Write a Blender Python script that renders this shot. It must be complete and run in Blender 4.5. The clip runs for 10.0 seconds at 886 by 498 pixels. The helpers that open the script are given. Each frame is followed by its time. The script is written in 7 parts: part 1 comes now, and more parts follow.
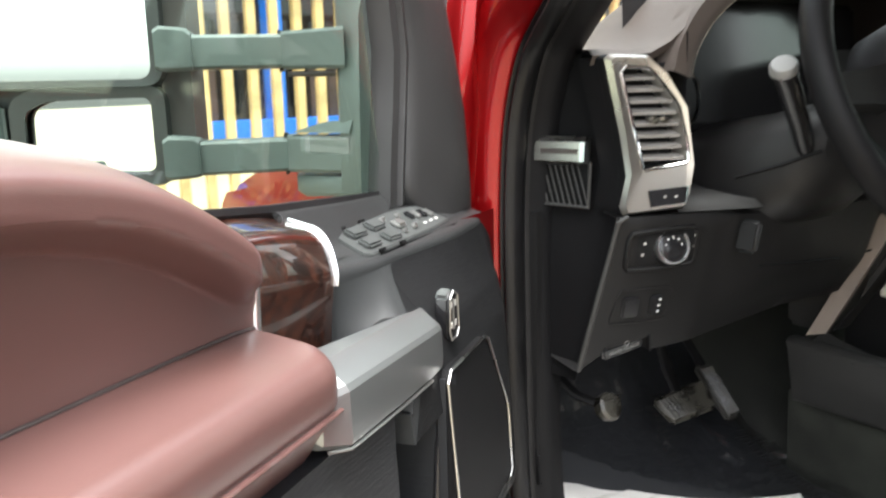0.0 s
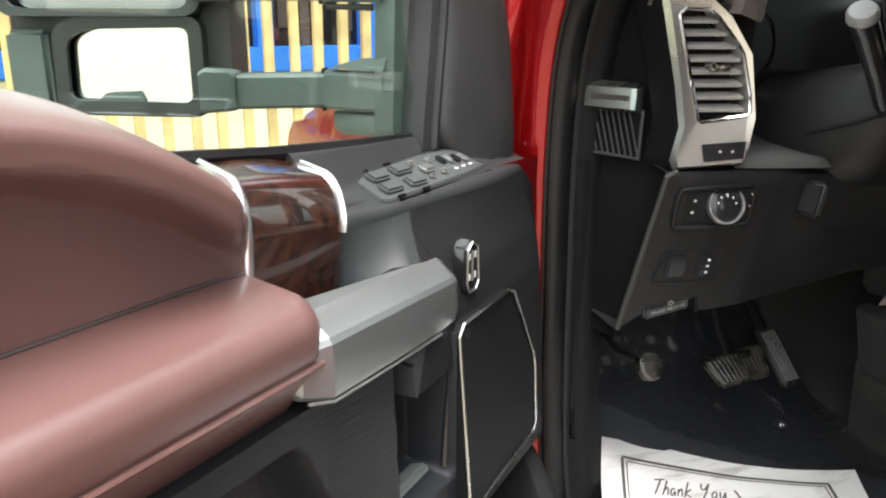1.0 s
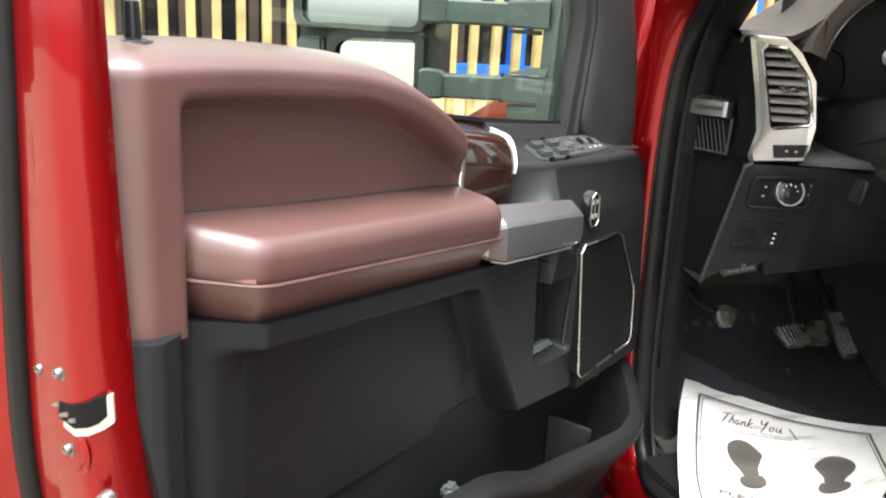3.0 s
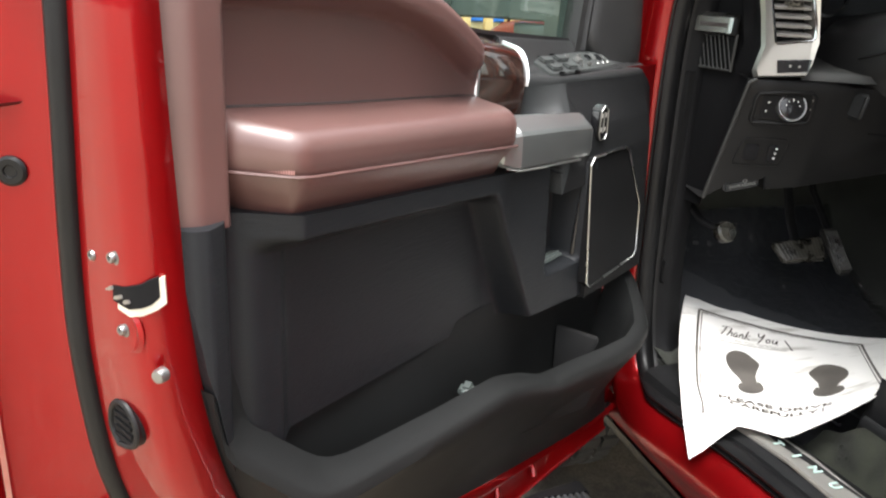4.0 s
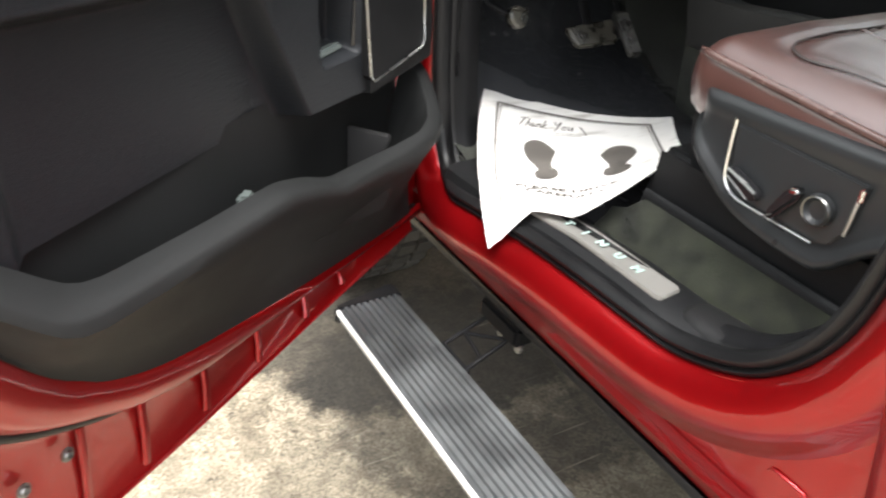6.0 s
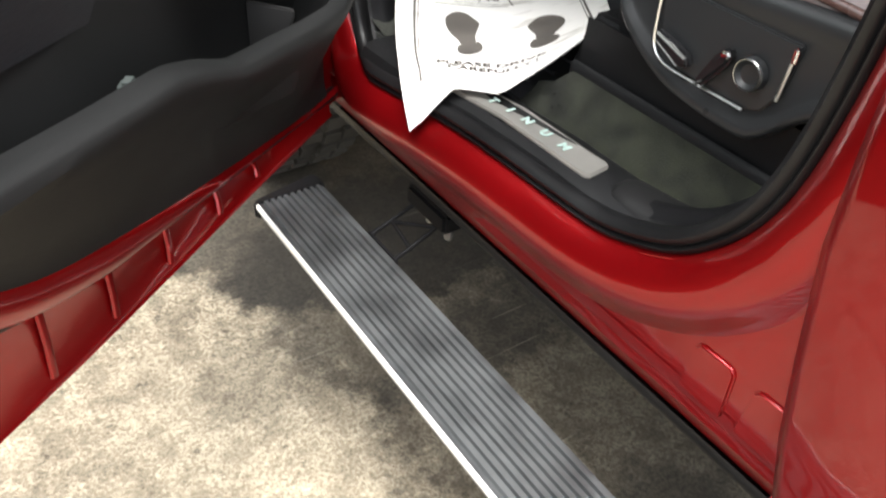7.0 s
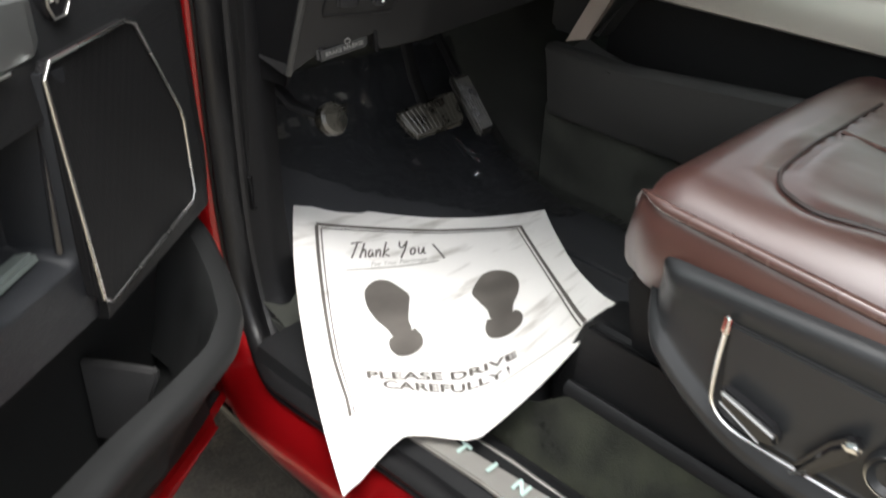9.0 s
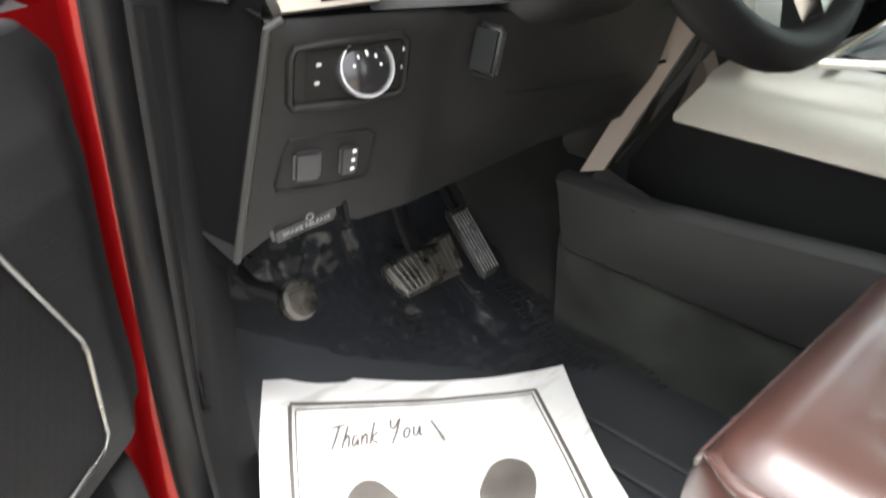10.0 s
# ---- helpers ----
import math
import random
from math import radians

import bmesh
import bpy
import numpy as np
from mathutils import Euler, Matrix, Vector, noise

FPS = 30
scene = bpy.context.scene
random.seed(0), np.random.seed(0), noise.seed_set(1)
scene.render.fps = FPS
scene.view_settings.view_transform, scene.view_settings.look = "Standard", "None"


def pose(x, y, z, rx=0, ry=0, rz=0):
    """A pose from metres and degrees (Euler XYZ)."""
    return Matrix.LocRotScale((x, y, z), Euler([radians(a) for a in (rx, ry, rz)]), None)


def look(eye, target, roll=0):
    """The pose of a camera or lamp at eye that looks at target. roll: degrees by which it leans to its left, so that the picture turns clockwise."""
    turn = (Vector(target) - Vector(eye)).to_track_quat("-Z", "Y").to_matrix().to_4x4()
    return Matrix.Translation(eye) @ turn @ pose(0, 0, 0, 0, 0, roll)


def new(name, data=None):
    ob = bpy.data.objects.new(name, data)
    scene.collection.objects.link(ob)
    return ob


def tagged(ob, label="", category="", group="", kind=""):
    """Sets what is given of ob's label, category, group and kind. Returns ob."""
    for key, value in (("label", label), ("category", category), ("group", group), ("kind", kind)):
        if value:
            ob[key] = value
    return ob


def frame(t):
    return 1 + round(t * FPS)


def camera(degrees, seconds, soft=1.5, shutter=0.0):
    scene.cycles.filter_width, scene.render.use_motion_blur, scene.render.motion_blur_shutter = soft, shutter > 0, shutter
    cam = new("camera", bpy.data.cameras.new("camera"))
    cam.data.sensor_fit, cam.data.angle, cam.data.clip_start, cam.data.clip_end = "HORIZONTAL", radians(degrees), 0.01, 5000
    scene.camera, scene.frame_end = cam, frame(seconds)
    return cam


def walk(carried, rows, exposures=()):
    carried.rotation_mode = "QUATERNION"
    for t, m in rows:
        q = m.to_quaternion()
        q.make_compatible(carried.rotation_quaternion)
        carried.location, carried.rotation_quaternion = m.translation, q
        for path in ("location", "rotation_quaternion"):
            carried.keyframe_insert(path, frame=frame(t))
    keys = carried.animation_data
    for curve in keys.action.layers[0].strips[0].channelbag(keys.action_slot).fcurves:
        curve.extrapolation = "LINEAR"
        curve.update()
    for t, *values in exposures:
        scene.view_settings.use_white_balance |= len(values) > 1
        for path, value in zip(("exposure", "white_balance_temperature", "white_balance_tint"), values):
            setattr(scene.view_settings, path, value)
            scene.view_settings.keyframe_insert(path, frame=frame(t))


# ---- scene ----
cam = camera(58.2, 10.0, soft=2.0, shutter=0.35)
PATH = [
    (0, (-0.683, 0.399, 1.482), (0.375, 2.047, 1.074), -1.4),
    (0.5, (-0.579, 0.405, 1.497), (0.244, 2.134, 0.918), -2.1),
    (1, (-0.601, 0.389, 1.493), (0.231, 2.116, 0.92), 0.1),
    (1.5, (-0.633, 0.251, 1.504), (0.0, 2.06, 0.933), 0.3),
    (2, (-0.674, 0.134, 1.497), (-0.148, 1.984, 0.95), 2.2),
    (2.2, (-0.709, 0.127, 1.494), (-0.167, 1.979, 0.97), 2.9),
    (3.3, (-0.813, -0.035, 1.491), (-0.254, 1.809, 0.955), 3.3),
    (3.5, (-0.824, -0.038, 1.476), (-0.243, 1.787, 0.9), 3.4),
    (4, (-0.841, -0.038, 1.455), (-0.273, 1.762, 0.794), 2.9),
    (4.5, (-0.84, -0.031, 1.432), (-0.268, 1.708, 0.627), 3.4),
    (5, (-0.827, -0.024, 1.413), (-0.231, 1.633, 0.465), 3.1),
    (5.5, (-0.794, -0.02, 1.397), (-0.066, 1.535, 0.37), 3.4),
    (6, (-0.754, -0.018, 1.398), (0.137, 1.44, 0.359), 3.8),
    (6.2, (-0.737, -0.007, 1.393), (0.21, 1.414, 0.352), 3.9),
    (7.3, (-0.675, 0.029, 1.354), (0.255, 1.222, 0.045), 3.9),
    (7.5, (-0.663, 0.053, 1.364), (0.283, 1.233, 0.055), 3.5),
    (8, (-0.595, 0.139, 1.371), (0.413, 1.364, 0.153), 4.3),
    (8.5, (-0.511, 0.282, 1.38), (0.584, 1.5, 0.232), 4.2),
    (9, (-0.467, 0.452, 1.394), (0.788, 1.615, 0.359), 4.0),
    (9.5, (-0.391, 0.542, 1.404), (0.898, 1.702, 0.409), 2.8),
    (10, (-0.277, 0.613, 1.433), (0.997, 1.846, 0.507), 1.5),
]
walk(cam, [(t, look(eye, target, roll)) for t, eye, target, roll in PATH],
     exposures=[(0, 2.86), (0.5, 2.56), (1.5, 2.56), (2.2, 2.6), (3.5, 2.44), (4, 2.40), (4.5, 2.64), (5, 2.78), (6.2, 2.68), (7.3, 2.24), (8.0, 2.42), (8.5, 2.45), (9.0, 2.24), (9.5, 2.36), (10, 3.3)])

# ---------------------------------------------------------------- light
world = bpy.data.worlds.new("overcast_sky")
scene.world = world
world.use_nodes = True
wn, wl = world.node_tree.nodes, world.node_tree.links
sky = wn.new("ShaderNodeTexSky")
sky.sky_type = "NISHITA"
sky.sun_disc = False
sky.sun_elevation = radians(78)
sky.sun_rotation = radians(211)
sky.air_density, sky.dust_density, sky.ozone_density = 1.0, 4.0, 1.0
hsv = wn.new("ShaderNodeHueSaturation")
hsv.inputs["Saturation"].default_value = 0.18
wl.new(sky.outputs[0], hsv.inputs["Color"])
wl.new(hsv.outputs[0], wn["Background"].inputs["Color"])
wn["Background"].inputs["Strength"].default_value = 0.15
sun_data = bpy.data.lights.new("sun", "SUN")
sun_data.energy, sun_data.angle, sun_data.color = 1.1, radians(40), (1.0, 0.985, 0.955)
sun = new("sun", sun_data)
sun.matrix_world = look((-0.5, -1.7, 8.0), (0, 0, 0))


# ---------------------------------------------------------------- materials
def principled(name):
    m = bpy.data.materials.new(name)
    m.use_nodes = True
    return m, m.node_tree.nodes, m.node_tree.links, m.node_tree.nodes["Principled BSDF"]


def surface(name, colour, rough=0.5, metal=0.0, vary=0.15, scale=40.0, bump=0.1, grain=400.0, coat=0.0, stain=0.0, spec=0.5, sheen=0.0):
    """Base colour with two scales of variation, roughness wear and fine relief."""
    m, n, k, b = principled(name)
    pos = n.new("ShaderNodeNewGeometry")
    big, fine = n.new("ShaderNodeTexNoise"), n.new("ShaderNodeTexNoise")
    big.inputs["Scale"].default_value, big.inputs["Detail"].default_value = scale * 0.15, 5.0
    fine.inputs["Scale"].default_value, fine.inputs["Detail"].default_value = grain, 3.0
    for t in (big, fine):
        k.new(pos.outputs["Position"], t.inputs["Vector"])
    ramp = n.new("ShaderNodeMapRange")
    ramp.inputs["From Min"].default_value, ramp.inputs["From Max"].default_value = 0.3, 0.7
    ramp.inputs["To Min"].default_value, ramp.inputs["To Max"].default_value = 1 - vary, 1 + vary
    k.new(big.outputs["Fac"], ramp.inputs["Value"])
    mul = n.new("ShaderNodeMix")
    mul.data_type, mul.blend_type = "RGBA", "MULTIPLY"
    mul.inputs["Factor"].default_value = 1.0
    mul.inputs["A"].default_value = (*colour, 1)
    k.new(ramp.outputs[0], mul.inputs["B"])
    k.new(mul.outputs["Result"], b.inputs["Base Color"])
    rr = n.new("ShaderNodeMapRange")
    rr.inputs["From Min"].default_value, rr.inputs["From Max"].default_value = 0.3, 0.7
    rr.inputs["To Min"].default_value, rr.inputs["To Max"].default_value = max(0.02, rough * (1 - vary)), min(1.0, rough * (1 + vary) + stain)
    k.new(big.outputs["Fac"], rr.inputs["Value"])
    k.new(rr.outputs[0], b.inputs["Roughness"])
    b.inputs["Metallic"].default_value = metal
    b.inputs["Specular IOR Level"].default_value = spec
    b.inputs["Coat Weight"].default_value = coat
    b.inputs["Coat Roughness"].default_value = 0.04
    b.inputs["Sheen Weight"].default_value = sheen
    if bump:
        bp = n.new("ShaderNodeBump")
        bp.inputs["Strength"].default_value, bp.inputs["Distance"].default_value = bump, 0.0015
        k.new(fine.outputs["Fac"], bp.inputs["Height"])
        k.new(bp.outputs[0], b.inputs["Normal"])
    return m


def leather_like(name, colour, rough, cell=700.0, bump=0.35, vary=0.12, spec=0.5, coat=0.0):
    m = surface(name, colour, rough, vary=vary, scale=25, bump=0, grain=200, spec=spec, coat=coat)
    m.node_tree.nodes["Principled BSDF"].inputs["Coat Roughness"].default_value = 0.30
    n, k, b = m.node_tree.nodes, m.node_tree.links, m.node_tree.nodes["Principled BSDF"]
    pos = n.new("ShaderNodeNewGeometry")
    v = n.new("ShaderNodeTexVoronoi")
    v.feature = "DISTANCE_TO_EDGE"
    v.inputs["Scale"].default_value = cell
    k.new(pos.outputs["Position"], v.inputs["Vector"])
    bp = n.new("ShaderNodeBump")
    bp.inputs["Strength"].default_value, bp.inputs["Distance"].default_value = bump, 0.0008
    k.new(v.outputs["Distance"], bp.inputs["Height"])
    k.new(bp.outputs[0], b.inputs["Normal"])
    return m


def wavy(m):
    """Clear coat with the slight waviness of pressed and sprayed sheet metal."""
    n, k, b = m.node_tree.nodes, m.node_tree.links, m.node_tree.nodes["Principled BSDF"]
    pos, wave = n.new("ShaderNodeNewGeometry"), n.new("ShaderNodeTexNoise")
    wave.inputs["Scale"].default_value, wave.inputs["Detail"].default_value = 9.0, 1.0
    k.new(pos.outputs["Position"], wave.inputs["Vector"])
    bp = n.new("ShaderNodeBump")
    bp.inputs["Strength"].default_value, bp.inputs["Distance"].default_value = 0.35, 0.010
    k.new(wave.outputs["Fac"], bp.inputs["Height"])
    k.new(bp.outputs[0], b.inputs["Coat Normal"])


def ribbed(m):
    """Fine wavy lines pressed into the plastic, running level."""
    n, k, b = m.node_tree.nodes, m.node_tree.links, m.node_tree.nodes["Principled BSDF"]
    pos, mp, wave = n.new("ShaderNodeNewGeometry"), n.new("ShaderNodeMapping"), n.new("ShaderNodeTexNoise")
    mp.inputs["Scale"].default_value = (45, 45, 330)
    wave.inputs["Scale"].default_value, wave.inputs["Detail"].default_value = 1.0, 1.5
    k.new(pos.outputs["Position"], mp.inputs["Vector"])
    k.new(mp.outputs[0], wave.inputs["Vector"])
    bp = n.new("ShaderNodeBump")
    bp.inputs["Strength"].default_value, bp.inputs["Distance"].default_value = 0.36, 0.0011
    k.new(wave.outputs["Fac"], bp.inputs["Height"])
    k.new(b.inputs["Normal"].links[0].from_socket, bp.inputs["Normal"])
    k.new(bp.outputs[0], b.inputs["Normal"])


RED = surface("red_metallic_paint", (0.250, 0.0027, 0.0044), 0.36, metal=0.68, vary=0.10, scale=20, bump=0.0, coat=0.70, spec=0.2)
wavy(RED)
LEATHER = leather_like("burgundy_leather", (0.098, 0.046, 0.040), 0.46, bump=0.2, coat=0.50, vary=0.2, spec=0.6)
LEATHER_SEAT = leather_like("burgundy_seat_leather", (0.060, 0.0240, 0.0190), 0.44, cell=500, bump=0.22, coat=0.8, vary=0.2, spec=0.5)
LEATHER_SEAT.node_tree.nodes["Principled BSDF"].inputs["Coat Roughness"].default_value = 0.32
LEATHER_SEAT.node_tree.nodes["Principled BSDF"].inputs["Coat IOR"].default_value = 1.7
WORN_EDGE = surface("worn_shiny_piping", (0.085, 0.046, 0.040), 0.28, vary=0.2, scale=60, bump=0.1, coat=0.6)
PIPING = surface("pale_burgundy_piping", (0.090, 0.042, 0.037), 0.5, vary=0.2, scale=200, coat=0.4)
STITCH = surface("pink_stitching", (0.38, 0.2, 0.18), 0.7, vary=0.2, scale=300)
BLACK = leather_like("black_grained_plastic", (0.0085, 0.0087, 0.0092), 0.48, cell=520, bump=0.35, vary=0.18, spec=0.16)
ribbed(BLACK)
SHIELD = leather_like("smooth_black_seat_shield", (0.0195, 0.0205, 0.0215), 0.29, cell=700, bump=0.15, vary=0.12, spec=0.32)
BLACK_TRIM = leather_like("dark_lower_door_plastic", (0.0122, 0.0134, 0.0153), 0.48, cell=520, bump=0.35, vary=0.18, spec=0.20)
ribbed(BLACK_TRIM)
POCKET = leather_like("dull_black_pocket_plastic", (0.0132, 0.0137, 0.0137), 0.58, cell=520, bump=0.35, vary=0.18, spec=0.10)
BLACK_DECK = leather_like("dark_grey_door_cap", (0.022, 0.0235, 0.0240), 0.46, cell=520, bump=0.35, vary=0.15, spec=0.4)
SAIL = leather_like("dark_window_post_trim", (0.023, 0.0228, 0.0228), 0.5, cell=520, bump=0.3, vary=0.15, spec=0.35)
BLACK_CONSOLE = leather_like("dark_grey_console_plastic", (0.030, 0.030, 0.029), 0.5, cell=520, bump=0.3, vary=0.15, spec=0.3)
BLACK_CABIN = leather_like("black_cabin_plastic", (0.0092, 0.0091, 0.0093), 0.46, cell=520, bump=0.3, vary=0.15, spec=0.24)
BLACK_SOFT = leather_like("soft_black_dash_skin", (0.0055, 0.0055, 0.0060), 0.5, cell=600, bump=0.4, spec=0.12)
BLACK_GLOSS = surface("gloss_black_plastic", (0.012, 0.012, 0.013), 0.16, vary=0.2, bump=0.02)
RUBBER = surface("black_rubber_seal", (0.0058, 0.0058, 0.0062), 0.42, vary=0.25, scale=60, bump=0.10, grain=300, spec=0.28)
SWITCH_GREY = surface("satin_grey_switch_plastic", (0.052, 0.056, 0.055), 0.30, vary=0.12, scale=80, bump=0.05)
DARK = surface("dark_void_plastic", (0.005, 0.005, 0.0055), 0.7, vary=0.2, spec=0.15)
SILVER_WARM = surface("warm_satin_silver", (0.46, 0.44, 0.385), 0.42, metal=0.5, vary=0.06, scale=30, bump=0.04, grain=900)
SILVER = surface("satin_silver_paint", (0.40, 0.385, 0.35), 0.27, metal=1.0, vary=0.06, scale=40, bump=0.04, grain=900)
SILVER_BRIGHT = surface("bright_satin_silver", (0.50, 0.485, 0.45), 0.28, metal=1.0, vary=0.05, scale=40, bump=0.03, grain=900)
HANDLE_SILVER = surface("dark_satin_silver", (0.265, 0.278, 0.275), 0.30, metal=0.75, vary=0.06, scale=40, bump=0.04, grain=900)
CHROME = surface("bright_chrome", (0.82, 0.83, 0.84), 0.09, metal=1.0, vary=0.1, bump=0)
CARPET = surface("dark_carpet", (0.034, 0.036, 0.030), 0.95, vary=0.5, scale=60, bump=1.0, grain=900, spec=0.1, sheen=0.1)
CARPET_SILL = surface("dark_green_black_carpet", (0.013, 0.0145, 0.0095), 0.95, vary=0.75, scale=170, bump=1.0, grain=700, spec=0.1, sheen=0.1)
GREY_PLATE = surface("brushed_grey_plate", (0.30, 0.29, 0.27), 0.4, metal=0.6, vary=0.1, scale=80, bump=0.05)
CHROME_SOFT = surface("satin_chrome_strip", (0.86, 0.87, 0.87), 0.30, metal=1.0, vary=0.0, bump=0)
MIRROR = surface("mirror_glass", (0.93, 0.94, 0.94), 0.01, metal=1.0, vary=0.0, bump=0)
TYRE = surface("dusty_tyre_rubber", (0.045, 0.042, 0.036), 0.85, vary=0.5, scale=60, bump=0.4, grain=200)
MAT_RUBBER = leather_like("ribbed_rubber_mat", (0.036, 0.0375, 0.041), 0.5, cell=300, bump=0.3)
INK = surface("faded_black_ink", (0.10, 0.09, 0.08), 0.8, vary=0.3, scale=120, bump=0)
INK_GREY = surface("grey_ink", (0.42, 0.41, 0.38), 0.9, vary=0.2, scale=120, bump=0)
PEWTER = surface("worn_pedal_rubber", (0.030, 0.028, 0.023), 0.30, vary=0.9, scale=260, bump=0.3, grain=300)
HEADLINER = surface("pale_headliner_cloth", (0.58, 0.56, 0.52), 0.9, vary=0.06, bump=0.2)
TAN = surface("taupe_soft_trim", (0.20, 0.165, 0.14), 0.5, vary=0.06, bump=0.05)
DASH_PAD = leather_like("taupe_dash_pad", (0.046, 0.037, 0.032), 0.55, cell=500, bump=0.3, spec=0.3)
METAL = surface("dull_steel", (0.35, 0.35, 0.34), 0.35, metal=0.9, vary=0.2)
ZINC = surface("zinc_bolt", (0.24, 0.245, 0.24), 0.35, metal=0.9, vary=0.2)
PRIMER = surface("bare_latch_primer", (0.48, 0.45, 0.36), 0.6, vary=0.2, scale=200)
HAND_GREY = surface("dark_green_grey_plastic", (0.080, 0.095, 0.090), 0.5, vary=0.12, bump=0.1)
MIRROR_FRAME = surface("dark_mirror_frame", (0.024, 0.025, 0.024), 0.45, vary=0.15, bump=0.1)
BROWNED = surface("weathered_dark_plastic", (0.04, 0.03, 0.028), 0.6, vary=0.2, bump=0.1)
WOODEN = surface("pale_pine", (0.55, 0.38, 0.17), 0.65, vary=0.28, scale=60, bump=0.2, grain=120)
BLUE = surface("blue_painted_frame", (0.02, 0.16, 0.62), 0.45, vary=0.12, bump=0.05)
CREAM = surface("cream_rendered_wall", (0.80, 0.76, 0.56), 0.8, vary=0.1, scale=20, bump=0.4, grain=90)
TEAL = surface("teal_sign_print", (0.02, 0.42, 0.50), 0.5, vary=0.1)
WHITE_SIGN = surface("white_sign_print", (0.8, 0.8, 0.78), 0.6, vary=0.05)
DARK_GLASS = surface("dark_shop_glass", (0.012, 0.010, 0.010), 0.06, vary=0.2, bump=0)
SHELF_BROWN = surface("dark_brown_stock", (0.055, 0.03, 0.022), 0.7, vary=0.6, scale=30)
CAP = surface("white_painted_cap", (0.7, 0.7, 0.68), 0.5, vary=0.06)


def paper_material():
    m = surface("white_floor_paper", (0.80, 0.79, 0.76), 0.85, vary=0.04, scale=30, bump=0.15, grain=60, spec=0.2)
    n, k, b = m.node_tree.nodes, m.node_tree.links, m.node_tree.nodes["Principled BSDF"]
    clean = b.inputs["Base Color"].links[0].from_socket
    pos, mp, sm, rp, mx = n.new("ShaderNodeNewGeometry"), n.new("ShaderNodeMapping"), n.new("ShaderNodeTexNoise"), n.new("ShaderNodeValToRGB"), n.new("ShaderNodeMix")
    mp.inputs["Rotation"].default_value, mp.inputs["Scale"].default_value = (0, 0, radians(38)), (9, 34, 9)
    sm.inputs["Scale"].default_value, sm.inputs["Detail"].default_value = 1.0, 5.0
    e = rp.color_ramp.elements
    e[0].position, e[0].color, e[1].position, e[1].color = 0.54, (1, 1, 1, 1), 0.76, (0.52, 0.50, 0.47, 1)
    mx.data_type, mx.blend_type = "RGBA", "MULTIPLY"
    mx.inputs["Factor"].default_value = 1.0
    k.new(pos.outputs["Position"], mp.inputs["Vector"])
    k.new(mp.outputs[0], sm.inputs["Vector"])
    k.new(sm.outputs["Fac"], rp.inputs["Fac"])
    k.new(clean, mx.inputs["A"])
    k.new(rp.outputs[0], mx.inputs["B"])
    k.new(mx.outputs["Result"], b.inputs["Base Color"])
    return m


def walnut():
    m, n, k, b = principled("burl_walnut_veneer")
    pos = n.new("ShaderNodeNewGeometry")
    a, w = n.new("ShaderNodeTexNoise"), n.new("ShaderNodeTexWave")
    a.inputs["Scale"].default_value, a.inputs["Detail"].default_value, a.inputs["Distortion"].default_value = 60.0, 8.0, 2.5
    w.inputs["Scale"].default_value, w.inputs["Distortion"].default_value, w.inputs["Detail"].default_value = 14.0, 22.0, 5.0
    k.new(pos.outputs["Position"], a.inputs["Vector"])
    k.new(pos.outputs["Position"], w.inputs["Vector"])
    mx = n.new("ShaderNodeMath")
    mx.operation = "MULTIPLY"
    k.new(a.outputs["Fac"], mx.inputs[0])
    soft = n.new("ShaderNodeMapRange")
    soft.inputs["To Min"].default_value, soft.inputs["To Max"].default_value = 0.7, 1.0
    k.new(w.outputs["Fac"], soft.inputs["Value"])
    k.new(soft.outputs[0], mx.inputs[1])
    r = n.new("ShaderNodeValToRGB")
    r.color_ramp.elements[0].position, r.color_ramp.elements[0].color = 0.30, (0.010, 0.005, 0.004, 1)
    r.color_ramp.elements[1].position, r.color_ramp.elements[1].color = 0.62, (0.048, 0.016, 0.009, 1)
    k.new(mx.outputs[0], r.inputs["Fac"])
    k.new(r.outputs[0], b.inputs["Base Color"])
    b.inputs["Roughness"].default_value = 0.25
    b.inputs["Coat Weight"].default_value, b.inputs["Coat Roughness"].default_value = 1.0, 0.03
    return m


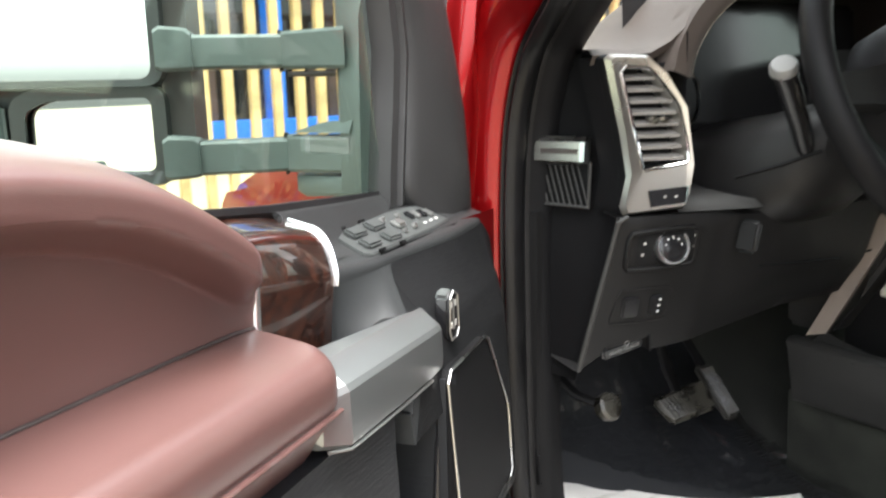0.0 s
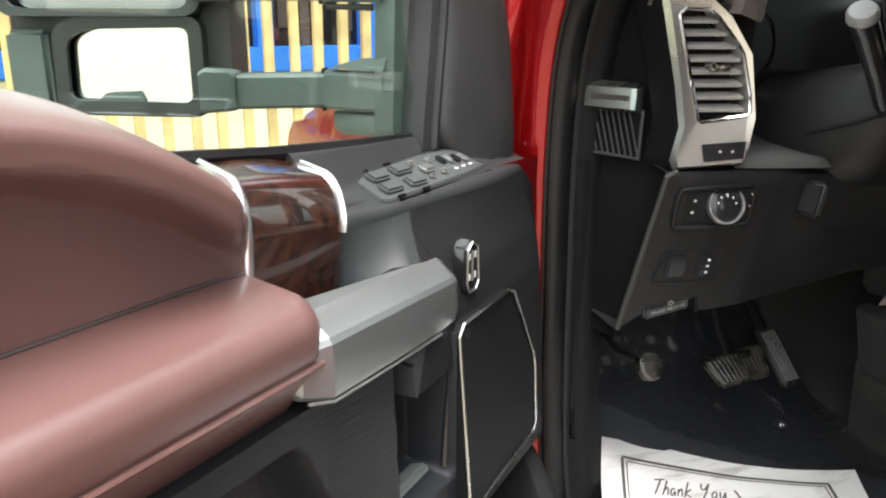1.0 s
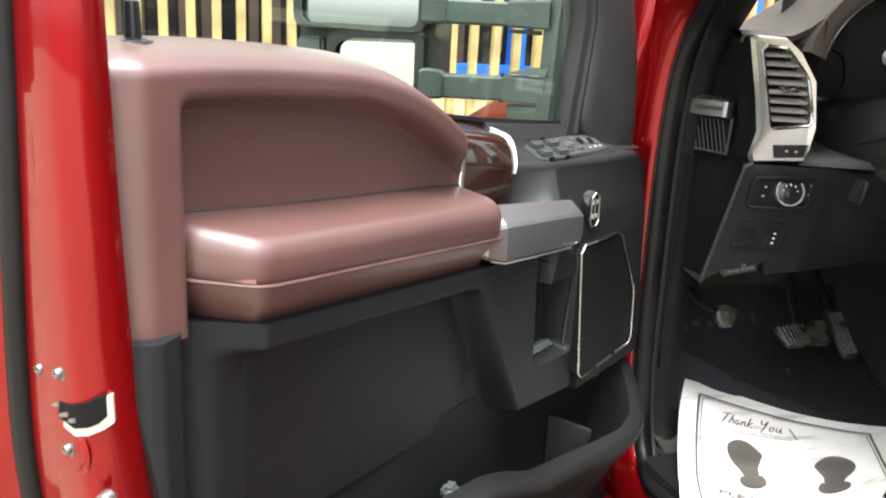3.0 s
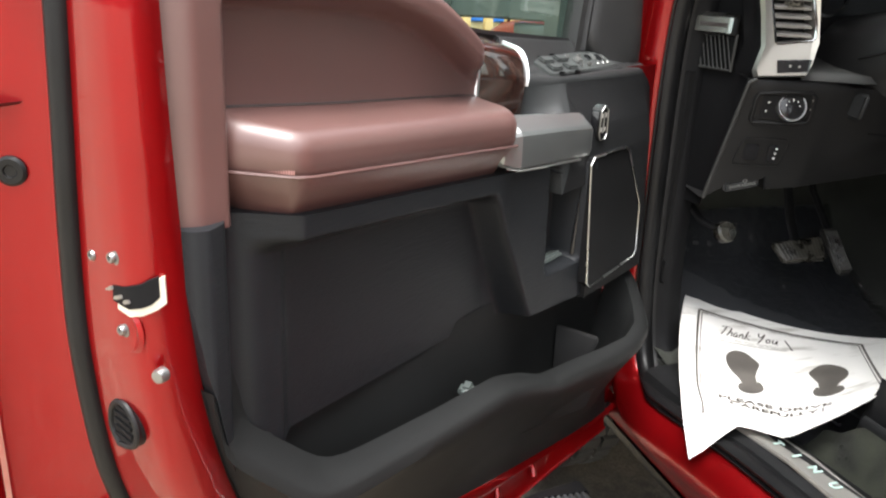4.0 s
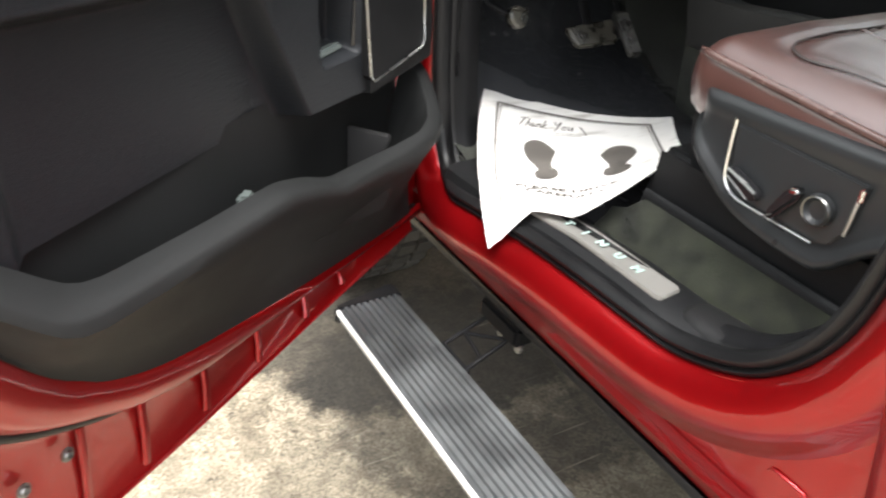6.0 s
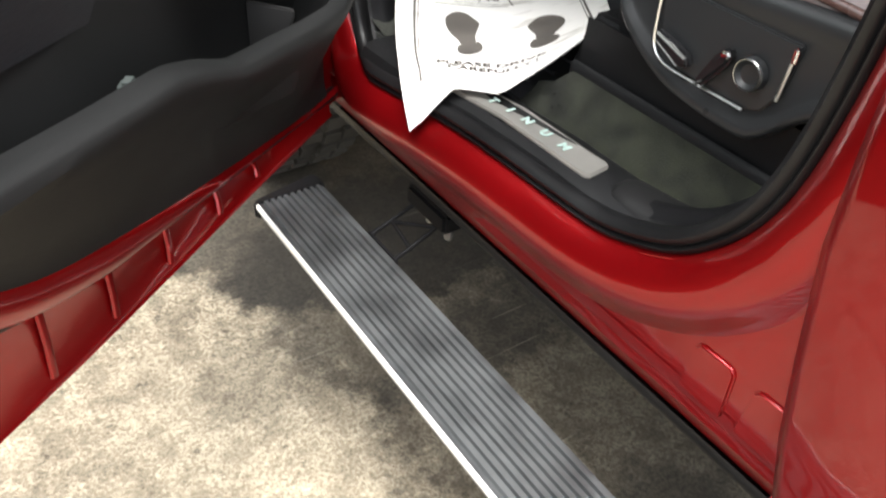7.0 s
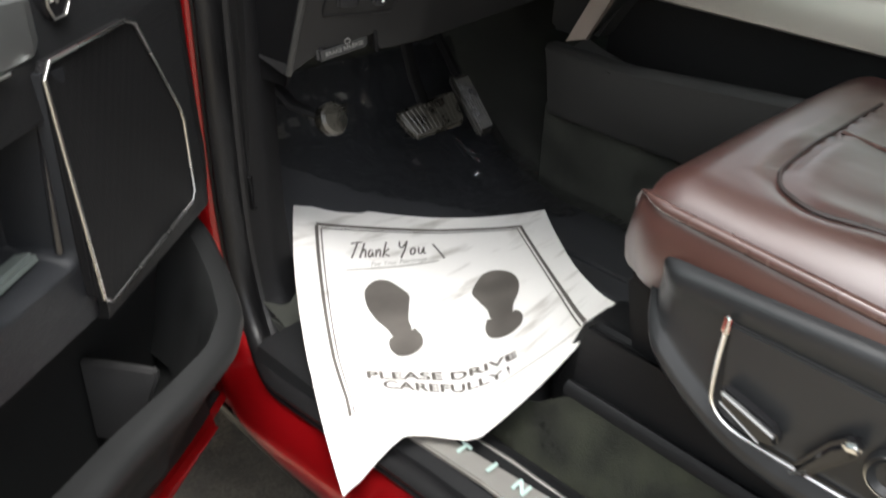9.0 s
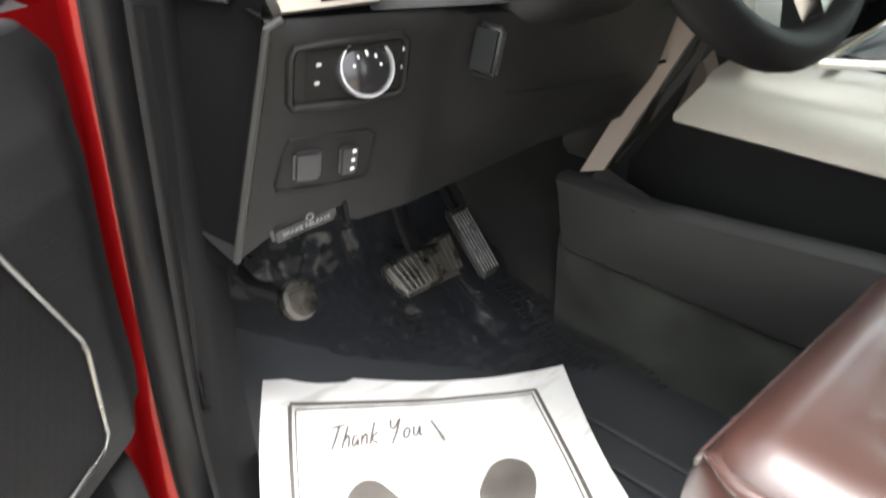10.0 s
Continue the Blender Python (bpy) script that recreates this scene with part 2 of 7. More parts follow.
def concrete():
    m, n, k, b = principled("stained_shaded_concrete")
    pos = n.new("ShaderNodeNewGeometry")
    blot, mid, fine, speck = (n.new("ShaderNodeTexNoise") for _ in range(4))
    for t, s, d in ((blot, 3.2, 6), (mid, 16, 8), (fine, 120, 10), (speck, 420, 3)):
        t.inputs["Scale"].default_value, t.inputs["Detail"].default_value, t.inputs["Roughness"].default_value = s, d, 0.65
        k.new(pos.outputs["Position"], t.inputs["Vector"])
    r1 = n.new("ShaderNodeValToRGB")
    e = r1.color_ramp.elements
    e[0].position, e[0].color = 0.38, (0.135, 0.116, 0.085, 1)
    e[1].position, e[1].color = 0.62, (0.265, 0.236, 0.180, 1)
    add = n.new("ShaderNodeMath")
    add.operation = "MULTIPLY_ADD"
    add.inputs[1].default_value, add.inputs[2].default_value = 0.45, 0.0
    k.new(mid.outputs["Fac"], add.inputs[0])
    add2 = n.new("ShaderNodeMath")
    add2.operation = "MULTIPLY_ADD"
    add2.inputs[1].default_value = 0.6
    k.new(blot.outputs["Fac"], add2.inputs[0])
    k.new(add.outputs[0], add2.inputs[2])
    k.new(add2.outputs[0], r1.inputs["Fac"])
    # cream network of worn cement round the aggregate
    web = n.new("ShaderNodeTexNoise")
    web.inputs["Scale"].default_value, web.inputs["Detail"].default_value, web.inputs["Roughness"].default_value, web.inputs["Distortion"].default_value = 42.0, 4.0, 0.6, 0.8
    k.new(pos.outputs["Position"], web.inputs["Vector"])
    r3 = n.new("ShaderNodeValToRGB")
    for at, c in ((0.41, 0.0), (0.485, 1.0), (0.535, 1.0), (0.62, 0.0)):
        el = r3.color_ramp.elements.new(at)
        el.color = (c, c, c, 1)
    r3.color_ramp.elements.remove(r3.color_ramp.elements[-1])
    r3.color_ramp.elements.remove(r3.color_ramp.elements[0])
    k.new(web.outputs["Fac"], r3.inputs["Fac"])
    patch = n.new("ShaderNodeMapRange")
    patch.inputs["From Min"].default_value, patch.inputs["From Max"].default_value = 0.38, 0.62
    patch.inputs["To Min"].default_value, patch.inputs["To Max"].default_value = 0.10, 0.85
    k.new(mid.outputs["Fac"], patch.inputs["Value"])
    amount = n.new("ShaderNodeMath")
    amount.operation = "MULTIPLY"
    k.new(r3.outputs[0], amount.inputs[0])
    k.new(patch.outputs[0], amount.inputs[1])
    lines = n.new("ShaderNodeMix")
    lines.data_type = "RGBA"
    lines.inputs["B"].default_value = (0.42, 0.38, 0.295, 1)
    k.new(amount.outputs[0], lines.inputs["Factor"])
    k.new(r1.outputs[0], lines.inputs["A"])
    r2 = n.new("ShaderNodeValToRGB")
    e = r2.color_ramp.elements
    e[0].position, e[0].color = 0.34, (0.55, 0.50, 0.43, 1)
    e[1].position, e[1].color = 0.60, (1.15, 1.13, 1.08, 1)
    k.new(fine.outputs["Fac"], r2.inputs["Fac"])
    mul = n.new("ShaderNodeMix")
    mul.data_type, mul.blend_type = "RGBA", "MULTIPLY"
    mul.inputs["Factor"].default_value = 1.0
    k.new(lines.outputs["Result"], mul.inputs["A"])
    k.new(r2.outputs[0], mul.inputs["B"])
    # four large blots paint the truck's shade; three small oily damp stains; ragged rims
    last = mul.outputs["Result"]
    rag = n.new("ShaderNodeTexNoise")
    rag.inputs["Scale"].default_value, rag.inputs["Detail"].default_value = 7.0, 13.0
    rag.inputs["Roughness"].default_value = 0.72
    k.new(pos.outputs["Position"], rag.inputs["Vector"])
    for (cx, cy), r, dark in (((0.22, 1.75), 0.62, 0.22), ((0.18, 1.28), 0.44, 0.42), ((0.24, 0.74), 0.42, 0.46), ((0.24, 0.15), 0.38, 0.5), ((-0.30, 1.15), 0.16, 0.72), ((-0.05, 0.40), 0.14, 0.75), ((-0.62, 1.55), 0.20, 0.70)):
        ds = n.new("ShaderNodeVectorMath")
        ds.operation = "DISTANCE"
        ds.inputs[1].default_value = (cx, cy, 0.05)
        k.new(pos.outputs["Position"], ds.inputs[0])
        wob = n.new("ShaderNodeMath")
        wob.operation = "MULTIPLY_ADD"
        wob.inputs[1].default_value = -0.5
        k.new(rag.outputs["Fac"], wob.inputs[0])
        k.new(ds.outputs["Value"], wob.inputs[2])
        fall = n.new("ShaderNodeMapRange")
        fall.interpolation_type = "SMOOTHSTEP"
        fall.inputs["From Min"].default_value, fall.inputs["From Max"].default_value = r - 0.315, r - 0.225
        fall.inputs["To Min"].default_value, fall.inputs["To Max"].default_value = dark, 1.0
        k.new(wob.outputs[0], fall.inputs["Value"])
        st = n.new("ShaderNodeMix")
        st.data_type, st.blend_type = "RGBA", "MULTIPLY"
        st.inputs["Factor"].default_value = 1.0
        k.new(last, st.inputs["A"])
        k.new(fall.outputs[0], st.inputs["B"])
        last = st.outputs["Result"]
    # small oil drips and pale scratches
    drip = n.new("ShaderNodeTexNoise")
    drip.inputs["Scale"].default_value, drip.inputs["Detail"].default_value, drip.inputs["Roughness"].default_value = 22.0, 9.0, 0.7
    k.new(pos.outputs["Position"], drip.inputs["Vector"])
    spot = n.new("ShaderNodeMapRange")
    spot.inputs["From Min"].default_value, spot.inputs["From Max"].default_value = 0.60, 0.66
    spot.inputs["To Min"].default_value, spot.inputs["To Max"].default_value = 1.0, 0.52
    k.new(drip.outputs["Fac"], spot.inputs["Value"])
    wet = n.new("ShaderNodeMix")
    wet.data_type, wet.blend_type = "RGBA", "MULTIPLY"
    wet.inputs["Factor"].default_value = 1.0
    k.new(last, wet.inputs["A"])
    k.new(spot.outputs[0], wet.inputs["B"])
    turn, scr = n.new("ShaderNodeMapping"), n.new("ShaderNodeTexNoise")
    turn.inputs["Rotation"].default_value, turn.inputs["Scale"].default_value = (0, 0, 0.5), (3.0, 90.0, 1.0)
    scr.inputs["Scale"].default_value, scr.inputs["Detail"].default_value = 1.0, 2.0
    k.new(pos.outputs["Position"], turn.inputs["Vector"])
    k.new(turn.outputs[0], scr.inputs["Vector"])
    thin = n.new("ShaderNodeMapRange")
    thin.inputs["From Min"].default_value, thin.inputs["From Max"].default_value = 0.70, 0.76
    thin.inputs["To Min"].default_value, thin.inputs["To Max"].default_value = 0.0, 0.22
    k.new(scr.outputs["Fac"], thin.inputs["Value"])
    pale = n.new("ShaderNodeMix")
    pale.data_type = "RGBA"
    pale.inputs["B"].default_value = (0.50, 0.46, 0.37, 1)
    k.new(thin.outputs[0], pale.inputs["Factor"])
    k.new(wet.outputs["Result"], pale.inputs["A"])
    k.new(pale.outputs["Result"], b.inputs["Base Color"])
    b.inputs["Roughness"].default_value = 0.85
    bp = n.new("ShaderNodeBump")
    bp.inputs["Strength"].default_value, bp.inputs["Distance"].default_value = 0.6, 0.004
    mix = n.new("ShaderNodeMath")
    mix.operation = "ADD"
    k.new(fine.outputs["Fac"], mix.inputs[0])
    k.new(speck.outputs["Fac"], mix.inputs[1])
    k.new(mix.outputs[0], bp.inputs["Height"])
    k.new(bp.outputs[0], b.inputs["Normal"])
    return m


def glass(name, tint, rough=0.0, least=0.03):
    m, n, k, b = principled(name)
    mixn, tr, gl = n.new("ShaderNodeMixShader"), n.new("ShaderNodeBsdfTransparent"), n.new("ShaderNodeBsdfGlossy")
    tr.inputs["Color"].default_value = (*tint, 1)
    gl.inputs["Roughness"].default_value = rough
    lw, pw, ad = n.new("ShaderNodeLayerWeight"), n.new("ShaderNodeMath"), n.new("ShaderNodeMath")
    pw.operation, ad.operation = "POWER", "MULTIPLY_ADD"
    pw.inputs[1].default_value, ad.inputs[1].default_value, ad.inputs[2].default_value = 5.0, 0.9, least
    k.new(lw.outputs["Facing"], pw.inputs[0])
    k.new(pw.outputs[0], ad.inputs[0])
    k.new(ad.outputs[0], mixn.inputs["Fac"])
    k.new(tr.outputs[0], mixn.inputs[1])
    k.new(gl.outputs[0], mixn.inputs[2])
    k.new(mixn.outputs[0], n["Material Output"].inputs["Surface"])
    return m


PAPER = paper_material()
WALNUT = walnut()
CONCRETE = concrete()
PRIVACY = glass("dark_privacy_glass", (0.25, 0.26, 0.26))
CLEAR = glass("clear_windshield_glass", (0.93, 0.96, 0.95))
GLASS = glass("tinted_window_glass", (0.84, 0.92, 0.88), 0.0, 0.055)
FILM = glass("clear_plastic_film", (0.90, 0.91, 0.92), 0.12, 0.20)


# ---------------------------------------------------------------- mesh helpers
def thing(name, label, category, m=None, group="", kind=""):
    ob = new(name)
    if m is not None:
        ob.matrix_world = m
    return tagged(ob, label, category, group, kind)


def part(name, bm, material, parent=None, label="", sharp=38.0, smooth=True):
    bmesh.ops.remove_doubles(bm, verts=bm.verts, dist=1e-6)
    bmesh.ops.recalc_face_normals(bm, faces=bm.faces)
    for f in bm.faces:
        f.smooth = smooth
    lim = radians(sharp)
    for e in bm.edges:
        if len(e.link_faces) == 2 and e.calc_face_angle(0.0) > lim:
            e.smooth = False
    me = bpy.data.meshes.new(name)
    bm.to_mesh(me)
    bm.free()
    me.materials.append(material)
    ob = new(name, me)
    if parent is not None:
        ob.parent = parent
    if label:
        ob["label"] = label
    return ob


def bevel(bm, width, segs=2, angle=30.0):
    es = [e for e in bm.edges if len(e.link_faces) == 2 and e.calc_face_angle(0.0) > radians(angle)]
    if es and width > 0:
        bmesh.ops.bevel(bm, geom=es, offset=width, segments=segs, affect="EDGES", clamp_overlap=True)
    return bm


def box(c, s, bev=0.003, segs=2, turn=None, bm=None):
    b2 = bmesh.new()
    bmesh.ops.create_cube(b2, size=1.0)
    bmesh.ops.scale(b2, vec=s, verts=b2.verts)
    bevel(b2, bev, segs)
    m = Matrix.Translation(c)
    if turn is not None:
        m = m @ Euler([radians(a) for a in turn]).to_matrix().to_4x4()
    bmesh.ops.transform(b2, matrix=m, verts=b2.verts)
    if bm is None:
        return b2
    me = bpy.data.meshes.new("tmp")
    b2.to_mesh(me)
    bm.from_mesh(me)
    bpy.data.meshes.remove(me)
    b2.free()
    return bm


def prism(outline, axis, lo, hi, bev=0.003, segs=2):
    """A flat outline (pairs) pushed along an axis from lo to hi. The pairs are the other two axes in order."""
    def at(p, h):
        q = list(p)
        q.insert("xyz".index(axis), h)
        return q
    bm = bmesh.new()
    a = [bm.verts.new(at(p, lo)) for p in outline]
    b = [bm.verts.new(at(p, hi)) for p in outline]
    bm.faces.new(a)
    bm.faces.new(b[::-1])
    n = len(a)
    for i in range(n):
        bm.faces.new((a[i], b[i], b[(i + 1) % n], a[(i + 1) % n]))
    bmesh.ops.recalc_face_normals(bm, faces=bm.faces)
    return bevel(bm, bev, segs)


def loft(rows, closed=False, cap=False):
    """A skin over rows of points; closed joins the ends of each row; cap fills the first and the last."""
    bm = bmesh.new()
    vs = [[bm.verts.new(p) for p in r] for r in rows]
    for a, b in zip(vs, vs[1:]):
        n = len(a)
        for i in range(n if closed else n - 1):
            j = (i + 1) % n
            try:
                bm.faces.new((a[i], a[j], b[j], b[i]))
            except ValueError:
                pass
    if cap:
        bm.faces.new(vs[0][::-1])
        bm.faces.new(vs[-1])
    return bm


def thicken(bm, d):
    bmesh.ops.recalc_face_normals(bm, faces=bm.faces)
    bmesh.ops.solidify(bm, geom=bm.faces[:], thickness=d)
    return bm


def spline(pts, n):
    """Catmull-Rom through the points, n steps per span."""
    p = [Vector(q) for q in pts]
    p = [2 * p[0] - p[1]] + p + [2 * p[-1] - p[-2]]
    out = []
    for i in range(1, len(p) - 2):
        for s in range(n):
            t = s / n
            out.append(0.5 * (2 * p[i] + (p[i + 1] - p[i - 1]) * t + (2 * p[i - 1] - 5 * p[i] + 4 * p[i + 1] - p[i + 2]) * t * t + (3 * p[i] - p[i - 1] - 3 * p[i + 1] + p[i + 2]) * t ** 3))
    out.append(p[-2])
    return out


def tube(pts, r, sides=8, squash=1.0, closed=False, up=(0, 0, 1)):
    pts = [Vector(p) for p in pts]
    rows = []
    n = len(pts)
    for i, p in enumerate(pts):
        d = (pts[(i + 1) % n] - pts[i - 1]) if closed else (pts[min(i + 1, n - 1)] - pts[max(i - 1, 0)])
        d.normalize()
        side = d.cross(Vector(up))
        if side.length < 1e-4:
            side = d.cross(Vector((1, 0, 0)))
        side.normalize()
        top = side.cross(d)
        rr = r[i] if isinstance(r, (list, tuple)) else r
        rows.append([p + rr * (math.cos(a) * side + squash * math.sin(a) * top) for a in (2 * math.pi * j / sides for j in range(sides))])
    if closed:
        rows.append(rows[0])
    return loft(rows, True, not closed)


def lathe(profile, origin, axis, segs=24, cap=True):
    """Pairs (radius, height) turned about an axis."""
    q = Vector((0, 0, 1)).rotation_difference(Vector(axis))
    rows = []
    for r, h in profile:
        rows.append([Vector(origin) + q @ Vector((r * math.cos(a), r * math.sin(a), h)) for a in (2 * math.pi * j / segs for j in range(segs))])
    return loft(rows, True, cap)


def merge(*bms):
    out = bmesh.new()
    for b in bms:
        me = bpy.data.meshes.new("tmp")
        b.to_mesh(me)
        b.free()
        out.from_mesh(me)
        bpy.data.meshes.remove(me)
    return out


def lerp(x, table):
    """Piecewise straight lines through a table of (x, y), x rising."""
    if x <= table[0][0]:
        return table[0][1]
    for (a, p), (b, q) in zip(table, table[1:]):
        if x <= b:
            return p + (q - p) * (x - a) / (b - a)
    return table[-1][1]


def smooth01(x):
    x = min(1.0, max(0.0, x))
    return x * x * (3 - 2 * x)


def relief(u0, u1, nu, zlo, zhi, nz, w, back):
    """A panel over (u, z) whose face stands at w(u, z), with a skirt back to the plane w = back."""
    bm = bmesh.new()
    g = []
    for i in range(nu + 1):
        u = u0 + (u1 - u0) * i / nu
        a, b = zlo(u), zhi(u)
        g.append([bm.verts.new((u, w(u, a + (b - a) * j / nz), a + (b - a) * j / nz)) for j in range(nz + 1)])
    for i in range(nu):
        for j in range(nz):
            bm.faces.new((g[i][j], g[i + 1][j], g[i + 1][j + 1], g[i][j + 1]))
    rim = [r[0] for r in g] + g[-1][1:] + [r[-1] for r in g[-2::-1]] + g[0][-2:0:-1]
    low = [bm.verts.new((v.co.x, min(back, v.co.y - 0.002), v.co.z)) for v in rim]
    for i in range(len(rim)):
        j = (i + 1) % len(rim)
        bm.faces.new((rim[i], low[i], low[j], rim[j]))
    return bm

# ---------------------------------------------------------------- the open front door
DOOR = pose(0.0, 1.29, 0.0, 0, 0, -143.13)      # x runs from the hinge to the rear edge, y to the cabin side
door = thing("truck_door", "open red pickup door with burgundy leather and black plastic trim", "truck door", DOOR)

SEAL = [(1.118, -0.070, 1.52), (1.122, -0.078, 1.35), (1.124, -0.088, 1.20), (1.122, -0.092, 1.10), (1.108, -0.095, 0.975), (1.076, -0.098, 0.872), (1.025, -0.100, 0.775),
        (0.961, -0.100, 0.713), (0.880, -0.098, 0.665), (0.810, -0.095, 0.635), (0.700, -0.085, 0.612), (0.570, -0.070, 0.603), (0.370, -0.045, 0.600), (0.150, -0.015, 0.605), (0.060, 0.0, 0.610)]
SKIN_EDGE = [(1.178, -0.165, 1.52), (1.178, -0.165, 1.35), (1.178, -0.165, 1.20), (1.178, -0.165, 1.00), (1.177, -0.165, 0.85), (1.174, -0.165, 0.68), (1.160, -0.160, 0.48),
             (1.10, -0.150, 0.440), (1.00, -0.135, 0.445), (0.87, -0.120, 0.455), (0.70, -0.095, 0.475), (0.50, -0.068, 0.502), (0.35, -0.045, 0.527), (0.20, -0.020, 0.552), (0.086, 0.0, 0.573)]
SHOULDER = [(1.118, -0.012, 1.52), (1.119, -0.010, 1.35), (1.119, -0.010, 1.20), (1.115, -0.008, 1.10), (1.096, -0.008, 0.985), (1.062, -0.012, 0.892), (1.010, -0.025, 0.800),
            (0.950, -0.032, 0.745), (0.875, -0.036, 0.700), (0.81, -0.036, 0.668), (0.70, -0.034, 0.640), (0.57, -0.030, 0.628), (0.37, -0.015, 0.620), (0.15, 0.006, 0.622), (0.06, 0.012, 0.622)]
TRIM_EDGE = [(1.085, 0.000, 1.52), (1.083, 0.002, 1.35), (1.078, 0.004, 1.20), (1.070, 0.004, 1.10), (1.048, 0.0, 1.000), (1.015, -0.012, 0.915), (0.975, -0.022, 0.855),
             (0.932, -0.030, 0.803), (0.895, -0.032, 0.772), (0.86, -0.032, 0.746), (0.767, -0.032, 0.706), (0.60, -0.030, 0.668), (0.40, -0.02, 0.640), (0.20, 0.004, 0.632), (0.06, 0.012, 0.632)]
seal_s, skin_s, shoulder_s, trim_s = (spline(q, 5) for q in (SEAL, SKIN_EDGE, SHOULDER, TRIM_EDGE))
mid_flange = [a.lerp(b, 0.12) + Vector((0, -0.014, 0)) for a, b in zip(seal_s, skin_s)]
lip = [a.lerp(b, 0.93) + Vector((0, 0.0, 0)) for a, b in zip(seal_s, skin_s)]
lip2 = [b + Vector((0, 0.006, 0)) for b in skin_s]
out_lo = [b + Vector((0, -0.008, 0)) for b in skin_s]
part("inner_panel", loft([trim_s, [a.lerp(b, 0.45) + Vector((0, 0.010, 0)) for a, b in zip(trim_s, shoulder_s)], [a.lerp(b, 0.9) + Vector((0, 0.0035, 0)) for a, b in zip(trim_s, shoulder_s)], shoulder_s, [a.lerp(b, 0.12) + Vector((0.002, 0, -0.001)) for a, b in zip(shoulder_s, seal_s)], [a.lerp(b, 0.5) + Vector((0.003, 0, -0.002)) for a, b in zip(shoulder_s, seal_s)], seal_s, mid_flange, lip, lip2, out_lo]), RED, door, "glossy red painted inner door metal", sharp=75)

# outer skin
def skin_w(u, z):
    return lerp(u, [(0.03, -0.012), (0.35, -0.055), (0.87, -0.130), (1.178, -0.173)]) - 0.035 * math.sin(math.pi * min(1, max(0, (z - 0.45) / 1.0))) * smooth01((u - 0.03) / 0.3)
sk = bmesh.new()
gv = []
for i in range(21):
    u = 0.03 + 1.148 * i / 20
    zl = lerp(u, [(0.03, 0.575), (0.2, 0.552), (0.5, 0.502), (0.87, 0.455), (1.1, 0.44), (1.178, 0.48)])
    gv.append([sk.verts.new((u, skin_w(u, zl + (1.31 - zl) * j / 12), zl + (1.31 - zl) * j / 12)) for j in range(13)])
for i in range(20):
    for j in range(12):
        sk.faces.new((gv[i][j], gv[i + 1][j], gv[i + 1][j + 1], gv[i][j + 1]))
part("outer_skin", sk, RED, door)
part("hinge_edge", loft([[(0.03, -0.060, z), (0.034, -0.045, z), (0.06, -0.035, z)] for z in (0.575, 0.8, 1.0, 1.2, 1.31)]), RED, door)

# weatherstrip
part("weatherstrip", tube([p + Vector((0.002, -0.002, 0)) for p in seal_s], 0.0112, 10, 1.0, up=(0, 1, 0)), RUBBER, door, "black rubber door weatherstrip")

# stiffening ribs and bolts of the lower flange
for u in (0.30, 0.40, 0.52, 0.64, 0.76, 0.86, 0.98):
    w0, z0 = lerp(u, [(p[0], p[1]) for p in SKIN_EDGE[::-1]]), lerp(u, [(p[0], p[2]) for p in SKIN_EDGE[::-1][:9]])
    zs = lerp(u, [(p[0], p[2]) for p in SEAL[::-1][:10]])
    ws = lerp(u, [(p[0], p[1]) for p in SEAL[::-1][:10]])
    a, b = Vector((u, ws - 0.012, zs - 0.022)), Vector((u + 0.012, w0 + 0.004, z0 + 0.022))
    part("rib", tube([a, a.lerp(b, 0.5) + Vector((0, 0.002, 0)), b], 0.0065, 8, 0.8, up=(0, 1, 0)), RED, door)


def door_bolt(p, axis, r=0.008, mat=ZINC):
    part("bolt", merge(lathe([(r * 1.5, 0), (r * 1.5, 0.0015), (r, 0.002), (r, 0.004), (r * 0.8, 0.006), (r * 0.45, 0.006), (r * 0.4, 0.004)], p, axis, 12)), mat, door)


for p in ((0.889, -0.106, 0.612), (0.953, -0.113, 0.605)):
    door_bolt(p, (0, 1, 0.1), 0.007)
for p in ((1.121, -0.060, 1.209), (1.121, -0.031, 1.214), (1.120, -0.027, 1.148)):
    door_bolt(p, (1, 0, 0), 0.005)
part("stud", lathe([(0.0068, 0), (0.0068, 0.005), (0.0058, 0.009), (0.0025, 0.0098)], (1.110, 0.010, 1.114), (1, 0.25, 0), 16), ZINC, door, "grey round rubber-tipped stud")


def latch_at(a, z, out):
    """Runs along the rear face (a below 0) and round the corner onto the inner face."""
    if a <= 0:
        return (1.1195 + out, -0.010 + a, z)
    return (1.1195 - 0.74 * a + 0.67 * out, -0.010 + 0.67 * a + 0.74 * out, z)


def latch_skin(table, out):
    return loft([[latch_at(a, zl, -0.004), latch_at(a, zl, out), latch_at(a, zh, out), latch_at(a, zh, -0.004)] for a, zl, zh in table], False, True)


part("latch_opening", latch_skin([(-0.050, 1.170, 1.186), (-0.030, 1.168, 1.187), (-0.012, 1.165, 1.189), (-0.004, 1.164, 1.191), (0.006, 1.166, 1.194), (0.018, 1.171, 1.198), (0.026, 1.177, 1.201)], 0.003), PRIMER, door, "raw cream edge of the latch cut-out")
part("latch", latch_skin([(-0.046, 1.1755, 1.1865), (-0.030, 1.1735, 1.1878), (-0.012, 1.1715, 1.1897), (-0.004, 1.171, 1.1917), (0.006, 1.1735, 1.1947), (0.014, 1.1765, 1.1987), (0.0212, 1.183, 1.2010)], 0.0036), DARK, door, "black latch mechanism")
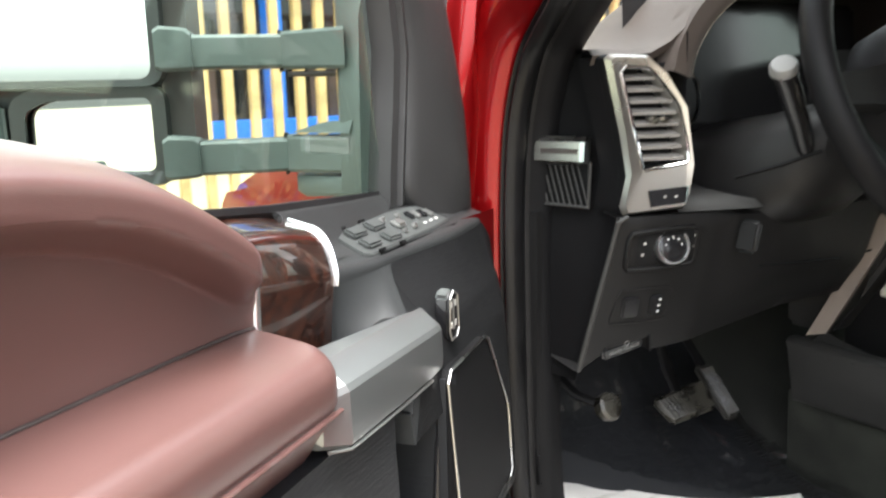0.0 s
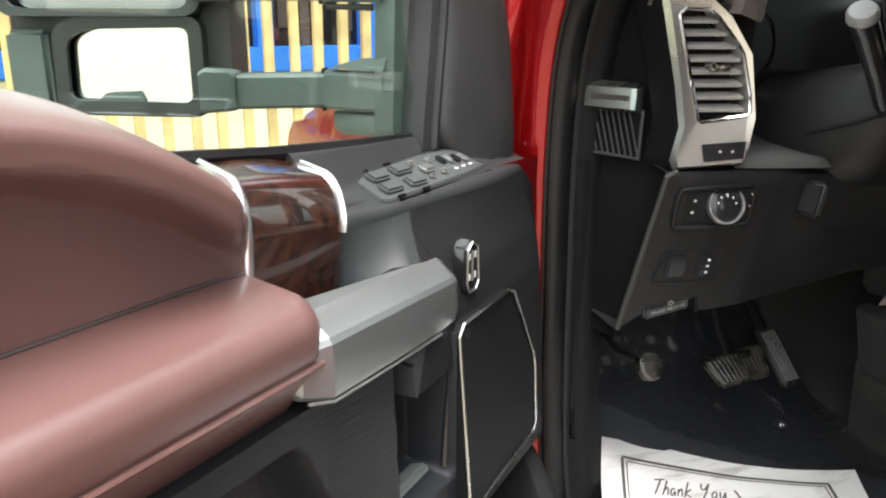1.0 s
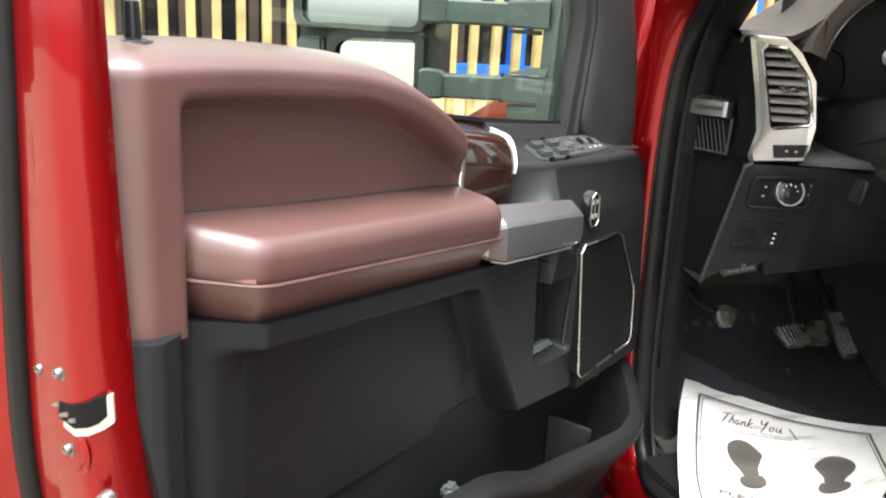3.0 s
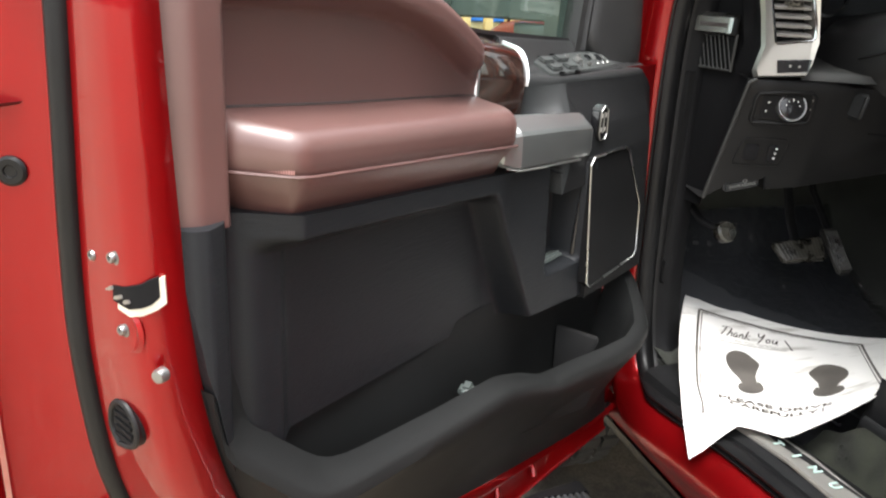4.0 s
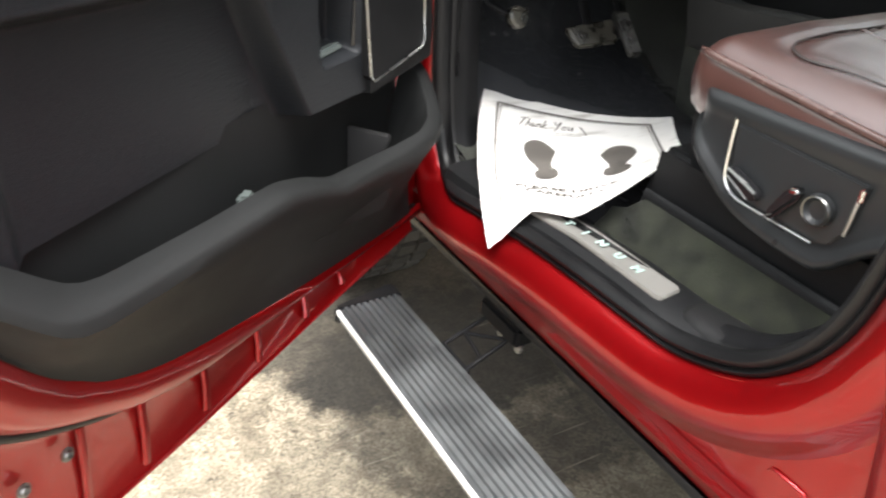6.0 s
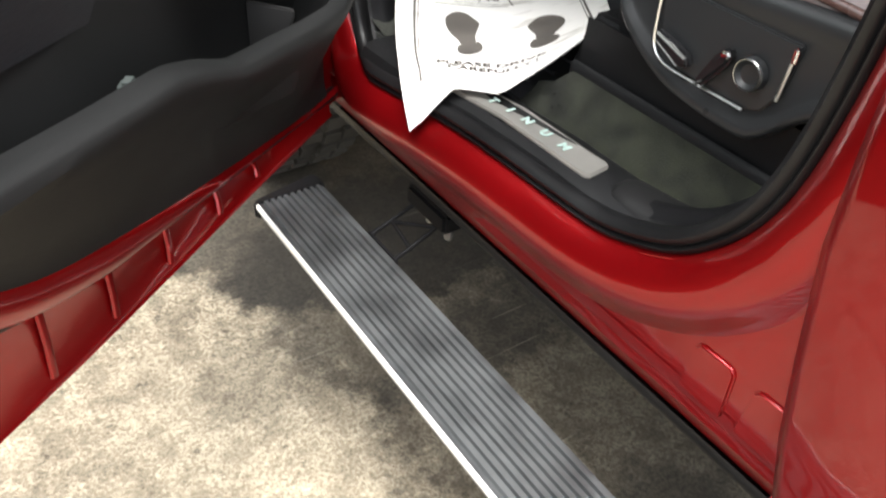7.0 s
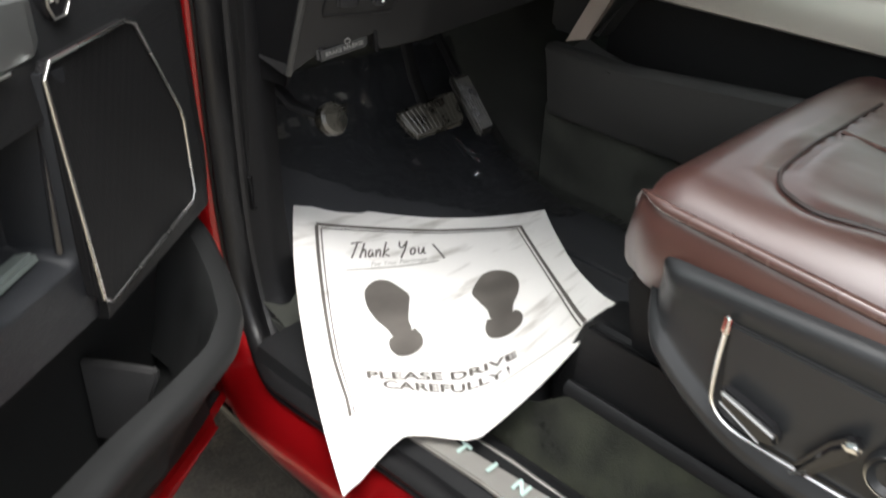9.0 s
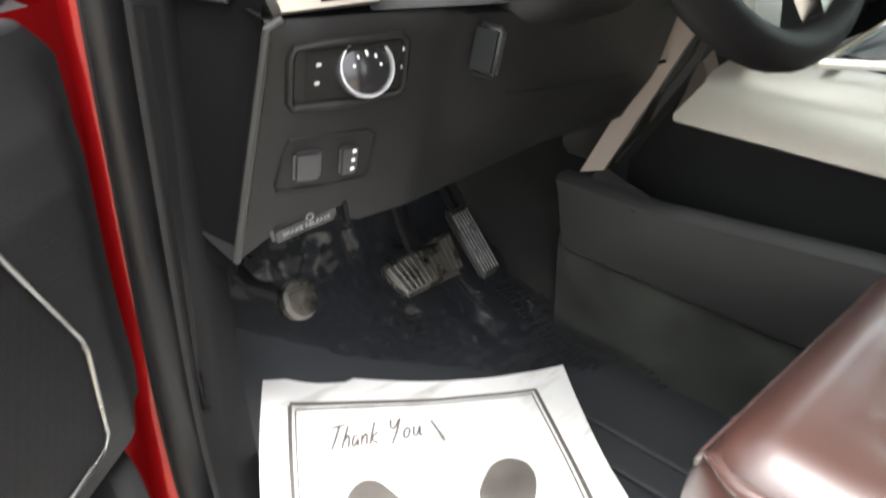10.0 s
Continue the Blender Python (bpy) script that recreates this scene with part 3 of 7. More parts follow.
for w, z, l in ((-0.040, 1.1835, 0.012), (-0.028, 1.1785, 0.014), (-0.016, 1.1775, 0.010)):
    part("latch_claw", box((1.1232, w, z), (0.003, l, 0.0035), 0.001, turn=(22, 0, 0)), METAL, door)
part("flange_plug", lathe([(0.0135, 0), (0.0135, 0.002), (0.011, 0.004), (0.006, 0.004), (0.005, 0.0025), (0.0, 0.0025)], (1.150, -0.130, 1.275), (0.75, 0.65, 0), 20), RUBBER, door, "black round rubber plug")
part("dimple", lathe([(0.024, 0.0), (0.020, 0.0025), (0.015, 0.001), (0.008, 0.0)], (1.118, -0.027, 1.147), (1, 0, 0), 20), RED, door)
GROMMET = [(p.x, p.y) for p in spline([(a, b, 0) for a, b in ((-0.058, 1.017), (-0.036, 1.022), (-0.025, 1.034), (-0.026, 1.052), (-0.038, 1.067), (-0.054, 1.068), (-0.066, 1.056), (-0.069, 1.034), (-0.058, 1.017))], 4)[:-1]]
grommet = part("vent_grommet", prism(GROMMET, "x", 1.095, 1.1185, 0.002), RUBBER, door, "ribbed black rubber vent grommet")
part("grommet_rim", tube([(1.1182, -0.047 + 0.90 * (w + 0.047), 1.043 + 0.90 * (z - 1.043)) for w, z in GROMMET], 0.0034, 8, closed=True, up=(1, 0, 0)), RUBBER, grommet)
for i in range(5):
    part("slot", box((1.1195, -0.047, 1.029 + 0.0078 * i), (0.002, 0.028 - 0.001 * i, 0.0042), 0.0005, turn=(-8, 0, 0)), DARK, grommet)
# painted studs and pressings of the lower flange
for p in ((1.116, -0.112, 0.906), (1.072, -0.112, 0.808)):
    part("painted_stud", lathe([(0.006, 0), (0.006, 0.008), (0.0045, 0.011), (0.0, 0.0115)], p, (0.3, 0.95, 0), 12), RED, door, "small painted stud")
for a, b in (((1.046, -0.116, 0.748), (1.024, -0.114, 0.768)), ((1.008, -0.120, 0.690), (1.000, -0.116, 0.722))):
    part("pressing", tube([a, b], 0.0035, 8), RED, door, "short pressed rib")

# --- upper burgundy panel
BELT_KNOTS = [(0.552, 1.360), (0.575, 1.372), (0.600, 1.385), (0.655, 1.417), (0.712, 1.443), (0.770, 1.459), (0.834, 1.468), (0.965, 1.475), (1.085, 1.473)]


BELT = [(p.x, p.y) for p in spline([(a, b, 0) for a, b in BELT_KNOTS], 8)]


def belt(u):
    return lerp(u, BELT)


def upper_w(u, z):
    b = belt(u)
    deep = smooth01((1.030 - u) / 0.022) * smooth01((b - 0.040 - z) / 0.022)
    w = 0.006 - 0.014 * smooth01((u - 1.055) / 0.03) - 0.040 * deep
    w -= 0.016 * (1 - smooth01((u - 0.56) / 0.35))
    w += (-0.050 - w) * (1 - smooth01((u - 0.556) / 0.06))
    t = max(0.0, (z - (b - 0.030)) / 0.030)
    return w - 0.055 * t ** 2.6


part("upper_trim", relief(0.556, 1.083, 150, lambda u: 1.228, belt, 80, upper_w, -0.075), LEATHER, door, "burgundy leather-wrapped upper door trim")
part("belt_strip", tube([(u, -0.060, belt(u) - 0.012) for u in [0.575 + 0.5 * i / 24 for i in range(25)]], 0.006, 6), BLACK, door)
part("lock_pin", merge(lathe([(0.018, 0), (0.016, 0.004), (0.007, 0.006), (0.006, 0.034), (0.003, 0.036)], (1.035, -0.045, 1.468), (0, 0, 1), 12)), BLACK_GLOSS, door, "black lock pin")

# --- armrest
PLAN = [(1.034, -0.075), (1.026, -0.008), (0.984, 0.052), (0.580, 0.032), (0.556, 0.008), (0.556, -0.075)]


def rounded(plan, r, n=6):
    """The outline with its corners rounded."""
    out = []
    m = len(plan)
    for i in range(m):
        p, a, b = Vector(plan[i]), Vector(plan[i - 1]), Vector(plan[(i + 1) % m])
        d1, d2 = (a - p), (b - p)
        rr = min(r, 0.45 * d1.length, 0.45 * d2.length)
        s, e = p + d1.normalized() * rr, p + d2.normalized() * rr
        for k in range(n + 1):
            t = k / n
            out.append((1 - t) ** 2 * s + 2 * t * (1 - t) * p + t * t * e)
    return out


def arm(zl, zh, grow, r, name, label=""):
    base = rounded(PLAN, 0.020)
    mid = Vector((0.79, -0.01))
    rows = []
    for z, ins in [(zl, 0.031 if r < 0.01 else 0.003), (zl + 0.006, 0.027 if r < 0.01 else 0.0), (zl + (0.026 if r < 0.01 else 0.014), 0.0135 if r < 0.01 else 0.0)] + [(zh - r + r * math.sin(a), r * (1 - math.cos(a))) for a in (math.pi / 2 * k / 6 for k in range(7))]:
        row = []
        for i, p in enumerate(base):
            t = base[(i + 1) % len(base)] - base[i - 1]
            nrm = Vector((t.y, -t.x)).normalized()
            if nrm.dot(mid - p) < 0:
                nrm = -nrm
            q = p + nrm * (ins - grow)
            rise = (z - zl) / (zh - zl)
            row.append((q.x, q.y, z + (q.x - 0.98) * 0.075 + (0.16 * (0.05 - q.y) * rise if r > 0.01 else 0.0)))
        rows.append(row)
    bm = loft(rows, True, True)
    return part(name, bm, LEATHER, door, label, sharp=60)


arm_top = arm(1.2735, 1.312, 0.0, 0.018, "armrest_top", "padded burgundy leather armrest top")
arm(1.224, 1.2745, -0.0015, 0.004, "armrest_side")
def arm_joint(u):
    w = upper_w(u, 1.318)
    return (u, w + 0.0012, 1.3125 + (u - 0.98) * 0.075 + 0.16 * (0.05 - w))


part("armrest_joint", tube([arm_joint(0.572 + 0.44 * i / 40) for i in range(41)], 0.0016, 6), BROWNED, door, "dark sewn joint above the armrest")


def arm_line(off, z, r, mat, name):
    pts = [(1.0285, -0.030, z), (1.0265, -0.012, z), (1.021, -0.001, z), (1.004, 0.0232, z), (0.995, 0.0360, z), (0.986, 0.0455, z), (0.972, 0.0500, z), (0.930, 0.0490, z), (0.75, 0.0400, z), (0.60, 0.0325, z), (0.580, 0.0305, z)]
    part(name, tube([(a, b + off, c + (a - 0.98) * 0.075) for a, b, c in pts], r, 6), mat, door)
arm_line(0.0012, 1.2727, 0.0019, PIPING, "piping")
for i in range(26):
    f = i / 25
    u, w = 1.017 - 0.030 * f, -0.006 + 0.050 * f
    part("stitch", box((u + 0.001, w + 0.001, 1.277 + (u - 0.98) * 0.075), (0.0014, 0.0012, 0.0035), 0.0), STITCH, arm_top)

# --- black lower face with map recess and pull cup
def chamfer_w(u):
    return lerp(u, [(0.34, 0.036), (0.47, 0.026), (0.56, 0.017), (0.60, 0.019), (0.966, 0.036), (1.012, -0.008), (1.024, -0.012), (1.040, 0.012), (1.062, 0.020), (1.075, 0.014), (1.083, -0.004)])


def lower_w(u, z):
    top = 1.232 + (u - 0.98) * 0.075
    w = chamfer_w(u)
    if u > 1.02:
        return w
    inside = smooth01((top - 0.022 - z) / 0.022)
    diag = 0.493 + (z - 0.977) * 0.50
    rec = inside * smooth01((u - diag) / 0.028)
    w -= 0.040 * rec * smooth01((1.012 - u) / 0.06)
    cup = smooth01((u - 0.362) / 0.012) * smooth01((0.462 - (z - 1.02) * -0.06 - u) / 0.02) * smooth01((z - 1.022) / 0.018)
    w -= 0.055 * cup
    return w


part("lower_trim", relief(0.335, 1.083, 220, lambda u: lerp(u, [(0.335, 0.962), (0.95, 0.980), (1.02, 0.93), (1.048, 1.002), (1.070, 1.10), (1.083, 1.21)]), lambda u: 1.232 + (min(u, 1.02) - 0.98) * 0.075, 120, lower_w, -0.06), BLACK_TRIM, door, "black grained lower door trim")
part("cup_insert", box((0.412, -0.006, 1.030), (0.075, 0.034, 0.012), 0.004, turn=(18, 0, 0)), HAND_GREY, door, "grey rubber mat of the pull cup")
part("cup_rib", tube([(0.366, 0.022, 1.035), (0.362, 0.024, 1.12), (0.362, 0.022, 1.19)], 0.004, 6), BLACK_GLOSS, door)

# --- map pocket
def fine(pts, n=7):
    """Straight spans cut into n, with softened corners."""
    q = [Vector(p) for p in pts]
    out = [a.lerp(b, k / n) for a, b in zip(q, q[1:]) for k in range(n)] + [q[-1]]
    for _ in range(2):
        out = [out[0]] + [0.25 * out[i - 1] + 0.5 * out[i] + 0.25 * out[i + 1] for i in range(1, len(out) - 1)] + [out[-1]]
    return out


RIM_OUT = fine([(1.066, 0.018, 1.078), (1.052, 0.014, 1.012), (0.968, 0.064, 0.926), (0.760, 0.076, 0.921), (0.620, 0.078, 0.915), (0.555, 0.079, 0.897), (0.480, 0.080, 0.868), (0.400, 0.088, 0.866), (0.320, 0.106, 0.868), (0.255, 0.116, 0.872), (0.206, 0.108, 0.882), (0.168, 0.080, 0.902), (0.132, 0.045, 0.930), (0.108, 0.005, 0.955)])
RIM_IN = fine([(1.034, -0.002, 1.086), (1.014, -0.006, 1.020), (0.925, 0.026, 0.938), (0.745, 0.036, 0.928), (0.612, 0.038, 0.921), (0.548, 0.040, 0.902), (0.482, 0.042, 0.873), (0.400, 0.054, 0.870), (0.330, 0.076, 0.874), (0.276, 0.092, 0.880), (0.232, 0.088, 0.889), (0.196, 0.066, 0.907), (0.162, 0.034, 0.933), (0.140, -0.006, 0.955)])
FOOT_U = fine([(1.066, 0, 0), (1.052, 0, 0), (0.940, 0, 0), (0.800, 0, 0), (0.660, 0, 0), (0.570, 0, 0), (0.480, 0, 0), (0.400, 0, 0), (0.320, 0, 0), (0.260, 0, 0), (0.220, 0, 0), (0.182, 0, 0), (0.150, 0, 0), (0.118, 0, 0)])
edge_u = sorted(((p.x, p.y, p.z) for p in trim_s if p.z < 1.12))
FOOT = []
for p in FOOT_U:
    z = lerp(p.x, [(e[0], e[2]) for e in edge_u])
    if p.x < 0.068:
        z = lerp(p.x, [(0.054, 0.90), (0.058, 0.78), (0.068, 0.634)])
    FOOT.append(Vector((p.x + 0.004, lerp(p.x, [(e[0], e[1]) for e in edge_u]) + 0.004, z + 0.002)))
rows = []
for po, pi_, pf in zip(RIM_OUT, RIM_IN, FOOT):
    drop = Vector((0, 0, -1))
    k = smooth01((0.985 - pi_.x) / 0.05)
    deep = min(0.012 + 0.165 * k, 0.5 * (pi_.z - pf.z))
    inward = (pi_ - po).normalized()
    fr = smooth01((0.34 - pi_.x) / 0.08)
    rows.append([pf + Vector((0, -0.03, 0.006)), pf, pf.lerp(po, 0.08) + Vector((0, -0.004, 0.002)), pf.lerp(po, 0.28) + Vector((0, -0.004, 0)), pf.lerp(po, 0.52), pf.lerp(po, 0.76) + Vector((0, 0.004, -0.001)), po + drop * 0.018 + Vector((0, 0.001, 0)), po + drop * 0.004, po + inward * 0.004,
                 po.lerp(pi_, 0.5) + Vector((0, 0, 0.001)), pi_ - inward * 0.004, pi_ + drop * 0.006, pi_ + drop * (0.4 * deep) + inward * (0.003 + 0.012 * fr), pi_ + drop * (0.8 * deep) + inward * (0.006 + 0.028 * fr), pi_ + drop * deep + inward * (0.010 + 0.045 * fr), Vector((pi_.x, min(-0.012, pi_.y - 0.01), pi_.z - deep)), Vector((pi_.x, -0.020, 0.99 if k > 0.5 else pi_.z + 0.01))])
part("map_pocket", loft(rows), POCKET, door, "black plastic map pocket with a dipped rim", sharp=40)
part("trim_backing", prism([(e[0] - 0.004, e[2]) for e in edge_u if e[2] < 1.0] + [(1.03, 1.22), (0.07, 1.22)], "y", -0.060, -0.050, 0), BLACK, door)
part("pocket_divider", prism([(-0.01, 0.785), (0.034, 0.785), (0.068, 0.878), (0.066, 0.886), (-0.01, 0.886)], "x", 0.321, 0.330, 0.002), SAIL, door)
part("pocket_clip", box((0.635, 0.014, 0.898), (0.030, 0.022, 0.018), 0.006, 3, turn=(0, 0, 20)), HAND_GREY, door, "small grey clip in the pocket")

# --- front face with switches and speaker
FACE = [(0.95, 0.043), (1.0, 0.044), (1.083, 0.038), (1.19, 0.028), (1.233, 0.017), (1.262, 0.002), (1.296, -0.014)]


def face_w(u, z):
    """Front face, a slanted rounded corner at its rear, and the flat beside the wood."""
    k = smooth01((z - 1.22) / 0.08)
    w = lerp(z, FACE) - 0.022 * k * smooth01((u - 0.16) / 0.18) - 0.025 * (1 - smooth01((u - 0.045) / 0.07)) * (1 - 0.75 * k)
    ue = lerp(z, [(1.15, 0.455), (1.205, 0.425), (1.255, 0.385), (1.306, 0.341)])
    slant = w + (-0.050 - w) * min(1.0, max(0.0, (u - ue) / (0.438 - ue))) if u > ue else w
    h = 0.016
    f = min(1.0, max(0.0, (u - ue + h) / (2 * h)))
    return w + (slant - w) * f - 0.004 * f * (1 - f)


def face_top(u):
    return 1.308 + 0.004 * smooth01((u - 0.36) / 0.06)


def lean_front(bm):
    """The front edge runs back towards the foot of the panel."""
    for v in bm.verts:
        uf = lerp(v.co.z, [(0.95, 0.066), (1.05, 0.068), (1.10, 0.066), (1.19, 0.056), (1.25, 0.044), (1.31, 0.037)])
        if v.co.x < 0.40:
            v.co.x = 0.40 - (0.40 - v.co.x) * (0.40 - uf) / (0.40 - 0.045)
    return bm


def deck_rise(u, w):
    """Height of the deck over its rounded front edge."""
    w0 = face_w(u, 1.296) - 0.010
    return face_top(u) + 0.42 * max(0.0, w0 - w)


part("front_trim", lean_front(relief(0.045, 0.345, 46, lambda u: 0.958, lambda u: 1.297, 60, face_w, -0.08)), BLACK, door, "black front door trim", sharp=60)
side_rows = []
for j in range(31):
    z = 1.150 + 0.147 * j / 30
    ue = lerp(z, [(1.15, 0.455), (1.205, 0.425), (1.255, 0.385), (1.306, 0.341)]) - 0.016
    side_rows.append([(ue + 0.001, face_w(ue, z) - 0.006, z)] + [(u, face_w(u, z) + 0.0008, z) for u in (ue + (0.442 - ue) * i / 20 for i in range(21))] + [(0.444, -0.08, z)])
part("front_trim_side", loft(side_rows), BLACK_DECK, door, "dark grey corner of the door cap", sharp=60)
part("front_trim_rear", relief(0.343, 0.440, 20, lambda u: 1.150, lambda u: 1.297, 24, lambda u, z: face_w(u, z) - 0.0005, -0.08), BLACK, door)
deck = []
for i in range(41):
    u = 0.045 + 0.395 * i / 40
    wf = face_w(u, 1.297)
    zw = lerp(u, [(0.045, 1.345), (0.20, 1.352), (0.42, 1.366), (0.55, 1.376)])
    row = [(u, wf - 0.010 * (1 - math.cos(a)), 1.297 + (face_top(u) - 1.297) * math.sin(a)) for a in (math.pi / 2 * j / 6 for j in range(7))]
    row += [(u, w, deck_rise(u, w)) for w in (wf - 0.02, -0.060, -0.078, -0.090)]
    row += [(u, -0.097, zw - 0.005), (u, -0.104, zw), (u, -0.112, zw - 0.03)]
    deck.append(row)
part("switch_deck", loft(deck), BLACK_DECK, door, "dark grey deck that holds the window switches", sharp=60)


def deck_at(u, w, up=0.0):
    return Vector((u, w, deck_rise(u, w) + up))


slope = 22.8

# the plate runs parallel to the deck's front edge: g goes along it, h across it
def plate_uw(g, h):
    return 0.352 - 0.196 * g, -0.046 + 0.014 * g - 0.044 * h


def on_plate(name, g, h, s, mat, up, label="", parent=None):
    u, w = plate_uw(g, h)
    return part(name, box(deck_at(u, w, up), s, min(s) * 0.35, 2, turn=(-slope, -1.3, -4)), mat, parent or door, label)


outline = [(-0.05, 0.10), (0.0, 0.0), (0.80, -0.04), (1.02, 0.05), (0.98, 0.98), (0.62, 1.10), (0.12, 1.06), (-0.02, 0.85)]
plate_bm = bmesh.new()
tops = [plate_bm.verts.new(deck_at(*plate_uw(g, h), 0.0032)) for g, h in outline]
lows = [plate_bm.verts.new(deck_at(*plate_uw(g, h), -0.004)) for g, h in outline]
plate_bm.faces.new(tops)
for i in range(8):
    plate_bm.faces.new((tops[i], tops[(i + 1) % 8], lows[(i + 1) % 8], lows[i]))
bmesh.ops.recalc_face_normals(plate_bm, faces=plate_bm.faces)
plate = part("switch_plate", bevel(plate_bm, 0.0012, 2), SWITCH_GREY, door, "grey window switch plate")
part("deck_seam", tube([deck_at(u, w, 0.0) for u, w in ((0.362, -0.096), (0.25, -0.094), (0.17, -0.088), (0.150, -0.070), (0.146, -0.040))], 0.0013, 5), DARK, door)
part("deck_seam", tube([deck_at(u, w, 0.0) for u, w in ((0.338, -0.043), (0.25, -0.036), (0.15, -0.026))], 0.0011, 5), DARK, door)
for g, h in ((0.10, 0.30), (0.13, 0.76), (0.32, 0.26), (0.34, 0.76)):
    on_plate("window_switch", g, h, (0.030, 0.017, 0.007), SWITCH_GREY, 0.006, "grey window switch")
    on_plate("switch_notch", g - 0.01, h + (0.34 if h > 0.5 else -0.34), (0.013, 0.0045, 0.004), DARK, 0.0042, parent=plate)
for g, h, s_ in ((0.52, 0.50, 0.019), (0.46, 0.82, 0.010), (0.62, 0.74, 0.010), (0.60, 0.22, 0.010), (0.47, 0.20, 0.009)):
    on_plate("mirror_button", g, h, (s_, s_ * 0.8, 0.007), METAL, 0.006, "silver mirror adjuster button")
for i in range(4):
    on_plate("lock_button", 0.72 + 0.065 * i, 0.62 - 0.05 * i, (0.007, 0.016, 0.006), METAL if i % 2 else BLACK_GLOSS, 0.005)
for i in range(3):
    on_plate("button_mark", 0.74 + 0.08 * i, 0.20, (0.006, 0.003, 0.001), CAP, 0.004, parent=plate)

# walnut band with chrome edges: a face that rolls over into a flat top
def wood_at(f, k, out=0.0):
    """f: 0 at the rear edge, 1 at the front edge; k: 0 at the foot, 1 at the window."""
    foot, face, roll, back = (Vector((a[0] + (b[0] - a[0]) * f, a[1] + (b[1] - a[1]) * f, a[2] + (b[2] - a[2]) * f)) for a, b in (
        ((0.566, -0.050, 1.215), (0.452, -0.050, 1.200)), ((0.556, -0.052, 1.322), (0.444, -0.043, 1.310)),
        ((0.551, -0.056, 1.362), (0.434, -0.052, 1.346)), ((0.545, -0.112, 1.376), (0.432, -0.112, 1.360))))
    if k < 0.5:
        p, n = foot.lerp(face, k / 0.5), Vector((0, 1, 0))
    elif k < 0.8:
        t = (k - 0.5) / 0.3
        top = roll.lerp(back, 0.30)
        p = face.lerp(roll, t).lerp(roll.lerp(top, t), t)
        n = Vector((0, 1 - t, t)).normalized()
    else:
        t = (k - 0.8) / 0.2
        p, n = roll.lerp(back, 0.30 + 0.70 * t), Vector((0, 0.1, 1)).normalized()
    return p + n * (out + 0.003 * math.sin(math.pi * f))


band = part("walnut_band", loft([[wood_at(i / 16, j / 44) for j in range(45)] for i in range(17)]), WALNUT, door, "glossy burl walnut trim band", sharp=60)
for f, low, wide in ((-0.04, 4, 1.0), (1.02, 20, 0.32)):
    rows = []
    for j in range(low, 45):
        k = j / 44
        rows.append([wood_at(f + d, k, o) for d, o in ((-0.040 * wide, -0.004), (-0.034 * wide, 0.0015 + 0.002 * wide), (0.0, 0.0035 + 0.002 * wide), (0.034 * wide, 0.0015 + 0.002 * wide), (0.040 * wide, -0.004))])
    part("chrome_edge", loft(rows), CHROME_SOFT, band, "chrome edging", sharp=60)

# pull handle
hb = []
for u, wa, wb, zl, zh in ((0.600, -0.012, 0.016, 1.219, 1.268), (0.596, -0.016, 0.024, 1.214, 1.273), (0.574, -0.018, 0.037, 1.208, 1.276), (0.47, -0.006, 0.036, 1.201, 1.269), (0.390, 0.000, 0.033, 1.195, 1.262), (0.356, 0.004, 0.030, 1.193, 1.258), (0.342, 0.006, 0.025, 1.196, 1.254), (0.336, 0.008, 0.016, 1.206, 1.246)):
    hb.append([(u, wa, zl), (u, wb - 0.006, zl), (u, wb - 0.001, zl + 0.004), (u, wb, zl + 0.009), (u, wb - 0.001, zh - 0.021), (u, wb - 0.004, zh - 0.016), (u, wb - 0.020, zh - 0.003), (u, wb - 0.025, zh), (u, wa, zh - 0.002)])
part("pull_handle", loft(hb, True, True), HANDLE_SILVER, door, "satin silver pull handle", sharp=14)
part("handle_lip", tube([(0.594, 0.026, 1.2125), (0.574, 0.0355, 1.2085), (0.47, 0.0345, 1.2010), (0.39, 0.0315, 1.1950)], 0.0015, 6), METAL, door, "bright lower edge of the handle")
part("handle_back", box((0.40, -0.012, 1.232), (0.10, 0.030, 0.050), 0.010, 3), BLACK, door)
# badge beside the handle
release = part("release_bezel", prism([(0.296, 1.222), (0.304, 1.212), (0.322, 1.212), (0.328, 1.224), (0.326, 1.262), (0.316, 1.270), (0.300, 1.262)], "y", 0.010, 0.0265, 0.003), BLACK_GLOSS, door)
part("release_ring", tube([(u, 0.0275, z) for u, z in ((0.298, 1.222), (0.305, 1.214), (0.320, 1.214), (0.326, 1.225), (0.324, 1.260), (0.315, 1.267), (0.301, 1.260))], 0.0010, 6, closed=True, up=(0, 1, 0)), METAL, release, "chrome ring")
part("release_bar", box((0.3125, 0.0268, 1.241), (0.003, 0.0025, 0.034), 0.001), METAL, release)
for du, dz in ((0.306, 1.252), (0.306, 1.230), (0.319, 1.252), (0.319, 1.230)):
    part("button_mark", box((du, 0.0268, dz), (0.0045, 0.001, 0.007), 0.0003), INK_GREY, release)

# speaker
RING = surface("dull_satin_chrome", (0.42, 0.42, 0.41), 0.28, metal=1.0, vary=0.15, bump=0)
SPK = [(0.362, 1.182), (0.352, 1.192), (0.235, 1.192), (0.221, 1.186), (0.170, 1.090), (0.166, 1.075), (0.172, 1.000), (0.180, 0.990), (0.350, 0.980), (0.362, 0.990)]
def spk_w(z):
    return lerp(z, [(0.95, 0.0455), (1.0, 0.0465), (1.19, 0.0315)])
sp = bmesh.new()
fr = [sp.verts.new((u, spk_w(z) + 0.003, z)) for u, z in SPK]
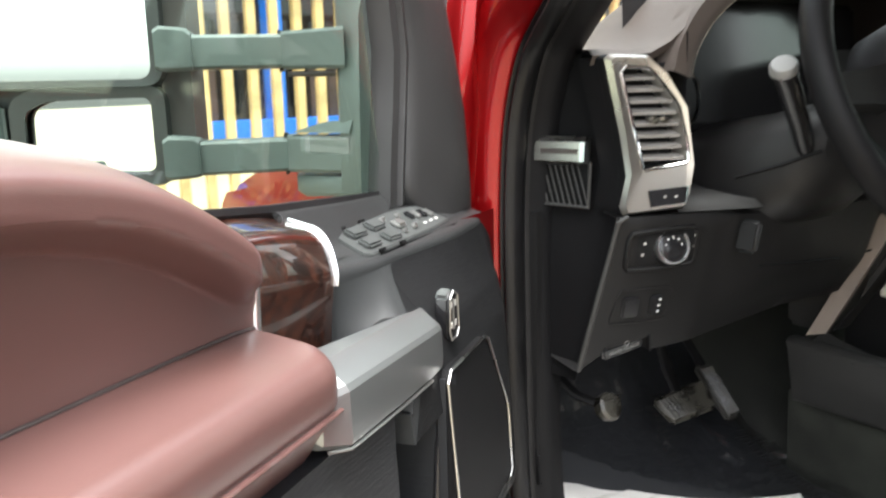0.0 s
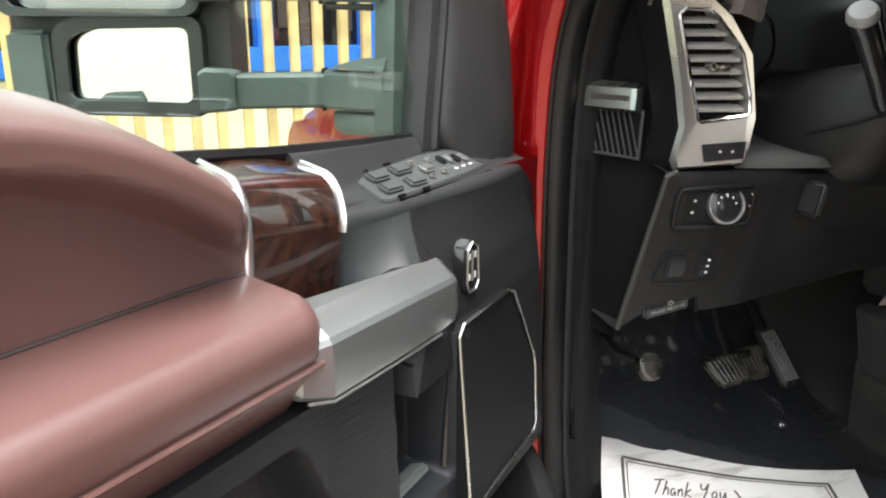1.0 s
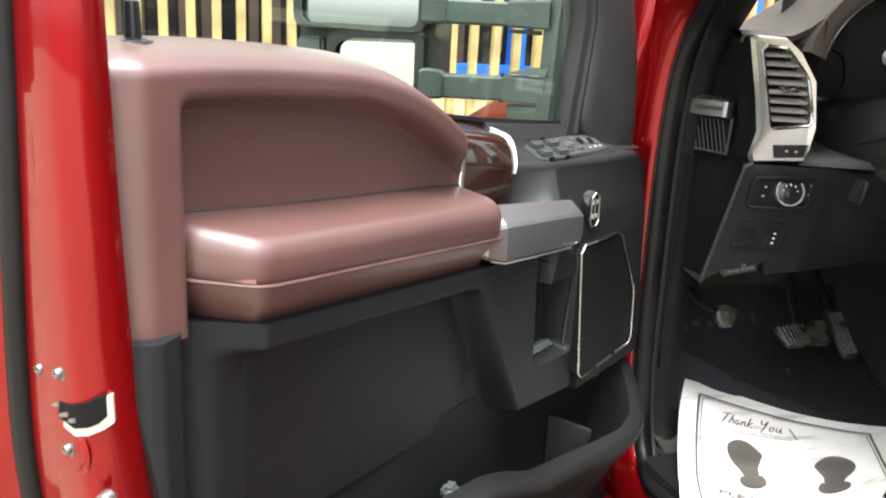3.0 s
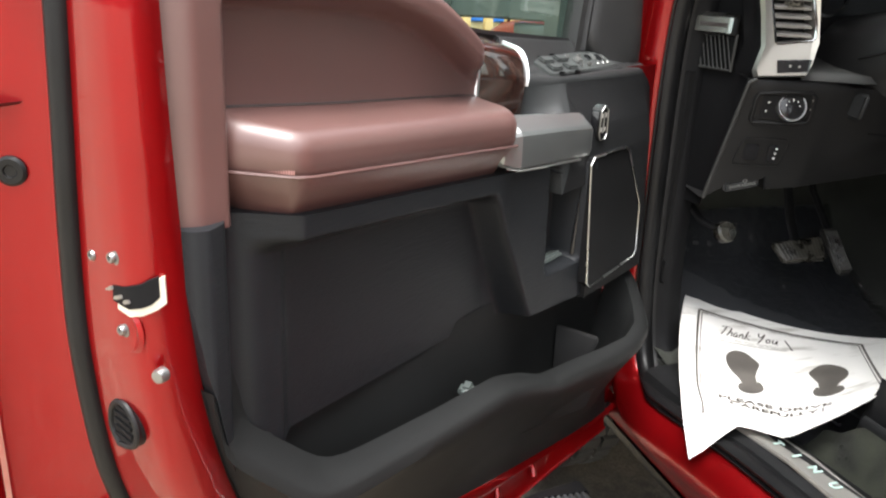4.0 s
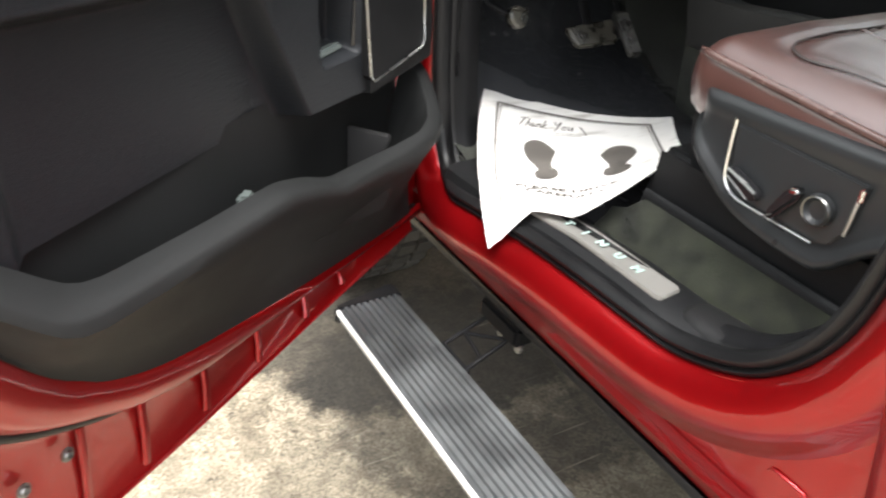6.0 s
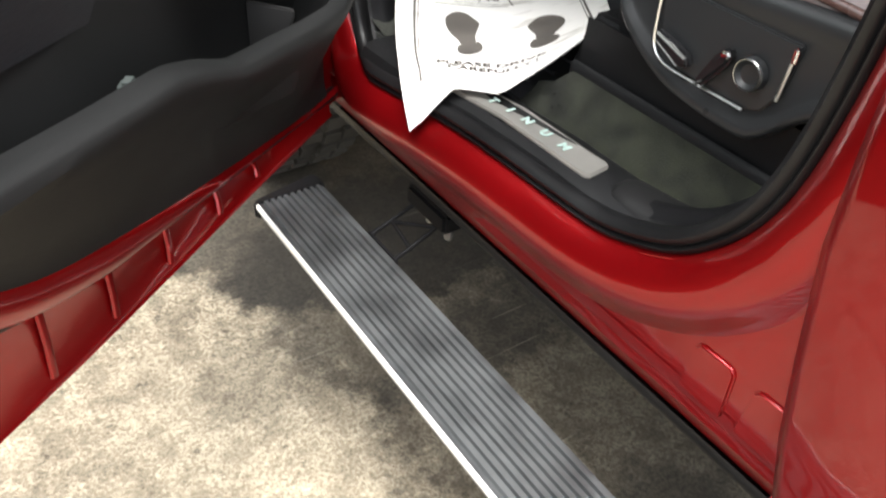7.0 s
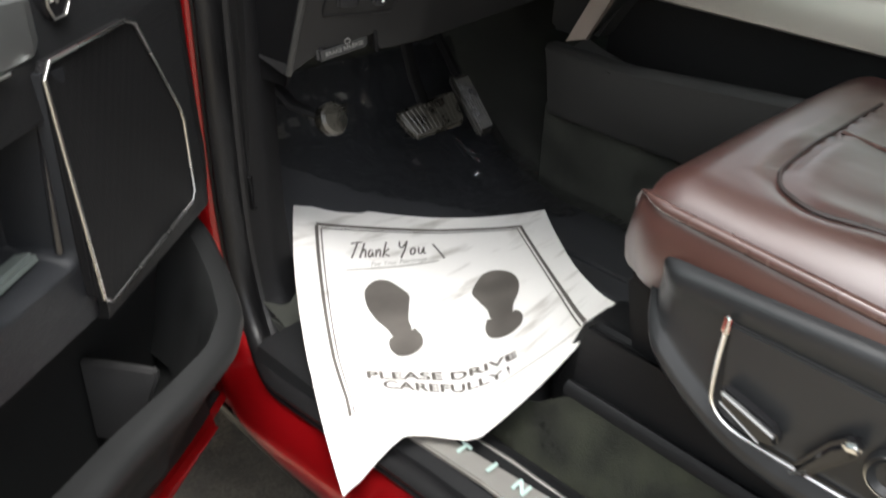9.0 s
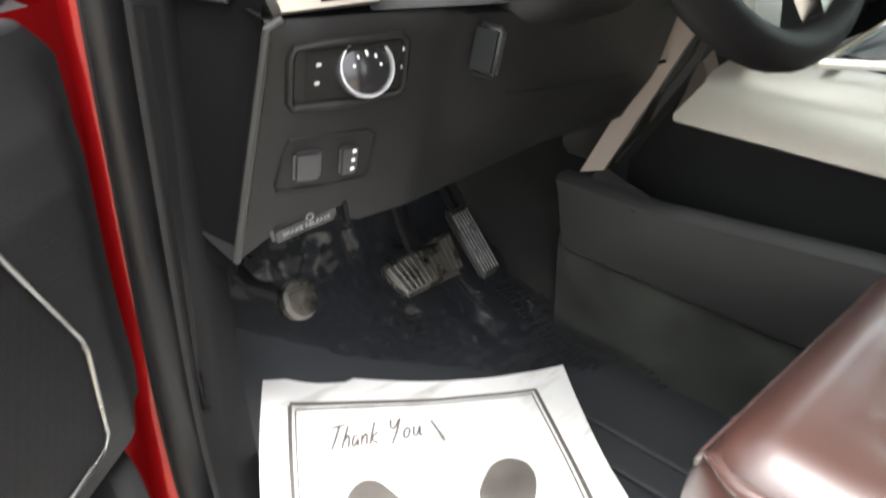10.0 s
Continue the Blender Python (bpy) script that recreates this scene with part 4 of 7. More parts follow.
bk = [sp.verts.new((u, spk_w(z) - 0.01, z)) for u, z in SPK]
sp.faces.new(fr)
for i in range(len(fr)):
    sp.faces.new((fr[i], bk[i], bk[(i + 1) % len(fr)], fr[(i + 1) % len(fr)]))
def mesh_cloth():
    m = surface("speaker_mesh", (0.0055, 0.0055, 0.006), 0.6, vary=0.1, bump=0, spec=0.15)
    n, k, b = m.node_tree.nodes, m.node_tree.links, m.node_tree.nodes["Principled BSDF"]
    pos = n.new("ShaderNodeNewGeometry")
    v = n.new("ShaderNodeTexVoronoi")
    v.inputs["Scale"].default_value, v.inputs["Randomness"].default_value = 420.0, 0.15
    k.new(pos.outputs["Position"], v.inputs["Vector"])
    bp = n.new("ShaderNodeBump")
    bp.inputs["Strength"].default_value, bp.inputs["Distance"].default_value = 0.9, 0.001
    k.new(v.outputs["Distance"], bp.inputs["Height"])
    k.new(bp.outputs[0], b.inputs["Normal"])
    return m


grille = part("speaker_grille", sp, mesh_cloth(), door, "black perforated speaker grille")
part("speaker_ring", tube([(u, spk_w(z) + 0.005, z) for u, z in SPK], 0.0019, 8, closed=True, up=(0, 1, 0)), RING, grille, "thin chrome ring round the speaker")

# --- sail trim, window frame, glass
sail = []
for z, ua, ub, w0, w1 in ((1.315, 0.046, 0.150, -0.034, -0.060), (1.345, 0.046, 0.176, -0.034, -0.078), (1.37, 0.046, 0.174, -0.036, -0.080), (1.45, 0.046, 0.162, -0.042, -0.082), (1.52, 0.050, 0.152, -0.052, -0.085), (1.62, 0.075, 0.170, -0.062, -0.088), (1.85, 0.180, 0.270, -0.085, -0.10)):
    sail.append([(ua, -0.10, z), (ua - 0.004, w0 - 0.030, z), (ua, w0 - 0.010, z), (ua + 0.010, w0 - 0.002, z), (ua + 0.024, w0, z), (0.55 * ua + 0.45 * ub, w0 - 0.006, z), (ub - 0.034, w1 + 0.020, z), (ub - 0.016, w1 + 0.012, z), (ub - 0.004, w1 + 0.004, z), (ub, w1 - 0.004, z), (ub + 0.003, -0.11, z)])
part("sail_trim", loft(sail), SAIL, door, "dark grey trim of the window post", sharp=70)
post = [[(u0, -0.118, z), (u0, -0.083, z), (u0 + 0.010, -0.082, z), (u0 + 0.013, -0.090, z), (u0 + 0.018, -0.090, z), (u0 + 0.021, -0.086, z), (u0 + 0.030, -0.090, z), (u0 + 0.034, -0.118, z)] for u0, z in ((0.176, 1.335), (0.172, 1.37), (0.158, 1.45), (0.148, 1.52), (0.166, 1.62), (0.262, 1.85))]
part("window_post", loft(post), SAIL, door, "dark window channel", sharp=50)
part("rear_window_post", box((1.10, -0.095, 1.68), (0.034, 0.06, 0.46), 0.006), BLACK, door)
part("rear_frame_skin", box((1.135, -0.11, 1.67), (0.034, 0.075, 0.48), 0.008), RED, door)
part("top_frame", box((0.68, -0.10, 1.885), (0.92, 0.06, 0.05), 0.01), BLACK, door)
part("belt_moulding", tube([(0.18, -0.108, 1.347), (0.3, -0.108, 1.356), (0.45, -0.110, 1.368), (0.6, -0.112, 1.385), (0.85, -0.115, 1.40), (1.12, -0.118, 1.41)], 0.007, 6), RUBBER, door)
gl = bmesh.new()
q = [gl.verts.new(p) for p in ((0.19, -0.110, 1.350), (1.10, -0.118, 1.380), (1.10, -0.105, 1.88), (0.30, -0.100, 1.88))]
gl.faces.new(q)
pane = part("window_pane", thicken(gl, 0.004), GLASS, door, "clear slightly green window glass")
pane.visible_shadow = False
part("outer_belt", loft([[(u, min(-0.125, skin_w(u, 1.30)), 1.29), (u, min(-0.125, skin_w(u, 1.30)) + 0.003, 1.315), (u, -0.116, 1.335)] for u in (0.03, 0.3, 0.6, 0.9, 1.178)]), RUBBER, door)

# ---------------------------------------------------------------- towing mirror on the door
mirror = thing("towing_mirror", "large black telescoping towing mirror on two arms beside the door", "side mirror", DOOR)
MT = pose(0.295, -0.356, 1.430, 0, 0, 28.4)   # inner lower corner region of the head; its face looks along +x of this frame


def mir(bm):
    bmesh.ops.transform(bm, matrix=MT, verts=bm.verts)
    return bm


def swung(bm):
    """The glass stands a few degrees outwards in its frame."""
    for v in bm.verts:
        v.co.x += 0.07 * (v.co.y + 0.09)
    return bm


def frame_ring(outer, inner, x_front, x_well):
    """A flat rounded frame with a sloping inner lip."""
    bm = bmesh.new()
    loops = []
    for pts, x in ((outer, x_front - 0.05), (outer, x_front - 0.004), ([(y * 0.985 - 0.0015, z * 0.985 + 0.002) for y, z in outer], x_front), (inner, x_front - 0.001), (inner, x_well)):
        loops.append([bm.verts.new((x, y, z)) for y, z in pts])
    for a, b in zip(loops, loops[1:]):
        for i in range(len(a)):
            bm.faces.new((a[i], a[(i + 1) % len(a)], b[(i + 1) % len(b)], b[i]))
    bmesh.ops.recalc_face_normals(bm, faces=bm.faces)
    return bm


SPOT = [tuple(p) for p in rounded([(-0.146, -0.040), (0.0, -0.044), (0.0, 0.044), (-0.118, 0.042), (-0.143, 0.030)], 0.012)]
SPOT_FRAME = [tuple(p) for p in rounded([(-0.162, -0.058), (0.018, -0.062), (0.018, 0.056), (-0.130, 0.056), (-0.160, 0.042)], 0.020)]
MAIN = [tuple(p) for p in rounded([(-0.208, 0.066), (0.004, 0.065), (0.004, 0.300), (-0.205, 0.300)], 0.018)]
MAIN_FRAME = [tuple(p) for p in rounded([(-0.222, 0.0555), (0.020, 0.0555), (0.020, 0.318), (-0.222, 0.318)], 0.026)]
shell = part("head_shell", mir(prism([tuple(p) for p in rounded([(-0.222, -0.058), (0.012, -0.062), (0.016, 0.315), (-0.222, 0.315)], 0.03)], "x", -0.110, -0.026, 0.012, 3)), MIRROR_FRAME, mirror, "dark textured mirror shell")
part("head_cheek", mir(loft([[(-0.012, 0.012, z), (-0.014, 0.046, z), (-0.075, 0.052, z), (-0.10, 0.012, z)] for z in (-0.030, -0.015, 0.30)], True, True)), BROWNED, shell, "weathered brown inner cheek")
part("main_frame", mir(frame_ring(MAIN_FRAME, MAIN, 0.008, 0.0)), MIRROR_FRAME, shell, "rounded frame of the upper mirror")
part("spot_frame", mir(frame_ring(SPOT_FRAME, SPOT, 0.006, -0.002)), MIRROR_FRAME, shell, "rounded frame of the lower mirror")
part("main_glass", mir(swung(prism(MAIN, "x", -0.008, -0.003, 0.0))), MIRROR, shell, "flat mirror glass")
part("spot_glass", mir(swung(prism(SPOT, "x", -0.010, -0.005, 0.0))), MIRROR, shell, "lower spot mirror glass")
part("marker_lens", mir(box((-0.010, -0.194, -0.006), (0.016, 0.050, 0.094), 0.006, 3)), HAND_GREY, shell, "grey marker lamp housing")
part("spot_bump", mir(prism([(-0.116, -0.043), (-0.104, -0.032), (-0.064, -0.030), (-0.058, -0.043)], "x", -0.002, 0.003, 0.001)), HAND_GREY, shell)


def arm_run(stations):
    """A bar whose camera side follows the stations (u, w, low, high), with softened long edges."""
    rows = []
    for u, w, zl, zh in stations:
        rows.append([(u - 0.036, w - 0.020, zl), (u - 0.004, w - 0.003, zl), (u, w, zl + 0.004), (u, w, zh - 0.004), (u - 0.004, w - 0.003, zh), (u - 0.036, w - 0.020, zh)])
    return loft(rows, True, True)


for zl, zh in ((1.505, 1.546), (1.377, 1.419)):
    part("arm", arm_run([(0.272, -0.322, zl, zh), (0.203, -0.229, zl, zh)]), HAND_GREY, mirror, "telescoping arm")
    part("arm_collar", arm_run([(0.307, -0.336, zl, zh + 0.004), (0.302, -0.331, zl - 0.002, zh + 0.009), (0.281, -0.312, zl - 0.001, zh + 0.007), (0.274, -0.309, zl, zh + 0.001)]), HAND_GREY, mirror, "arm collar")
    low = zl < 1.45
    part("arm_socket", arm_run([(0.203, -0.230, zl - 0.001, zh + 0.003), (0.222, -0.134, zl - 0.003 + 0.004 * low, zh + 0.004)]), HAND_GREY, mirror, "arm socket")
    part("socket_gap", arm_run([(0.199, -0.236, zl - 0.004, zh + 0.005), (0.202, -0.229, zl - 0.004, zh + 0.005)]), DARK, mirror)
    if low:
        part("socket_lid", loft([[(0.165, -0.235, zh + 0.006), (0.203, -0.222, zh + 0.007), (0.200, -0.214, zh + 0.010), (0.165, -0.21, zh + 0.010)], [(0.170, -0.180, zh + 0.006), (0.214, -0.176, zh + 0.007), (0.210, -0.172, zh + 0.020), (0.170, -0.17, zh + 0.020)], [(0.185, -0.125, zh + 0.006), (0.224, -0.132, zh + 0.007), (0.220, -0.128, zh + 0.023), (0.185, -0.12, zh + 0.023)]], True, True), HAND_GREY, mirror)
        part("socket_foot", arm_run([(0.196, -0.222, 1.352, 1.370), (0.202, -0.205, 1.345, 1.372), (0.222, -0.134, 1.350, 1.374)]), HAND_GREY, mirror)
    else:
        part("socket_foot", arm_run([(0.203, -0.222, zl - 0.010, zl - 0.004), (0.215, -0.150, zl - 0.012, zl - 0.004)]), BROWNED, mirror)
part("base", loft([[(0.150, -0.150, z), (0.150, -0.118, z), (0.226 + d, -0.118, z), (0.222 + d, -0.146, z), (0.19, -0.16, z)] for z, d in ((1.335, -0.01), (1.36, 0.0), (1.56, -0.012), (1.60, -0.03))], True, True), HAND_GREY, mirror, "mirror base on the door")

# ---------------------------------------------------------------- truck body
truck = thing("pickup_truck", "glossy red crew cab pickup truck with its front door open", "pickup truck")
OPEN = [(0.930, 1.90), (1.010, 1.78), (1.085, 1.675), (1.150, 1.595), (1.205, 1.555), (1.236, 1.525), (1.258, 1.475), (1.272, 1.42), (1.280, 1.34), (1.282, 1.25), (1.280, 1.15), (1.274, 0.95), (1.264, 0.84), (1.245, 0.760), (1.210, 0.708), (1.15, 0.690), (1.05, 0.700), (0.90, 0.722), (0.75, 0.733), (0.62, 0.738), (0.545, 0.745),
        (0.475, 0.768), (0.415, 0.803), (0.362, 0.865), (0.330, 0.940), (0.312, 1.05), (0.302, 1.20), (0.292, 1.45), (0.285, 1.90)]
ring = [Vector((0, *p)) for p in OPEN]
ring = spline(ring, 5)


def around(x_off):
    """The opening's outline moved outwards by off at depth x."""
    rows = []
    for x, off in x_off:
        r = []
        for i, p in enumerate(ring):
            d = (ring[min(i + 1, len(ring) - 1)] - ring[max(i - 1, 0)]).normalized()
            n = Vector((0, d.z, -d.y))
            r.append(Vector((x, p.y, p.z)) + off * n)
        for _ in range(int(abs(off) * 260)):
            r = [r[0]] + [0.25 * r[i - 1] + 0.5 * r[i] + 0.25 * r[i + 1] for i in range(1, len(r) - 1)] + [r[-1]]
        rows.append(r)
    return rows


def hoop(pairs):
    bm = loft(around([(x, -o) for x, o in pairs]))
    for v in bm.verts:
        k = smooth01((v.co.y - 1.12) / 0.12) * smooth01((v.co.z - 0.60) / 0.10)
        v.co.x += 0.032 * k
        v.co.y += 0.013 * k
    return bm


part("door_surround", hoop([(0.02, -0.004), (-0.026, 0.003), (-0.042, 0.008), (-0.055, 0.017), (-0.065, 0.030), (-0.071, 0.046), (-0.071, 0.064), (-0.064, 0.084), (-0.051, 0.098), (-0.046, 0.112)]), RED, truck, "glossy red door opening surround", sharp=70)
part("opening_seal", hoop([(-0.010, 0.006), (-0.030, 0.008), (-0.040, 0.004), (-0.043, -0.001), (-0.036, -0.005), (-0.043, -0.009), (-0.045, -0.015), (-0.038, -0.022), (-0.024, -0.024), (-0.012, -0.018), (-0.004, -0.008)]), RUBBER, truck, "black rubber door opening seal", sharp=50)
part("inner_seal_lip", hoop([(-0.014, -0.016), (0.002, -0.021), (0.010, -0.026), (0.022, -0.004)]), BLACK_CABIN, truck, sharp=70)

# rocker below
rk = [[(-0.0455, y, 0.640), (-0.0455, y, 0.625), (-0.043, y, 0.612), (-0.030, y, 0.572), (-0.026, y, 0.563), (-0.018, y, 0.556), (0.02, y, 0.556)] for y in (-1.4, -0.5, 0.1, 0.4, 0.8, 1.1, 1.31)]
part("rocker_panel", loft(rk), RED, truck, "red rocker panel")
rp = [[(-0.030, y, 0.560), (-0.033, y, 0.552), (-0.030, y, 0.542), (-0.016, y, 0.536), (0.03, y, 0.538)] for y in (-1.4, 0.0, 0.7, 1.31)]
part("rocker_flange", loft(rp), RUBBER, truck, "black sealed flange below the rocker")
for yc in (0.250, 0.335):
    part("rocker_emboss", prism([(yc - 0.034, 0.628), (yc - 0.031, 0.700), (yc - 0.024, 0.708), (yc + 0.020, 0.708), (yc + 0.028, 0.700), (yc + 0.034, 0.628)], "x", -0.0485, -0.040, 0.003, 3), RED, truck)
# centre pillar face between the two doors
part("center_pillar", loft([[(-0.044, y1, z), (-0.044, y0, z), (0.03, y0 - 0.01, z)] for z, y1, y0 in ((0.60, 0.80, 0.10), (0.70, 0.62, 0.12), (0.735, 0.52, 0.13), (0.80, 0.395, 0.15), (0.865, 0.345, 0.15), (0.94, 0.315, 0.16), (1.05, 0.298, 0.17), (1.2, 0.288, 0.17), (1.9, 0.27, 0.17))]), RED, truck)
# rear door, closed
RD = [(0.205, 0.620), (0.228, 0.700), (0.248, 0.800), (0.270, 0.930), (0.276, 1.05), (0.272, 1.38)]
rd = []
for y, z in RD:
    rd.append([(-0.052, y + 0.001, z), (-0.074, y - 0.004, z), (-0.082, y - 0.02, z), (-0.095, y - 0.3, z), (-0.097, -0.85, z)])
part("rear_door", loft(rd), RED, truck, "closed red rear door", sharp=60)
part("rear_door_hem", loft([[(-0.052, y, 0.617), (-0.074, y, 0.610), (-0.082, y, 0.622)] for y in (0.204, 0.0, -0.85)]), RED, truck)
part("rear_door_frame", box((-0.06, -0.3, 1.66), (0.05, 1.10, 0.05), 0.01), RED, truck)
rg = bmesh.new()
rg.faces.new([rg.verts.new(p) for p in ((-0.075, 0.25, 1.38), (-0.075, -0.85, 1.38), (-0.03, -0.85, 1.86), (-0.03, 0.25, 1.86))])
part("rear_door_glass", thicken(rg, 0.004), GLASS, truck)

# front fender, hood, cowl, pillar
AX, AZ, AR = 1.98, 0.50, 0.50
def fender_low(y):
    d = abs(y - AX)
    return AZ + math.sqrt(AR * AR - d * d) if d < AR - 0.005 else 0.58


fd = []
for i in range(49):
    y = 1.318 + 1.19 * i / 48
    zl, zh = max(0.58, fender_low(y)), lerp(y, [(1.318, 1.33), (1.9, 1.30), (2.22, 1.245), (2.31, 1.10), (2.508, 1.07)])
    fd.append([(-0.085 - 0.03 * smooth01((z - 0.6) / 0.3) * smooth01((1.34 - z) / 0.12) + 0.10 * smooth01((y - 2.28) / 0.24) ** 2, y, z) for z in [zl + (zh - zl) * k / 10 for k in range(11)]])
part("fender", thicken(loft(fd), 0.012), RED, truck, "red front fender")
hd = []
for y, z in ((1.36, 1.36), (1.6, 1.365), (1.9, 1.345), (2.1, 1.315), (2.25, 1.27), (2.34, 1.17)):
    hd.append([(-0.085, y, z - 0.05), (-0.07, y, z - 0.015), (-0.03, y, z + 0.01), (0.25, y, z + 0.05), (0.30, y, z + 0.03), (0.9, y, z + 0.06), (1.5, y, z + 0.03), (1.55, y, z + 0.05), (1.83, y, z + 0.01), (1.885, y, z - 0.05)])
part("hood", loft(hd), RED, truck, "red sculpted hood")
part("grille", box((0.9, 2.46, 0.93), (1.8, 0.10, 0.5), 0.03), BLACK, truck)
pil = []
for y0, z in ((1.300, 0.58), (1.305, 0.9), (1.312, 1.2), (1.314, 1.33), (1.30, 1.45), (1.20, 1.60), (1.02, 1.80), (0.92, 1.90)):
    y0 = max(y0, 1.300) if z < 1.5 else max(y0, 1.296)
    k = smooth01((z - 1.35) / 0.5)
    pil.append([(-0.095 + 0.05 * k, y0 + 0.030, z), (-0.090 + 0.05 * k, y0 + 0.010, z), (-0.060 + 0.03 * k, y0 - 0.002, z), (-0.030, y0 + 0.012, z), (-0.004, y0 + 0.030, z), (0.03, y0 + 0.06, z), (0.03, y0 + 0.09, z)])
part("front_pillar", loft(pil), RED, truck, "red windshield pillar and hinge face", sharp=60)
for z in (0.80, 1.16):
    part("hinge", box((-0.062, 1.306, z), (0.045, 0.035, 0.075), 0.006), RED, truck, "painted door hinge")
part("far_fender", box((1.89, 1.92, 0.95), (0.03, 1.2, 0.70), 0.02), RED, truck)
wsb = bmesh.new()
wsb.faces.new([wsb.verts.new(p) for p in ((0.02, 1.62, 1.42), (1.78, 1.62, 1.42), (1.70, 0.98, 1.90), (0.10, 0.98, 1.90))])
ws = part("windshield", thicken(wsb, 0.005), CLEAR, truck, "clear windshield")
ws.visible_shadow = False
part("cowl", box((0.9, 1.52, 1.395), (1.78, 0.32, 0.03), 0.01), BLACK, truck)
part("roof", box((0.9, 0.0, 1.93), (1.78, 2.1, 0.05), 0.02), RED, truck, "red roof")
part("headliner", box((0.9, 0.0, 1.885), (1.70, 2.0, 0.02), 0.005), HEADLINER, truck)
part("far_doors", box((1.82, 0.05, 0.98), (0.05, 2.6, 0.82), 0.02), RED, truck)
part("far_door_trim", box((1.775, 0.05, 1.0), (0.03, 2.5, 0.76), 0.02), BLACK, truck)
for z0, x0, z1, x1, ya, yb in ((1.38, 1.80, 1.88, 1.72, 1.15, 0.30), (1.38, 1.80, 1.88, 1.72, 0.24, -0.95)):
    fw = bmesh.new()
    fw.faces.new([fw.verts.new(p) for p in ((x0, ya, z0), (x0, yb, z0), (x1, yb, z1), (x1, min(ya, 1.0), z1))])
    part("far_window", thicken(fw, 0.004), GLASS if ya > 1 else PRIVACY, truck, "tinted far side window")
bw = bmesh.new()
bw.faces.new([bw.verts.new(p) for p in ((0.1, -1.05, 1.45), (1.7, -1.05, 1.45), (1.62, -1.0, 1.88), (0.18, -1.0, 1.88))])
part("rear_window", thicken(bw, 0.004), PRIVACY, truck, "tinted rear window")
part("cab_back", box((0.9, -1.05, 1.1), (1.78, 0.05, 0.75), 0.02), BLACK, truck)
part("floor_pan", box((0.90, 0.1, 0.722), (1.76, 2.35, 0.025), 0.0), CARPET, truck, "dark carpeted cabin floor")
part("toe_board", loft([[(x, 1.17, 0.736), (x, 1.30, 0.770), (x, 1.42, 0.85), (x, 1.53, 1.02), (x, 1.56, 1.30)] for x in (0.02, 0.6, 1.7)]), CARPET, truck)
part("underbody", box((0.95, 0.2, 0.60), (1.66, 2.3, 0.10), 0.02), DARK, truck)
part("frame_rail", box((0.42, -0.3, 0.52), (0.08, 5.4, 0.14), 0.01), DARK, truck)
part("inner_fender", loft([[(x, AX - 0.47 * math.cos(a), AZ + 0.47 * math.sin(a)) for a in (math.pi * i / 12 for i in range(13))] for x in (-0.06, 0.3)]), DARK, truck)
RAX = AX - 4.05


def bed_low(y):
    d = abs(y - RAX)
    return AZ + math.sqrt(AR * AR - d * d) if d < AR - 0.005 else 0.60


for xs, sgn in ((-0.085, 1), (1.885, -1)):
    bs = []
    for i in range(57):
        y = -1.13 - 2.05 * i / 56
        zl = max(0.60, bed_low(y))
        bs.append([(xs - sgn * 0.03 * smooth01((z - 0.6) / 0.3) * smooth01((1.45 - z) / 0.2), y, z) for z in [zl + (1.40 - zl) * k / 8 for k in range(9)]])
    part("bed_side", thicken(loft(bs), 0.02), RED, truck, "red bed side with a wheel arch")
    part("bed_rail", box((xs + sgn * 0.03, -2.155, 1.405), (0.09, 2.05, 0.03), 0.008), BLACK, truck)
part("tailgate", box((0.9, -3.17, 1.03), (1.86, 0.06, 0.72), 0.02), RED, truck, "red tailgate")
part("bed_floor", box((0.9, -2.15, 0.80), (1.86, 2.0, 0.04), 0.005), BLACK, truck)
part("bed_front", box((0.9, -1.14, 1.08), (1.86, 0.04, 0.60), 0.01), RED, truck)
part("rear_bumper", box((0.9, -3.30, 0.66), (1.9, 0.16, 0.20), 0.03, 3), CHROME, truck)
part("front_bumper", box((0.9, 2.62, 0.66), (1.9, 0.16, 0.28), 0.04, 3), CHROME, truck)
part("rear_axle", tube([(0.1, RAX, 0.47), (1.7, RAX, 0.47)], 0.06, 10), DARK, truck)
part("far_frame_rail", box((1.38, -0.3, 0.52), (0.08, 5.4, 0.14), 0.01), DARK, truck)
# kick panel, pillar trim, seat-belt side sill trim
part("carpet_riser", loft([[(0.055, y, 0.745 - 0.006 * k), (0.080, y, 0.757 - 0.010 * k), (0.104, y, 0.795 - 0.030 * k), (0.117, y, 0.824 - 0.042 * k)] for y, k in ((0.865, 1.25), (0.83, 0.9), (0.79, 0), (0.6, 0), (0.4, 0), (0.2, 0))]), CARPET_SILL, truck, "dark olive-grey carpet beside the seat")
part("kick_panel", loft([[(0.022, 1.305, z), (0.030, 1.262, z), (0.062, 1.27, z), (0.072, 1.34, z), (0.072, 1.52, z)] for z in (0.70, 0.80, 0.872, 0.95, 1.1, 1.3)]), BLACK_CABIN, truck, "black kick panel", sharp=60)
part("kick_clip", tube([(0.030, 1.258, 0.930), (0.030, 1.257, 0.885), (0.050, 1.262, 0.876), (0.066, 1.268, 0.878)], 0.003, 5), DARK, truck)
part("pillar_trim", hoop([(-0.006, -0.020), (0.004, -0.024), (0.012, -0.029), (0.026, -0.030), (0.050, -0.020)]), BLACK_SOFT, truck, "black trim along the door opening", sharp=60)
